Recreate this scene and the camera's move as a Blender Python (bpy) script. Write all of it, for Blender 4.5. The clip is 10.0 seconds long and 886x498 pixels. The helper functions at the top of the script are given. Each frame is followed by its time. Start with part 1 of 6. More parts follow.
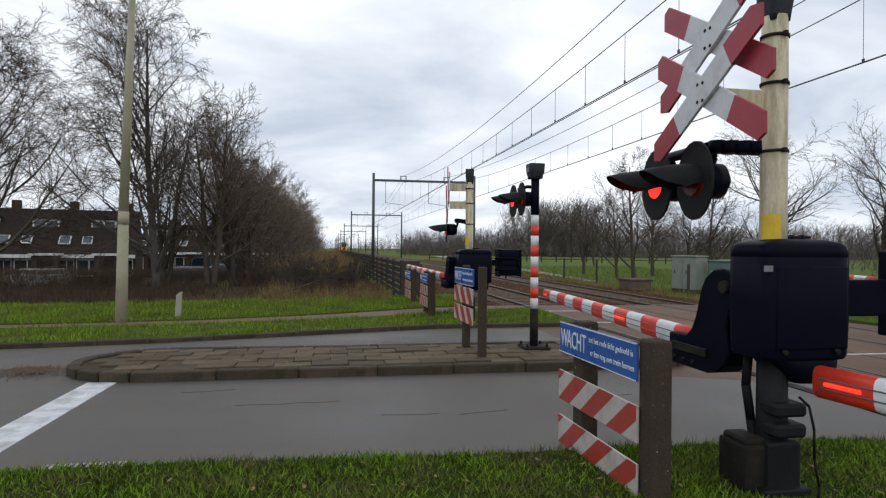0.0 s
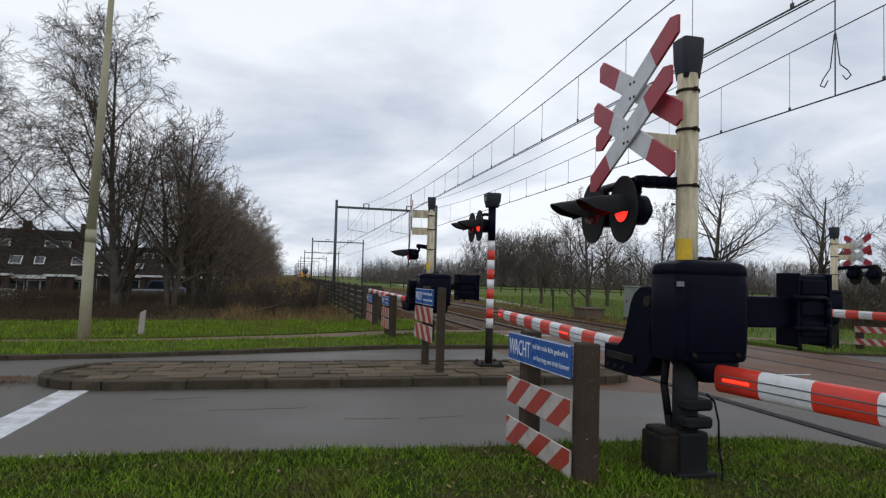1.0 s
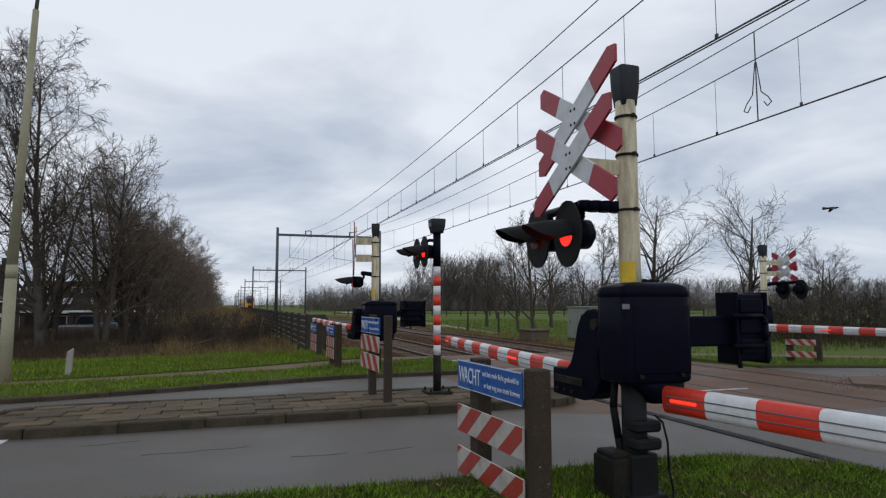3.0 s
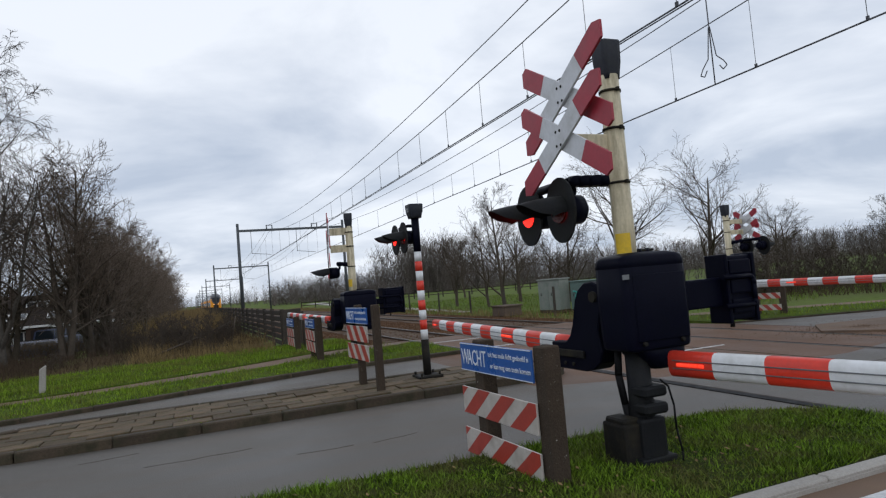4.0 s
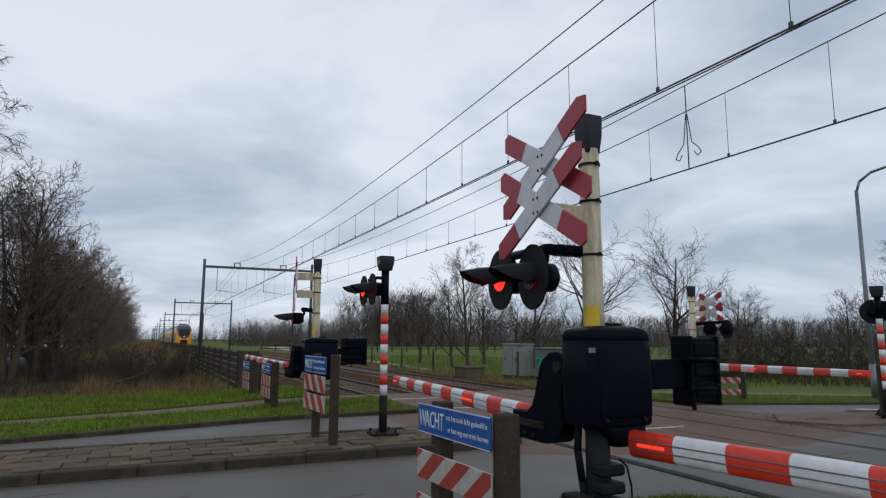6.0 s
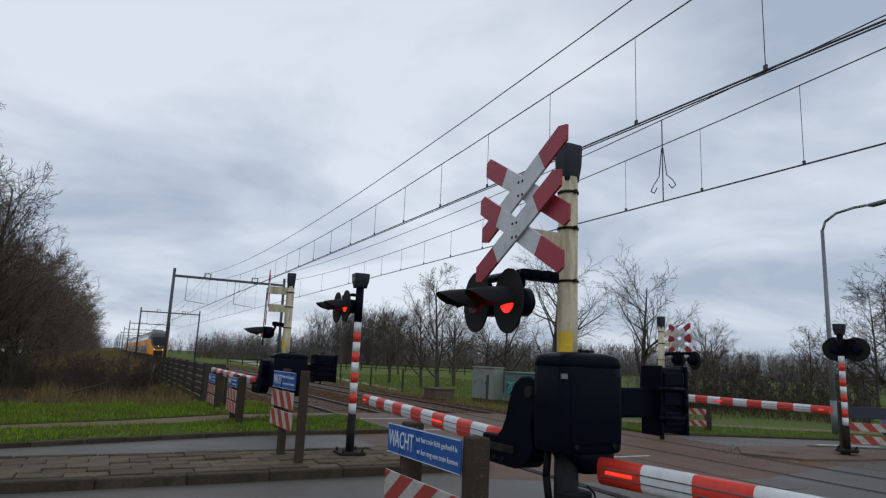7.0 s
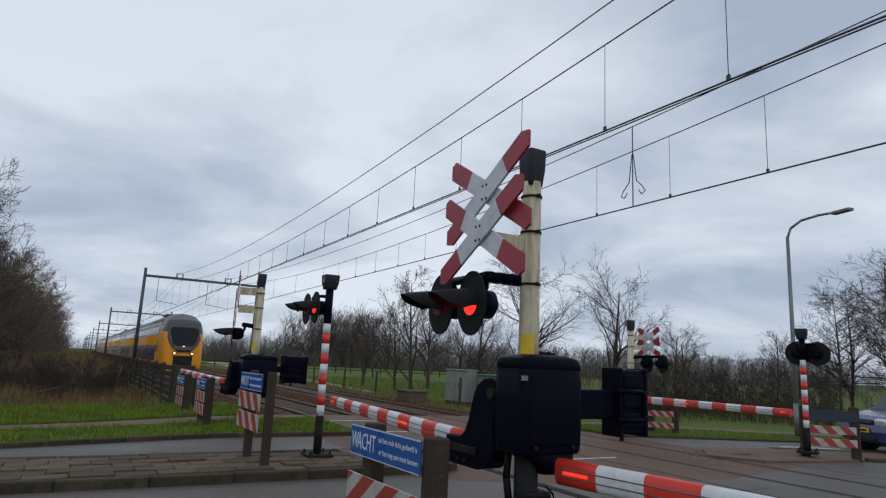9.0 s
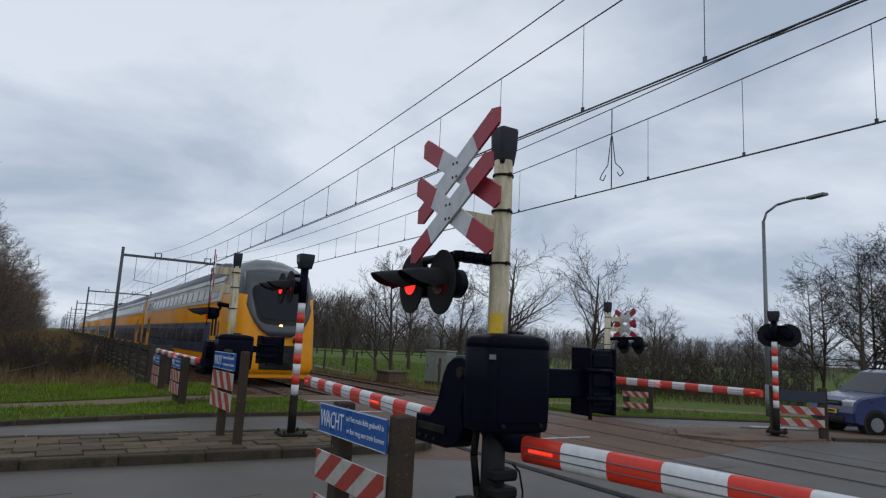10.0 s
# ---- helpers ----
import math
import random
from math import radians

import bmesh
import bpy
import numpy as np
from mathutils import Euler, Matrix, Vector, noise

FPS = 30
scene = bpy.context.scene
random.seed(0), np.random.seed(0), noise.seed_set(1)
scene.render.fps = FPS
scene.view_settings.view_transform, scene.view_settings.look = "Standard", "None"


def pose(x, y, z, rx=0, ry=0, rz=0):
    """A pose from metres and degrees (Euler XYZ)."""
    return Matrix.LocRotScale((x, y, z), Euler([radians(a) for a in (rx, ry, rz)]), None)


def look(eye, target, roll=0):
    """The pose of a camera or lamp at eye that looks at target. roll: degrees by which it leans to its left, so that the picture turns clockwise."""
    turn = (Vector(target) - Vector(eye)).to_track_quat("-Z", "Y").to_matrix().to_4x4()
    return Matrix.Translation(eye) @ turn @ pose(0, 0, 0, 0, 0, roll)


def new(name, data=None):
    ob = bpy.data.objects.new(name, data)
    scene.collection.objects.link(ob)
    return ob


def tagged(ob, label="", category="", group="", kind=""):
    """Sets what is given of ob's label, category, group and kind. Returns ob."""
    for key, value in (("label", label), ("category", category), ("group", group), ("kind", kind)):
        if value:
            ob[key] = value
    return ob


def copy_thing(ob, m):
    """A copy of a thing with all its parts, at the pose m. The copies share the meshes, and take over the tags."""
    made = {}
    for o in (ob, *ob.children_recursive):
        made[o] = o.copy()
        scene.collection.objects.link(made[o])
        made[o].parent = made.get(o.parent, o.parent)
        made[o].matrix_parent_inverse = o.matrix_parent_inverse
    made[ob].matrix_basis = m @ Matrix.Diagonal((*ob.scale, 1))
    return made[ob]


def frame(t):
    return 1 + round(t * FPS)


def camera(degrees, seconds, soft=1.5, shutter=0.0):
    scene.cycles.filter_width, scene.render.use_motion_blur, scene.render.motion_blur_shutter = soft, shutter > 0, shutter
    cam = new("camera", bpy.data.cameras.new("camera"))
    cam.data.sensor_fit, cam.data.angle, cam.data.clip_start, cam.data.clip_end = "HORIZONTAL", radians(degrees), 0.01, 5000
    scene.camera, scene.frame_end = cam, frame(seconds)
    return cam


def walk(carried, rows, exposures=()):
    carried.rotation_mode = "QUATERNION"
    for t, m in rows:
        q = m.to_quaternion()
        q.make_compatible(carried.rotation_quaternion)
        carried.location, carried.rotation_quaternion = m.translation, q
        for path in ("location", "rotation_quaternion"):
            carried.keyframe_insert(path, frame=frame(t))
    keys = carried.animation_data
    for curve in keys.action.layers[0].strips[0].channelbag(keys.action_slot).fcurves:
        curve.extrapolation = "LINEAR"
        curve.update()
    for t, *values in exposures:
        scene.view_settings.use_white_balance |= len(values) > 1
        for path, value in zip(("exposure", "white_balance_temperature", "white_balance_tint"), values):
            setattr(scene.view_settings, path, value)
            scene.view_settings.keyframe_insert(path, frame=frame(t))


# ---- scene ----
cam = camera(70.5, 10.0, 1.25)
PATH = [
    (0, (-5.916, -3.967, 1.693), (-5.562, -1.998, 1.692), 0.5),
    (0.1, (-5.915, -4.304, 1.628), (-5.533, -2.341, 1.647), 0.1),
    (0.3, (-6.038, -4.646, 1.612), (-5.624, -2.689, 1.632), 0.5),
    (0.5, (-6.062, -4.656, 1.584), (-5.613, -2.708, 1.636), 1.1),
    (1, (-6.053, -4.618, 1.568), (-5.580, -2.677, 1.663), 1.6),
    (1.5, (-6.048, -4.634, 1.567), (-5.556, -2.700, 1.705), 2.3),
    (2, (-6.056, -4.639, 1.566), (-5.513, -2.723, 1.752), 1.5),
    (3.3, (-6.051, -4.523, 1.606), (-5.401, -2.639, 1.775), -0.2),
    (3.5, (-6.112, -4.546, 1.595), (-5.504, -2.642, 1.672), 1.1),
    (4, (-6.352, -4.448, 1.647), (-5.596, -2.600, 1.760), -4.9),
    (4.2, (-6.438, -4.335, 1.627), (-5.617, -2.516, 1.765), -2.3),
    (4.5, (-6.293, -4.381, 1.632), (-5.506, -2.546, 1.743), -1.4),
    (5, (-6.279, -4.376, 1.675), (-5.467, -2.555, 1.838), 0.7),
    (5.5, (-6.301, -4.364, 1.688), (-5.497, -2.550, 1.940), 2.9),
    (6, (-6.324, -4.387, 1.662), (-5.483, -2.595, 1.948), 0.2),
    (7.5, (-6.370, -4.398, 1.656), (-5.422, -2.677, 2.031), 3.9),
    (8, (-6.354, -4.429, 1.651), (-5.358, -2.734, 2.018), 3.5),
    (8.5, (-6.270, -4.446, 1.666), (-5.261, -2.757, 2.024), 1.4),
    (9, (-6.282, -4.484, 1.655), (-5.312, -2.774, 2.018), 2.7),
    (9.5, (-6.166, -4.496, 1.658), (-5.165, -2.792, 1.968), 1.0),
    (9.6, (-6.146, -4.473, 1.655), (-5.149, -2.768, 1.973), 2.4),
    (10, (-6.157, -4.501, 1.639), (-5.133, -2.811, 1.948), 2.9),
]
walk(cam, [(t, look(eye, target, roll)) for t, eye, target, roll in PATH],
     exposures=((0, 0.2, 6500, 10), (0.5, 0.18, 6480, 10), (1.0, 0.06, 6450, 10), (2.0, -0.02, 6300, 10), (3.4, -0.14, 6320, 10), (4.0, 0.04, 6300, 10), (4.5, -0.02, 6300, 10), (6.0, -0.2, 6150, 9), (10.0, -0.26, 6100, 9)))
SKY_BASE, SKY_RISE = 1.1, -0.2

# ---------------------------------------------------------------- light
world = bpy.data.worlds.new("overcast_sky")
scene.world = world
world.use_nodes = True
wn, wl = world.node_tree.nodes, world.node_tree.links
wn.clear()
w_out = wn.new("ShaderNodeOutputWorld")
w_bg = wn.new("ShaderNodeBackground")
w_sky = wn.new("ShaderNodeTexSky")
w_sky.sky_type, w_sky.sun_disc = "NISHITA", False
w_sky.sun_elevation, w_sky.sun_rotation = radians(38), radians(200)
w_co = wn.new("ShaderNodeTexCoord")
w_sep = wn.new("ShaderNodeSeparateXYZ")
wl.new(w_co.outputs["Generated"], w_sep.inputs[0])
w_up = wn.new("ShaderNodeMath")
w_up.operation, w_up.use_clamp = "MAXIMUM", False
w_up.inputs[1].default_value = 0.0
wl.new(w_sep.outputs["Z"], w_up.inputs[0])
# cloud layer: flattened coordinates, so that the banks draw together towards the horizon
w_den = wn.new("ShaderNodeMath")
w_den.operation = "ADD"
w_den.inputs[1].default_value = 0.22
wl.new(w_up.outputs[0], w_den.inputs[0])
w_div = wn.new("ShaderNodeVectorMath")
w_div.operation = "DIVIDE"
w_comb = wn.new("ShaderNodeCombineXYZ")
for k in range(3):
    wl.new(w_den.outputs[0], w_comb.inputs[k])
wl.new(w_co.outputs["Generated"], w_div.inputs[0])
wl.new(w_comb.outputs[0], w_div.inputs[1])
w_noise = wn.new("ShaderNodeTexNoise")
w_noise.inputs["Scale"].default_value = 1.15
w_noise.inputs["Detail"].default_value = 7.0
w_noise.inputs["Roughness"].default_value = 0.52
w_noise.inputs["Distortion"].default_value = 0.35
wl.new(w_div.outputs[0], w_noise.inputs["Vector"])
w_ramp = wn.new("ShaderNodeValToRGB")
w_ramp.color_ramp.elements[0].position, w_ramp.color_ramp.elements[0].color = 0.34, (0.48, 0.54, 0.64, 1)
w_ramp.color_ramp.elements[1].position, w_ramp.color_ramp.elements[1].color = 0.60, (0.87, 0.90, 0.95, 1)
wl.new(w_noise.outputs["Fac"], w_ramp.inputs[0])
w_gain = wn.new("ShaderNodeMath")
w_gain.operation = "MULTIPLY_ADD"
w_gain.inputs[1].default_value, w_gain.inputs[2].default_value = SKY_RISE, SKY_BASE
w_sq = wn.new("ShaderNodeMath")
w_sq.operation = "POWER"
w_sq.inputs[1].default_value = 2.0
wl.new(w_up.outputs[0], w_sq.inputs[0])
wl.new(w_sq.outputs[0], w_gain.inputs[0])
w_scale = wn.new("ShaderNodeVectorMath")
w_scale.operation = "SCALE"
wl.new(w_ramp.outputs[0], w_scale.inputs[0])
wl.new(w_gain.outputs[0], w_scale.inputs["Scale"])
w_sky_dim = wn.new("ShaderNodeVectorMath")
w_sky_dim.operation = "SCALE"
w_sky_dim.inputs["Scale"].default_value = 0.06
wl.new(w_sky.outputs[0], w_sky_dim.inputs[0])
w_mix = wn.new("ShaderNodeMix")
w_mix.data_type = "RGBA"
w_mix.inputs["Factor"].default_value = 0.92
wl.new(w_sky_dim.outputs[0], w_mix.inputs[6])
wl.new(w_scale.outputs[0], w_mix.inputs[7])
wl.new(w_mix.outputs[2], w_bg.inputs["Color"])
wl.new(w_bg.outputs[0], w_out.inputs[0])

sun_data = bpy.data.lights.new("sun", "SUN")
sun_data.energy, sun_data.angle, sun_data.color = 0.3, radians(40), (1.0, 0.97, 0.93)
sun = new("sun", sun_data)
sun.matrix_world = pose(0, 0, 60, 50, 0, -20)


# ---------------------------------------------------------------- materials
def mat(name, base, rough=0.7, metal=0.0, vary=0.25, scale=6.0, fine=60.0, bump=0.15, dirt=None, dirt_amount=0.4, dirt_scale=1.5,
        emit=0.0, coat=0.0, per_piece=0.0, spec=0.5, dist=0.01, stretch=None, island=0.0, edge=(0.45, 0.68)):
    """A surface with coarse and fine variation, stains and relief, in metres."""
    m = bpy.data.materials.new(name)
    m.use_nodes = True
    n, l = m.node_tree.nodes, m.node_tree.links
    b = n["Principled BSDF"]
    b.inputs["Metallic"].default_value = metal
    b.inputs["Specular IOR Level"].default_value = spec
    b.inputs["Coat Weight"].default_value = coat
    co = n.new("ShaderNodeTexCoord")
    big = n.new("ShaderNodeTexNoise")
    big.inputs["Scale"].default_value, big.inputs["Detail"].default_value = scale, 5.0
    small = n.new("ShaderNodeTexNoise")
    small.inputs["Scale"].default_value, small.inputs["Detail"].default_value = fine, 3.0
    l.new(co.outputs["Object"], big.inputs["Vector"])
    l.new(co.outputs["Object"], small.inputs["Vector"])
    add = n.new("ShaderNodeMath")
    add.operation = "ADD"
    l.new(big.outputs["Fac"], add.inputs[0])
    l.new(small.outputs["Fac"], add.inputs[1])
    last = add.outputs[0]
    if island:
        geo = n.new("ShaderNodeNewGeometry")
        gi = n.new("ShaderNodeMath")
        gi.operation = "MULTIPLY_ADD"
        gi.inputs[1].default_value, gi.inputs[2].default_value = island, -island / 2
        l.new(geo.outputs["Random Per Island"], gi.inputs[0])
        plus_i = n.new("ShaderNodeMath")
        plus_i.operation = "ADD"
        l.new(last, plus_i.inputs[0])
        l.new(gi.outputs[0], plus_i.inputs[1])
        last = plus_i.outputs[0]
    if per_piece:
        info = n.new("ShaderNodeObjectInfo")
        pp = n.new("ShaderNodeMath")
        pp.operation = "MULTIPLY_ADD"
        pp.inputs[1].default_value, pp.inputs[2].default_value = per_piece, -per_piece / 2
        l.new(info.outputs["Random"], pp.inputs[0])
        plus = n.new("ShaderNodeMath")
        plus.operation = "ADD"
        l.new(last, plus.inputs[0])
        l.new(pp.outputs[0], plus.inputs[1])
        last = plus.outputs[0]
    rng = n.new("ShaderNodeMapRange")
    rng.inputs["From Min"].default_value, rng.inputs["From Max"].default_value = 0.6, 1.4
    rng.inputs["To Min"].default_value, rng.inputs["To Max"].default_value = 1 - vary, 1 + vary
    l.new(last, rng.inputs["Value"])
    col = n.new("ShaderNodeVectorMath")
    col.operation = "SCALE"
    col.inputs[0].default_value = base
    l.new(rng.outputs[0], col.inputs["Scale"])
    out = col.outputs[0]
    if dirt:
        dn = n.new("ShaderNodeTexNoise")
        dn.inputs["Scale"].default_value, dn.inputs["Detail"].default_value = dirt_scale, 8.0
        dn.inputs["Roughness"].default_value = 0.65
        if stretch:
            mp = n.new("ShaderNodeMapping")
            mp.inputs["Scale"].default_value = stretch
            l.new(co.outputs["Object"], mp.inputs["Vector"])
            l.new(mp.outputs[0], dn.inputs["Vector"])
        else:
            l.new(co.outputs["Object"], dn.inputs["Vector"])
        dr = n.new("ShaderNodeMapRange")
        dr.inputs["From Min"].default_value, dr.inputs["From Max"].default_value = edge
        dr.inputs["To Min"].default_value, dr.inputs["To Max"].default_value = 0.0, dirt_amount
        l.new(dn.outputs["Fac"], dr.inputs["Value"])
        mx = n.new("ShaderNodeMix")
        mx.data_type = "RGBA"
        l.new(dr.outputs[0], mx.inputs["Factor"])
        l.new(out, mx.inputs[6])
        mx.inputs[7].default_value = (*dirt, 1)
        out = mx.outputs[2]
    l.new(out, b.inputs["Base Color"])
    rr = n.new("ShaderNodeMapRange")
    rr.inputs["To Min"].default_value, rr.inputs["To Max"].default_value = max(0.03, rough - 0.12), min(1.0, rough + 0.12)
    rr.inputs["From Min"].default_value, rr.inputs["From Max"].default_value = 0.3, 0.7
    l.new(big.outputs["Fac"], rr.inputs["Value"])
    l.new(rr.outputs[0], b.inputs["Roughness"])
    if bump:
        bp = n.new("ShaderNodeBump")
        bp.inputs["Strength"].default_value, bp.inputs["Distance"].default_value = bump, dist
        l.new(add.outputs[0], bp.inputs["Height"])
        l.new(bp.outputs[0], b.inputs["Normal"])
    if emit:
        b.inputs["Emission Color"].default_value = (*base, 1)
        b.inputs["Emission Strength"].default_value = emit
    return m


def glass(name, tint, rough=0.03):
    m = bpy.data.materials.new(name)
    m.use_nodes = True
    b = m.node_tree.nodes["Principled BSDF"]
    b.inputs["Base Color"].default_value = (*tint, 1)
    b.inputs["Roughness"].default_value = rough
    b.inputs["Specular IOR Level"].default_value = 0.8
    return m


ASPHALT = mat("asphalt", (0.104, 0.096, 0.085), 0.55, vary=0.3, scale=0.7, fine=70, bump=0.6, dirt=(0.11, 0.088, 0.067), dirt_amount=0.8, dirt_scale=1.1, stretch=(0.12, 1.6, 1), spec=0.35)
DECK = mat("crossing_asphalt", (0.142, 0.079, 0.048), 0.62, vary=0.25, scale=0.8, fine=120, bump=0.35, dirt=(0.07, 0.046, 0.032), dirt_amount=0.6, dirt_scale=0.6, spec=0.2, stretch=(1.2, 0.15, 1))
REDPATH = mat("red_path_asphalt", (0.19, 0.13, 0.092), 0.7, vary=0.2, scale=1.2, fine=130, bump=0.3, dirt=(0.13, 0.10, 0.08), dirt_amount=0.5, dirt_scale=0.9, spec=0.1)
KERB = mat("kerb_concrete", (0.062, 0.046, 0.031), 0.8, vary=0.4, scale=4, fine=60, bump=0.8, dirt=(0.03, 0.03, 0.016), dirt_amount=0.9, dirt_scale=5.0, per_piece=0.45, spec=0.25)
EDGE = mat("pale_edging_concrete", (0.38, 0.36, 0.33), 0.8, vary=0.25, scale=3, fine=70, bump=0.3, dirt=(0.16, 0.14, 0.11), dirt_amount=0.7, per_piece=0.3, spec=0.2)
PAVER = mat("mossy_paver", (0.115, 0.081, 0.049), 0.75, vary=0.4, scale=4, fine=50, bump=0.8, dirt=(0.05, 0.05, 0.024), dirt_amount=0.85, dirt_scale=3.2, per_piece=0.7, spec=0.25)
JOINT = mat("joint_soil", (0.07, 0.058, 0.04), 0.95, vary=0.4, scale=5, fine=80, bump=0.6, spec=0.1)
GRASS = mat("grass_ground", (0.030, 0.048, 0.010), 0.9, vary=0.4, scale=1.6, fine=45, bump=0.8, dirt=(0.085, 0.06, 0.032), dirt_amount=0.7, dirt_scale=2.4, dist=0.04, spec=0.05)
LUSH = mat("lush_grass_ground", (0.075, 0.118, 0.018), 0.9, vary=0.45, scale=1.6, fine=45, bump=0.8, dirt=(0.085, 0.07, 0.03), dirt_amount=0.6, dirt_scale=1.8, dist=0.04, spec=0.05)
FIELD = mat("field_grass", (0.10, 0.142, 0.030), 0.9, vary=0.4, scale=0.08, fine=6, bump=0.4, dirt=(0.11, 0.10, 0.05), dirt_amount=0.6, dirt_scale=0.06, dist=0.05, spec=0.05)
LUSHBLADE = mat("lush_grass_blade", (0.150, 0.235, 0.018), 0.6, vary=0.6, scale=1.3, fine=30, bump=0, dirt=(0.15, 0.115, 0.045), dirt_amount=0.8, dirt_scale=1.0, spec=0.12, island=1.0)
BLADE = mat("grass_blade", (0.105, 0.178, 0.013), 0.6, vary=0.75, scale=1.3, fine=30, bump=0, dirt=(0.125, 0.10, 0.042), dirt_amount=0.85, dirt_scale=1.6, spec=0.12, island=1.0)
BROWN = mat("undergrowth_soil", (0.09, 0.063, 0.032), 0.95, vary=0.4, scale=0.8, fine=12, bump=0.8, dirt=(0.065, 0.085, 0.025), dirt_amount=0.75, dirt_scale=0.5, dist=0.05, spec=0.05)
STRAW = mat("dry_stalks", (0.20, 0.142, 0.066), 0.85, vary=0.4, scale=0.7, fine=10, bump=0, spec=0.1, island=0.6)
TWIG = mat("brush_twigs", (0.066, 0.047, 0.032), 0.9, vary=0.4, scale=0.6, fine=8, bump=0, spec=0.1, island=0.6)
BALLAST = mat("ballast", (0.108, 0.060, 0.034), 0.95, vary=0.5, scale=2.0, fine=22, bump=1.0, dirt=(0.075, 0.042, 0.024), dirt_amount=0.6, dirt_scale=0.4, dist=0.05, spec=0.08)
SLEEPER = mat("sleeper_concrete", (0.125, 0.094, 0.072), 0.9, vary=0.3, scale=3, fine=40, bump=0.4, per_piece=0.3, spec=0.15)
RAIL = mat("rail_steel", (0.17, 0.10, 0.07), 0.6, metal=0.4, vary=0.3, scale=4, fine=60, bump=0.2, spec=0.2)
RAILTOP = mat("rail_head_steel", (0.075, 0.062, 0.052), 0.55, metal=0.2, vary=0.2, scale=4, fine=60, bump=0.05)
RUBBER = mat("black_rubber", (0.012, 0.012, 0.013), 0.6, vary=0.3, scale=6, fine=50, bump=0.2, spec=0.08)
WHITE = mat("road_paint", (0.66, 0.67, 0.68), 0.6, vary=0.15, scale=4, fine=60, bump=0.2, dirt=(0.22, 0.22, 0.22), dirt_amount=0.75, dirt_scale=3.5)
SIGNWHITE = mat("sign_white", (0.62, 0.63, 0.66), 0.4, vary=0.08, scale=3, fine=30, bump=0.03, dirt=(0.33, 0.33, 0.31), dirt_amount=0.5, dirt_scale=4)
SIGNRED = mat("sign_red", (0.36, 0.025, 0.045), 0.4, vary=0.15, scale=3, fine=30, bump=0.03, dirt=(0.20, 0.04, 0.05), dirt_amount=0.4, dirt_scale=4)
PANELWHITE = mat("panel_white", (0.50, 0.46, 0.42), 0.45, vary=0.15, scale=5, fine=40, bump=0.05, dirt=(0.24, 0.20, 0.16), dirt_amount=0.6, dirt_scale=5)
PANELRED = mat("panel_red", (0.38, 0.045, 0.03), 0.45, vary=0.2, scale=5, fine=40, bump=0.05, dirt=(0.19, 0.04, 0.03), dirt_amount=0.5, dirt_scale=5)
BOOMWHITE = mat("boom_white", (0.72, 0.73, 0.74), 0.35, vary=0.08, scale=3, fine=30, bump=0.03, dirt=(0.40, 0.40, 0.37), dirt_amount=0.5, dirt_scale=3, coat=0.2)
BOOMRED = mat("boom_red", (0.70, 0.036, 0.014), 0.5, vary=0.12, scale=3, fine=30, bump=0.03, dirt=(0.36, 0.04, 0.03), dirt_amount=0.4, dirt_scale=3, coat=0.2)
SIGNBLUE = mat("sign_blue", (0.02, 0.10, 0.36), 0.35, vary=0.12, scale=4, fine=40, bump=0.03, dirt=(0.03, 0.08, 0.22), dirt_amount=0.5, dirt_scale=4)
LETTER = mat("lettering_white", (0.68, 0.72, 0.78), 0.5, vary=0.1, scale=8, fine=60, bump=0)
CREAM = mat("cream_paint", (0.62, 0.55, 0.38), 0.5, vary=0.12, scale=3, fine=40, bump=0.05, dirt=(0.17, 0.14, 0.075), dirt_amount=0.75, dirt_scale=4.0, stretch=(2.5, 2.5, 0.5))
YELLOW = mat("yellow_sticker", (0.75, 0.50, 0.02), 0.5, vary=0.12, scale=6, fine=50, bump=0.03, dirt=(0.45, 0.30, 0.05), dirt_amount=0.5, dirt_scale=8)
BLACK = mat("black_housing", (0.0042, 0.0048, 0.013), 0.42, vary=0.3, scale=3, fine=50, bump=0.06, dirt=(0.004, 0.005, 0.008), dirt_amount=0.5, dirt_scale=3, spec=0.05)
CAPGREY = mat("slate_grey_cap", (0.024, 0.027, 0.036), 0.55, vary=0.25, scale=4, fine=40, bump=0.06, dirt=(0.04, 0.04, 0.035), dirt_amount=0.5, dirt_scale=6, spec=0.2)
MATT = mat("matt_black_hood", (0.013, 0.014, 0.016), 0.6, vary=0.3, scale=4, fine=50, bump=0.08, dirt=(0.02, 0.02, 0.014), dirt_amount=0.5, dirt_scale=4, spec=0.15)
DARKSTEEL = mat("dark_steel", (0.013, 0.012, 0.011), 0.75, metal=0.0, vary=0.35, scale=4, fine=50, bump=0.2, dirt=(0.035, 0.03, 0.016), dirt_amount=0.7, dirt_scale=5, spec=0.2)
GALV = mat("galvanised_steel", (0.20, 0.21, 0.22), 0.5, metal=0.5, vary=0.2, scale=2, fine=20, bump=0.1)
GANTRY = mat("gantry_steel", (0.085, 0.095, 0.105), 0.6, metal=0.3, vary=0.2, scale=1, fine=10, bump=0.1)
POSTC = mat("aggregate_concrete_post", (0.056, 0.042, 0.031), 0.9, vary=0.3, scale=5, fine=70, bump=0.7, dirt=(0.46, 0.44, 0.40), dirt_amount=1.0, dirt_scale=30, spec=0.15, edge=(0.655, 0.70))
LAMPC = mat("lamp_post_concrete", (0.36, 0.335, 0.235), 0.85, vary=0.2, scale=2, fine=40, bump=0.3, dirt=(0.20, 0.22, 0.10), dirt_amount=0.5, dirt_scale=1.2)
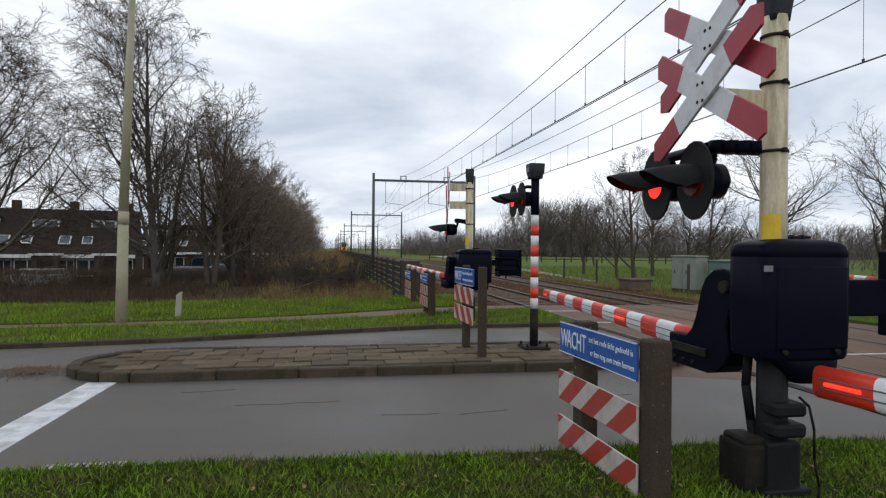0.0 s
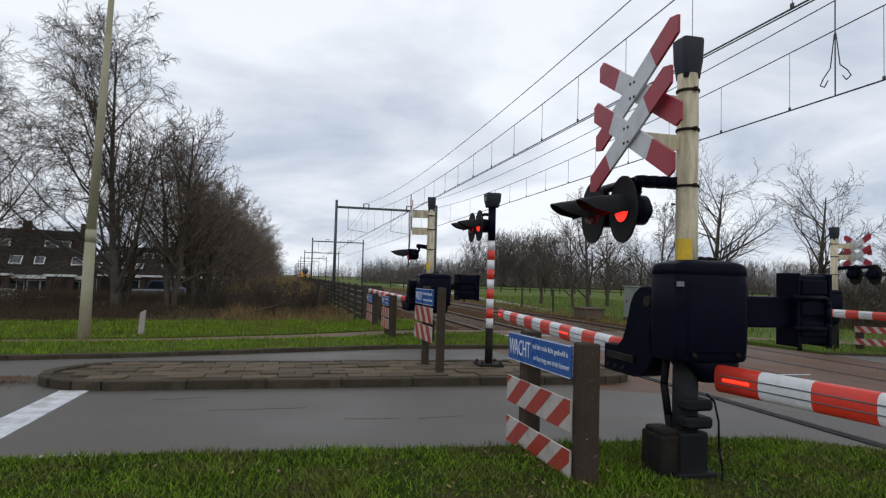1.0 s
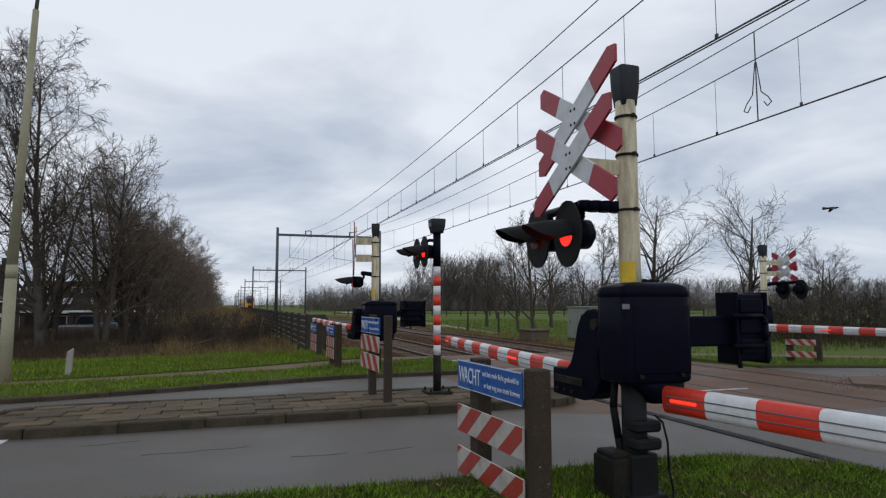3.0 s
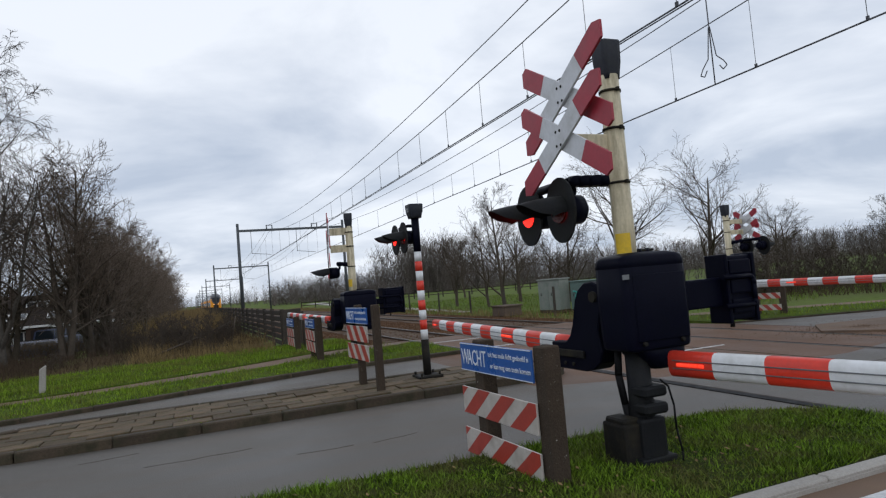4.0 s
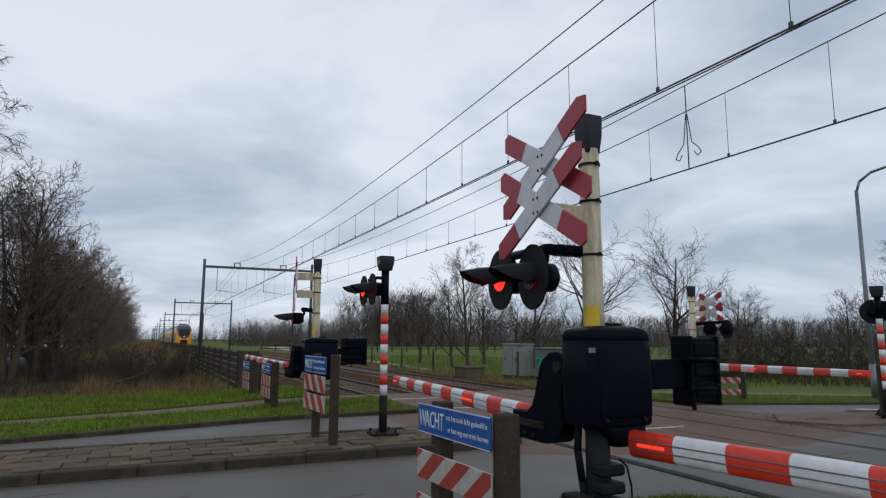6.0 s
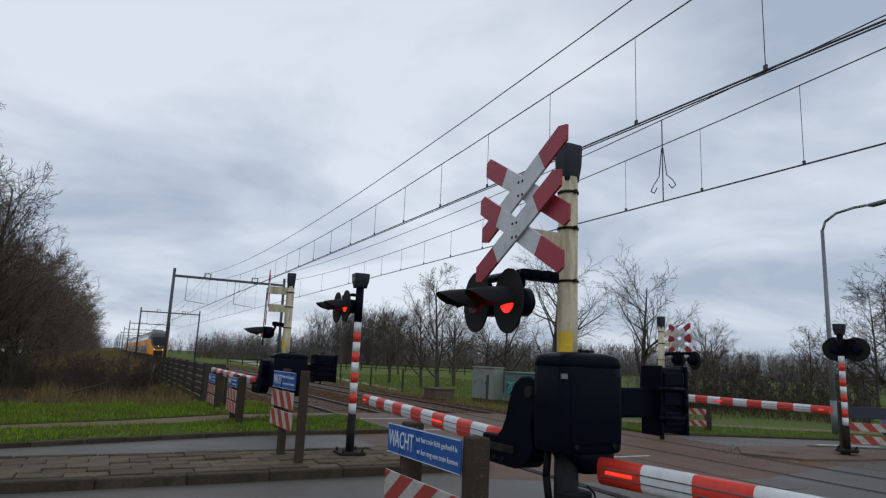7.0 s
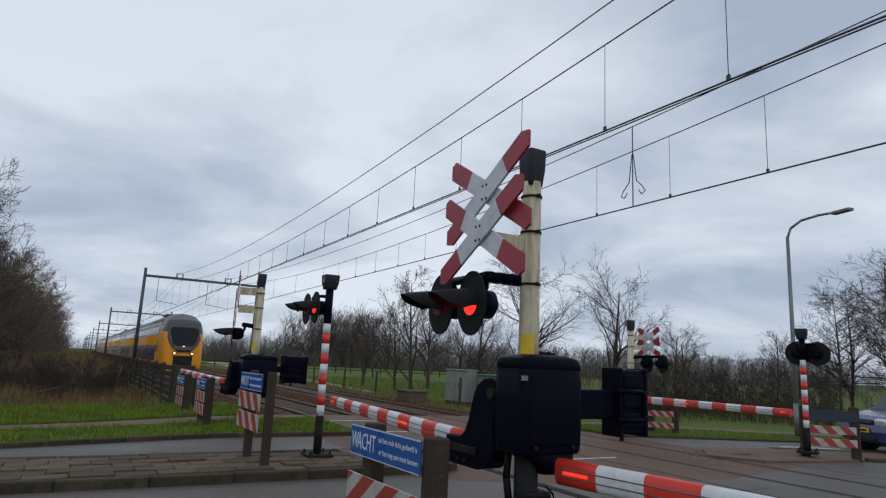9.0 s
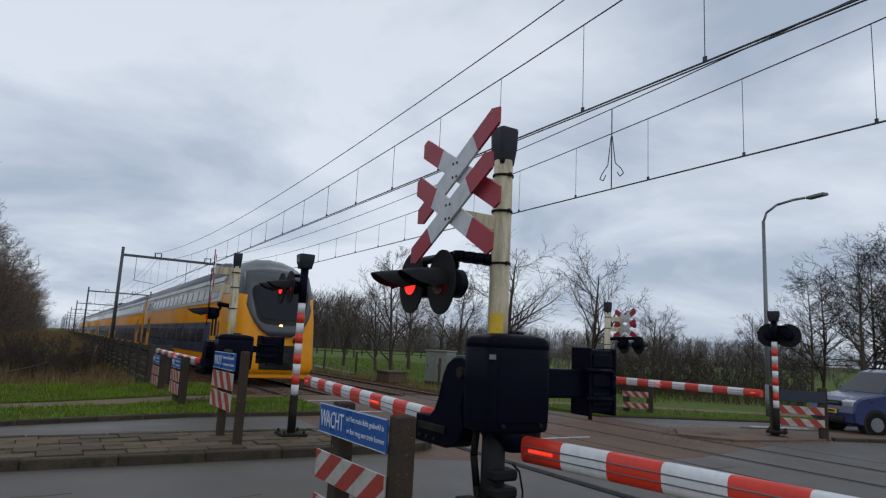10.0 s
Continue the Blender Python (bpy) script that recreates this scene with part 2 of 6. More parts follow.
WIRE = mat("wire", (0.05, 0.052, 0.06), 0.6, vary=0.1, bump=0)
BARK = mat("bark", (0.088, 0.072, 0.057), 0.95, vary=0.35, scale=3, fine=25, bump=0.5, spec=0.1)
BIRCH = mat("birch_bark", (0.085, 0.076, 0.065), 0.9, vary=0.45, scale=2.5, fine=14, bump=0.4, spec=0.1)
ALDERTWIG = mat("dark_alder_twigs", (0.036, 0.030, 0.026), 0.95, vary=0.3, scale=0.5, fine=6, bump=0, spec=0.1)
OAKTWIG = mat("pale_brown_twigs", (0.155, 0.120, 0.094), 0.95, vary=0.3, scale=0.5, fine=6, bump=0, spec=0.1)
TWIGS = mat("twigs", (0.082, 0.066, 0.054), 0.95, vary=0.3, scale=0.5, fine=6, bump=0, spec=0.1)
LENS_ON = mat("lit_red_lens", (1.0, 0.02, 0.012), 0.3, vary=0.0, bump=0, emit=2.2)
WORN = mat("worn_brown_paving", (0.145, 0.092, 0.058), 0.8, vary=0.35, scale=1.5, fine=30, bump=0.6, dirt=(0.075, 0.05, 0.032), dirt_amount=0.7, dirt_scale=1.2)
NAVY = mat("dull_navy_sheet", (0.025, 0.032, 0.055), 0.6, vary=0.2, bump=0.03)
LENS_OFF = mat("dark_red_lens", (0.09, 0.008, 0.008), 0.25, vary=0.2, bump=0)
STRIP = mat("lit_boom_lamp", (1.0, 0.05, 0.02), 0.3, vary=0.0, bump=0, emit=0.75)
TIMBER = mat("weathered_dark_timber", (0.055, 0.047, 0.040), 0.9, vary=0.35, scale=3, fine=30, bump=0.4, per_piece=0.5, spec=0.15)


# ---------------------------------------------------------------- building tools
def part(name, bm, material, parent=None, label="", smooth=False):
    """Links a bmesh as one mesh object under a thing or part."""
    me = bpy.data.meshes.new(name)
    bm.to_mesh(me)
    bm.free()
    for mm in (material if isinstance(material, (list, tuple)) else [material]):
        me.materials.append(mm)
    if smooth:
        for p in me.polygons:
            p.use_smooth = True
    ob = new(name, me)
    ob.parent = parent
    if label:
        tagged(ob, label)
    return ob


def raw(name, verts, faces, material, parent=None, label="", smooth=False):
    me = bpy.data.meshes.new(name)
    me.from_pydata(verts, [], faces)
    me.materials.append(material)
    if smooth:
        for p in me.polygons:
            p.use_smooth = True
    ob = new(name, me)
    ob.parent = parent
    if label:
        tagged(ob, label)
    return ob


def thing(name, m, label, category, group=""):
    ob = new(name)
    ob.empty_display_size = 0.2
    ob.matrix_basis = m
    return tagged(ob, label, category, group)


def box(bm, c, s, rot=None, bev=0.0, seg=1, mi=0):
    m = Matrix.Translation(c) @ (rot.to_4x4() if rot else Matrix.Identity(4)) @ Matrix.Diagonal((*s, 1))
    r = bmesh.ops.create_cube(bm, size=1.0, matrix=m)
    vs = r["verts"]
    fs = {f for v in vs for f in v.link_faces}
    for f in fs:
        f.material_index = mi
    if bev:
        es = {e for v in vs for e in v.link_edges}
        bmesh.ops.bevel(bm, geom=list(es), offset=bev, segments=seg, profile=0.6, affect="EDGES", clamp_overlap=True)
    return bm


def cyl(bm, a, b, r0, r1=None, seg=12, caps=True, mi=0):
    a, b = Vector(a), Vector(b)
    d = b - a
    m = Matrix.Translation((a + b) / 2) @ d.to_track_quat("Z", "Y").to_matrix().to_4x4()
    r = bmesh.ops.create_cone(bm, cap_ends=caps, segments=seg, radius1=r0, radius2=r0 if r1 is None else r1, depth=d.length, matrix=m)
    for f in {f for v in r["verts"] for f in v.link_faces}:
        f.material_index = mi
        f.smooth = len(f.verts) == 4
    return bm


def tube(bm, pts, r, seg=6):
    for a, b in zip(pts, pts[1:]):
        cyl(bm, a, b, r, r, seg)
    return bm


def prism(bm, poly, z0, z1):
    """An upright prism on a ground outline."""
    lo = [bm.verts.new((x, y, z0)) for x, y in poly]
    hi = [bm.verts.new((x, y, z1)) for x, y in poly]
    n = len(poly)
    bm.faces.new(hi)
    bm.faces.new(lo[::-1])
    for i in range(n):
        bm.faces.new((lo[i], lo[(i + 1) % n], hi[(i + 1) % n], hi[i]))
    bmesh.ops.recalc_face_normals(bm, faces=bm.faces)
    return bm


def B():
    return bmesh.new()


def slab(name, poly, z0, z1, material, label="", category=""):
    ob = part(name, prism(B(), poly, z0, z1), material)
    return tagged(ob, label, category, kind="structure")


def lerp_line(pts, x):
    return float(np.interp(x, [p[0] for p in pts], [p[1] for p in pts]))


# ---------------------------------------------------------------- ground, road, islands
VERGE = [(-90, 1.08), (-7, 1.08), (-4.7, 0.93), (-1.8, 0.9), (-1.2, 0.78), (-0.6, 0.42), (-0.32, 0.05), (-0.25, -0.95)]
NEAR_EDGE = [(-90, 1.08), (-7, 1.08), (-4.7, 0.93), (0, 0.9), (4, 1.2), (7, 0.6), (10, -0.6), (14, -2.9), (25, -10), (70, -38)]
FAR_EDGE = [(-90, 5.6), (-16, 6.7), (-10.6, 7.38), (-9, 7.66), (-7.3, 8.1), (-5.3, 8.68), (-3.6, 9.1), (0, 9.2), (4, 8.8), (7.5, 7.65), (11.4, 6.05), (13.6, 4.8), (25, -2.2), (70, -30)]
PATH_LO = [(-90, 8.3), (-16, 9.2), (-11.5, 9.7), (-8.5, 10.0), (-6, 10.65), (-4.4, 11.2), (-3.2, 11.9), (0, 13.0), (5, 12.4), (9.8, 9.6), (13.3, 7.2), (25, 0.2), (70, -27.5)]
PATH_HI = [(-90, 9.1), (-16, 10.0), (-11.8, 10.5), (-8.6, 10.95), (-6, 11.9), (-4.4, 12.75), (-3.2, 13.4), (0, 14.3), (5, 13.7), (9.8, 10.9), (13.3, 8.5), (25, 1.6), (70, -26)]
XS = [-90, -60, -40, -25, -16, -12, -10.6, -9, -8, -7.3, -6.5, -5.9, -5.3, -4.5, -3.6, -3.2, -2.4, -1.6]
XR = [6.6, 7.5, 8.6, 9.8, 11.4, 13.6, 17, 25, 40, 70]


def strip(lo, hi, xs, dlo=0.0, dhi=0.0):
    return [(x, lerp_line(lo, x) + dlo) for x in xs] + [(x, lerp_line(hi, x) + dhi) for x in reversed(xs)]


g = B()
R = 2500.0
gx, gy = (-R, -19, -12.5, -8.5, R), (-R, 15, 19, 38, R)
gv = [[g.verts.new((x, y, -0.12 - (0, 0, 0.25, 1.25, 1.25)[j] * (1, 1, 0.7, 0, 0)[i])) for j, y in enumerate(gy)] for i, x in enumerate(gx)]
for i in range(4):
    for j in range(4):
        g.faces.new((gv[i][j], gv[i + 1][j], gv[i + 1][j + 1], gv[i][j + 1]))
tagged(part("ground", g, FIELD), "open grass field reaching to the horizon", "ground", kind="structure")
slab("road", strip(NEAR_EDGE, FAR_EDGE, [-90, -60, -40, -25, -16, -10.6, -9, -7.3, -5.3, -3.6, -1.6], -0.1, 0.1), -0.3, 0.0, ASPHALT, "damp grey asphalt two-lane road", "road")
slab("road_beyond_crossing", strip(NEAR_EDGE, FAR_EDGE, XR, -0.1, 0.1), -0.3, 0.0, ASPHALT, "damp grey asphalt road beyond the tracks", "road")
slab("crossing_deck", [(-1.6, 3.9), (-0.9, 3.6), (0.6, 2.9), (3.4, 2.6), (6.6, 3.2), (6.6, 8.1), (5.5, 14.0), (-1.6, 14.3), (-1.6, 9.2)], -0.3, -0.004, DECK, "brown worn level crossing deck between the rails", "road")
slab("crossing_deck_near", [(-1.6, -3.6), (6.6, -3.6), (6.6, 3.2), (3.4, 2.6), (0.6, 2.9), (-0.9, 3.6), (-1.6, 3.9), (-1.6, 0.5), (-0.25, -0.1), (-0.25, -1.12), (-1.6, -1.12)], -0.3, -0.004, ASPHALT, "grey asphalt part of the crossing deck", "road")
slab("near_cycle_path", [(-90, -3.6), (-1.6, -3.6), (-1.6, -1.26), (-90, -1.26)], -0.3, 0.0, REDPATH, "reddish asphalt cycle path", "path")
slab("far_cycle_path", strip(PATH_LO, PATH_HI, XS), -0.3, 0.03, REDPATH, "reddish worn footpath between grass verges", "path")
slab("far_cycle_path_beyond", strip(PATH_LO, PATH_HI, XR), -0.3, 0.03, REDPATH, "reddish footpath beyond the tracks", "path")
slab("verge_near", [(-90, -1.12), (-0.25, -1.12)] + VERGE[-2::-1], -0.3, 0.045, GRASS, "short green grass verge with moss", "grass")
slab("verge_behind", [(-90, -40), (-1.7, -40), (-1.7, -3.62), (-90, -3.62)], -0.3, 0.02, GRASS, "green grass behind the path", "grass")
slab("verge_far", strip(FAR_EDGE, PATH_LO, XS + [-1.0, -0.4], 0.12, -0.02), -0.3, 0.07, LUSH, "bright green grass verge", "grass")
slab("verge_far_back", [(x, lerp_line(PATH_HI, x)) for x in XS] + [(-1.6, 18.5), (-3.9, 17.6), (-6, 16.6), (-12, 15.2), (-90, 15.0)], -0.3, 0.06, LUSH, "green grass bank below the bushes", "grass")
slab("verge_right", strip(FAR_EDGE, PATH_LO, XR, 0.12, 0.0), -0.3, 0.05, LUSH, "green grass verge beyond the tracks", "grass")
slab("undergrowth_ground", [(-40, 15.0), (-12, 15.2), (-6, 16.6), (-3.9, 17.6), (-3.9, 300), (-8.4, 300), (-8.4, 23), (-40, 19)], -0.3, 0.05, BROWN, "brown undergrowth soil with dead leaves", "ground")


# ---------------------------------------------------------------- traffic islands and kerbs
def rounded(x0, x1, y0, y1, r_left, r_right, n=8):
    pts = []
    yc = (y0 + y1) / 2
    h = (y1 - y0) / 2
    for k in range(n + 1):
        a = -math.pi / 2 + math.pi * k / n
        pts.append((x1 - r_right + r_right * math.cos(a), yc + h * math.sin(a)))
    for k in range(n + 1):
        a = math.pi / 2 + math.pi * k / n
        pts.append((x0 + r_left + r_left * math.cos(a), yc + h * math.sin(a)))
    return pts


def kerb_run(name, line, width, z0, z1, material, parent=None, stone=1.0, label=""):
    """Kerb stones laid end to end along a line, each its own piece."""
    made = []
    for (ax, ay), (bx, by) in zip(line, line[1:]):
        d = math.hypot(bx - ax, by - ay)
        n = max(1, round(d / stone))
        ang = math.atan2(by - ay, bx - ax)
        for k in range(n):
            f = (k + 0.5) / n
            bm = box(B(), (0, 0, 0), (d / n - 0.006, width, z1 - z0), None, 0.015)
            ob = part(name, bm, material, parent)
            ob.matrix_basis = pose(ax + (bx - ax) * f, ay + (by - ay) * f, (z0 + z1) / 2, 0, 0, math.degrees(ang)) @ pose(0, random.uniform(-.006, .006), random.uniform(-.006, .004))
            made.append(ob)
    return made


ISLE = rounded(-9.3, -0.5, 4.42, 6.25, 0.95, 0.7)
isle = slab("island", [(x, y) for x, y in ISLE], -0.2, 0.085, JOINT, "traffic island of dark mossy paving", "traffic island")
kerb_run("kerb_stone", ISLE + ISLE[:1], 0.15, -0.1, 0.125, KERB, isle)
ISLE_R = [(5.6, 4.7), (6.2, 3.75), (7.5, 3.4), (9.0, 3.25), (10.5, 2.55), (14, 0.7), (25, -6.4), (25, -5.2), (14, 2.1), (10.5, 4.2), (8.6, 5.2), (6.6, 5.6)]
isle_r = slab("island_beyond", ISLE_R, -0.2, 0.04, WORN, "second traffic island with brown worn paving", "traffic island")
kerb_run("kerb_stone", ISLE_R[3:7], 0.15, -0.1, 0.075, KERB, isle_r)
kerb_run("kerb_stone", ISLE_R[7:11], 0.15, -0.1, 0.055, KERB, isle_r)
rnd_d = random.Random(12)
V, F = [], []
for k in range(2600):          # earth and grit washed over the worn end of the second island
    a, r = rnd_d.uniform(0, 6.28), abs(rnd_d.gauss(0, 0.55))
    x, y = 6.6 + r * math.cos(a) * 1.7, 4.5 + r * math.sin(a) * 1.1
    z, s = 0.03 * math.exp(-r * r) + 0.01, rnd_d.uniform(0.004, 0.013)
    b = len(V)
    V += [(x - s, y, z - 0.01), (x + s, y - s, z - 0.01), (x, y + s, z - 0.01), (x, y, z + s * 0.8)]
    F += [(b, b + 1, b + 3), (b + 1, b + 2, b + 3), (b + 2, b, b + 3)]
tagged(raw("grit", V, F, WORN), "brown earth and grit over the worn island end", "grit", kind="stuff")
far_kerb = slab("kerb_far", strip(FAR_EDGE, FAR_EDGE, XS + [-0.4], 0.0, 0.1), -0.2, 0.04, KERB, "dark low kerb along the verge", "kerb")
for xs in (XS[3:] + [-0.4],):
    kerb_run("kerb_stone", [(x, lerp_line(FAR_EDGE, x) + 0.06) for x in xs], 0.13, -0.1, 0.085, KERB, far_kerb)
far_kerb_r = slab("kerb_far_beyond", strip(FAR_EDGE, FAR_EDGE, XR, 0.0, 0.1), -0.2, 0.04, KERB, "dark low kerb beyond the tracks", "kerb")
near_kerb = slab("path_edging", [(-40, -1.26), (-0.3, -1.26), (-0.3, -1.12), (-40, -1.12)], -0.2, 0.03, EDGE, "pale concrete edging along the path", "kerb")
kerb_run("edging_stone", [(-14, -1.19), (-0.3, -1.19)], 0.12, -0.1, 0.06, EDGE, near_kerb)

# cracks in the worn asphalt
rc = random.Random(40)
for cx, cy, n, st in ((-6.9, 3.0, 5, 0.22), (-5.4, 2.4, 3, 0.2), (-4.6, 2.3, 3, 0.18), (-7.6, 3.7, 3, 0.2), (-3.2, 2.9, 4, 0.2), (2.3, 1.8, 4, 0.25), (-5.0, 7.3, 4, 0.25)):
    bm = B()
    x, y = cx, cy
    for k in range(n):
        nx, ny, w = x + st, y + rc.uniform(-0.03, 0.05), rc.uniform(0.002, 0.006)
        q = [bm.verts.new(p) for p in ((x, y - w, 0.0), (nx, ny - w, 0.0), (nx, ny + w, 0.0), (x, y + w, 0.0), (x, y, 0.0035), (nx, ny, 0.0035))]
        for f in ((0, 1, 5, 4), (4, 5, 2, 3), (0, 4, 3), (1, 2, 5)):
            bm.faces.new([q[i] for i in f])
        x, y = nx, ny
    tagged(part("road_crack", bm, KERB), "thin tar-dark crack in the asphalt", "crack", kind="structure")

# stop line and lane marks
for name, poly, label in (("stop_line", [(-8.92, 1.6), (-8.55, 1.6), (-8.5, 4.4), (-8.85, 4.4)], "worn white stop line on the asphalt"),
                          ("deck_mark", [(2.1, 5.05), (3.3, 5.02), (3.3, 5.07), (2.1, 5.10)], "thin white lane mark on the crossing"),
                          ("deck_mark", [(-1.5, 10.0), (1.2, 9.7), (1.2, 9.76), (-1.5, 10.06)], "thin white lane mark on the crossing"),
                          ("deck_mark", [(-1.5, 12.6), (1.5, 12.4), (1.5, 12.46), (-1.5, 12.66)], "thin white path mark on the crossing"),
                          ("path_mark", [(-12, -1.58), (-0.6, -1.58), (-0.6, -1.50), (-12, -1.50)], "thin white edge line on the path"),
                          ("lane_mark", [(9.6, 5.55), (11.0, 4.85), (11.05, 4.97), (9.65, 5.67)], "white lane mark beside the island")):
    slab(name, poly, -0.05, 0.005, WHITE, label, "road marking")

# ---------------------------------------------------------------- railway
bed = B()
prism(bed, [(-2.3, 14.35), (7.3, 13.7), (8.2, 700), (-3.2, 700)], -0.3, -0.1)
tagged(part("track_bed", bed, BALLAST), "brown stone ballast under two tracks", "ballast", kind="structure")
bed2 = B()
prism(bed2, [(-1.6, -3.7), (6.6, -3.7), (7.5, -80), (-3.0, -80)], -0.3, -0.1)
tagged(part("track_bed_behind", bed2, BALLAST), "brown stone ballast behind the crossing", "ballast", kind="structure")
TRACKS = (0.72, 4.79)


def rail(x, y0, y1, name="rail"):
    bm = B()
    L, c = y1 - y0, (y0 + y1) / 2
    box(bm, (x, c, -0.15), (0.14, L, 0.02))
    box(bm, (x, c, -0.09), (0.02, L, 0.11))
    ob = part(name, bm, RAIL)
    tagged(ob, "worn steel rail with rusty web", "rail", "rails of the two tracks")
    part("rail_head", box(B(), (x, c, -0.017), (0.07, L, 0.042), None, 0.008), RAILTOP, ob, "bright polished rail head")
    off, wide = ((-0.135, 0.13) if x < 1 else (0.08, 0.05)) if abs(x - TRACKS[0]) > 2 or x < 0 else (0.06, 0.03)
    part("flangeway", box(B(), (x + off, 5.2, -0.03), (wide, 17.6, 0.072)), RUBBER, ob, "black rubber groove beside the rail")
    return ob


for cx in TRACKS:
    for sgn in (-0.75, 0.75):
        rail(cx + sgn, -80, 700)
sl_mesh = None
for cx in TRACKS:
    t_ob = tagged(part("track", box(B(), (cx, 300, -0.102), (2.4, 560, 0.012)), BALLAST), "row of concrete sleepers in ballast", "railway track", kind="structure")
    for k in range(150):
        y = 15.0 + 0.6 * k
        if sl_mesh is None:
            s0 = part("sleeper", box(B(), (0, 0, 0), (2.5, 0.25, 0.1), None, 0.02), SLEEPER, t_ob)
            sl_mesh = s0.data
        else:
            s0 = new("sleeper", sl_mesh)
            s0.parent = t_ob
        s0.location = (cx, y, -0.118)
# concrete panel seams of the deck
for x in (2.75,):
    slab("deck_seam", [(x, -3.5), (x + 0.03, -3.5), (x + 0.03, 13.4), (x, 13.4)], -0.03, 0.0, JOINT, "dark joint along the crossing panels", "joint")

# ---------------------------------------------------------------- overhead line
GY0, GSTEP, NG = 54.6, 62.0, 9
GX0, GX1 = -2.0, 7.6


def gantry():
    th = thing("overhead_line_gantry", pose(0, GY0, 0), "grey steel portal carrying the overhead wires across two tracks", "gantry", "overhead line gantries")
    for x in (GX0, GX1):
        bm = B()
        cyl(bm, (x, 0, -0.2), (x, 0, 8.68), 0.15, 0.12, 8)
        part("post", bm, GANTRY, th)
    part("beam", box(B(), ((GX0 + GX1) / 2, 0, 8.02), (GX1 - GX0, 0.2, 0.2)), GANTRY, th)
    for x in (0.78, 4.9):
        bm = B()
        for dx in (-0.25, 0.25):
            cyl(bm, (x + dx, 0, 8.1), (x + dx, 0, 8.45), 0.05, 0.05, 6)
        box(bm, (x, 0, 8.45), (0.6, 0.08, 0.06))
        part("insulator", bm, GANTRY, th)
    for x, d in ((TRACKS[0], -1), (TRACKS[1], -1)):
        bm = B()
        cyl(bm, (x + d * 1.6, 0, 8.0), (x + d * 1.6, 0, 5.9), 0.024, 0.024, 6)
        cyl(bm, (x + d * 1.6, 0, 5.95), (x + 0.1, 0, 5.75), 0.02, 0.02, 6)
        part("registration_arm", bm, GANTRY, th)
    return th


g0 = gantry()
for k in range(-1, NG):
    if k:
        copy_thing(g0, pose(0, GY0 + GSTEP * k, 0))


def sag(y, high, low):
    mid = ((y - GY0) / GSTEP) % 1.0 * 2 - 1
    return low + (high - low) * mid * mid


def wire(name, x, zf, r, label):
    ys = list(np.arange(-69.4, GY0 + GSTEP * (NG - 1) + 0.1, GSTEP / 16))
    bm = B()
    ring = []
    for y in ys:
        z = zf(y)
        ring.append([bm.verts.new((x + r * math.cos(a), y, z + r * math.sin(a))) for a in (0.5, 2.07, 3.64, 5.21)])
    for a, b in zip(ring, ring[1:]):
        for i in range(4):
            bm.faces.new((a[i], a[(i + 1) % 4], b[(i + 1) % 4], b[i]))
    return tagged(part(name, bm, WIRE), label, "wire", "overhead wires")


mA = lambda y: sag(y, 7.85, 6.37)
mB = lambda y: sag(y, 7.92, 6.5)
fl = lambda z: (lambda y: z)
cA = wire("contact_wire", TRACKS[0], fl(5.53), 0.014, "dark copper contact wire over the first track")
wire("contact_wire", TRACKS[0] + 0.09, fl(5.54), 0.011, "second contact wire beside the first")
sA = wire("messenger_wire", TRACKS[0], mA, 0.012, "sagging messenger wire over the first track")
cB = wire("contact_wire", TRACKS[1], fl(5.58), 0.017, "dark copper contact wire over the second track")
sB = wire("messenger_wire", TRACKS[1], mB, 0.012, "sagging messenger wire over the second track")
wire("feeder_wire", 0.78, lambda y: sag(y, 8.5, 7.25), 0.012, "feeder cable on the portal beams")
wire("feeder_wire", 4.9, lambda y: sag(y, 8.45, 7.28), 0.012, "feeder cable above the second track")


def droppers(parent, x, zf, y0, off):
    for k in range(30):
        y = y0 + off * k if k < 14 else y0 + off * 14 + 5.0 * (k - 14)
        bm = cyl(B(), (x, y, 5.53 if x < 2.5 else 5.58), (x, y, zf(y)), 0.007, 0.007, 4)
        box(bm, (x, y, 5.57 if x < 2.5 else 5.62), (0.03, 0.05, 0.07))
        part("dropper", bm, WIRE, parent)


droppers(cA, TRACKS[0], mA, -4.12, 2.27)
droppers(cB, TRACKS[1], mB, -4.45, 2.32)
bm = B()
cyl(bm, (TRACKS[1], 5.93, 5.6), (TRACKS[1], 5.93, 7.6), 0.014, 0.014, 6)
for s in (-1, 1):
    pts = [(TRACKS[1], 5.93 + s * 0.02, 6.9), (TRACKS[1], 5.93 + s * 0.12, 6.2), (TRACKS[1], 5.93 + s * 0.3, 6.03), (TRACKS[1], 5.93 + s * 0.38, 5.9), (TRACKS[1], 5.93 + s * 0.27, 5.84), (TRACKS[1], 5.93 + s * 0.18, 5.96)]
    tube(bm, pts, 0.012, 5)
tagged(part("current_bridge", bm, WIRE), "looped connecting cables between feeder and contact wire", "cable")


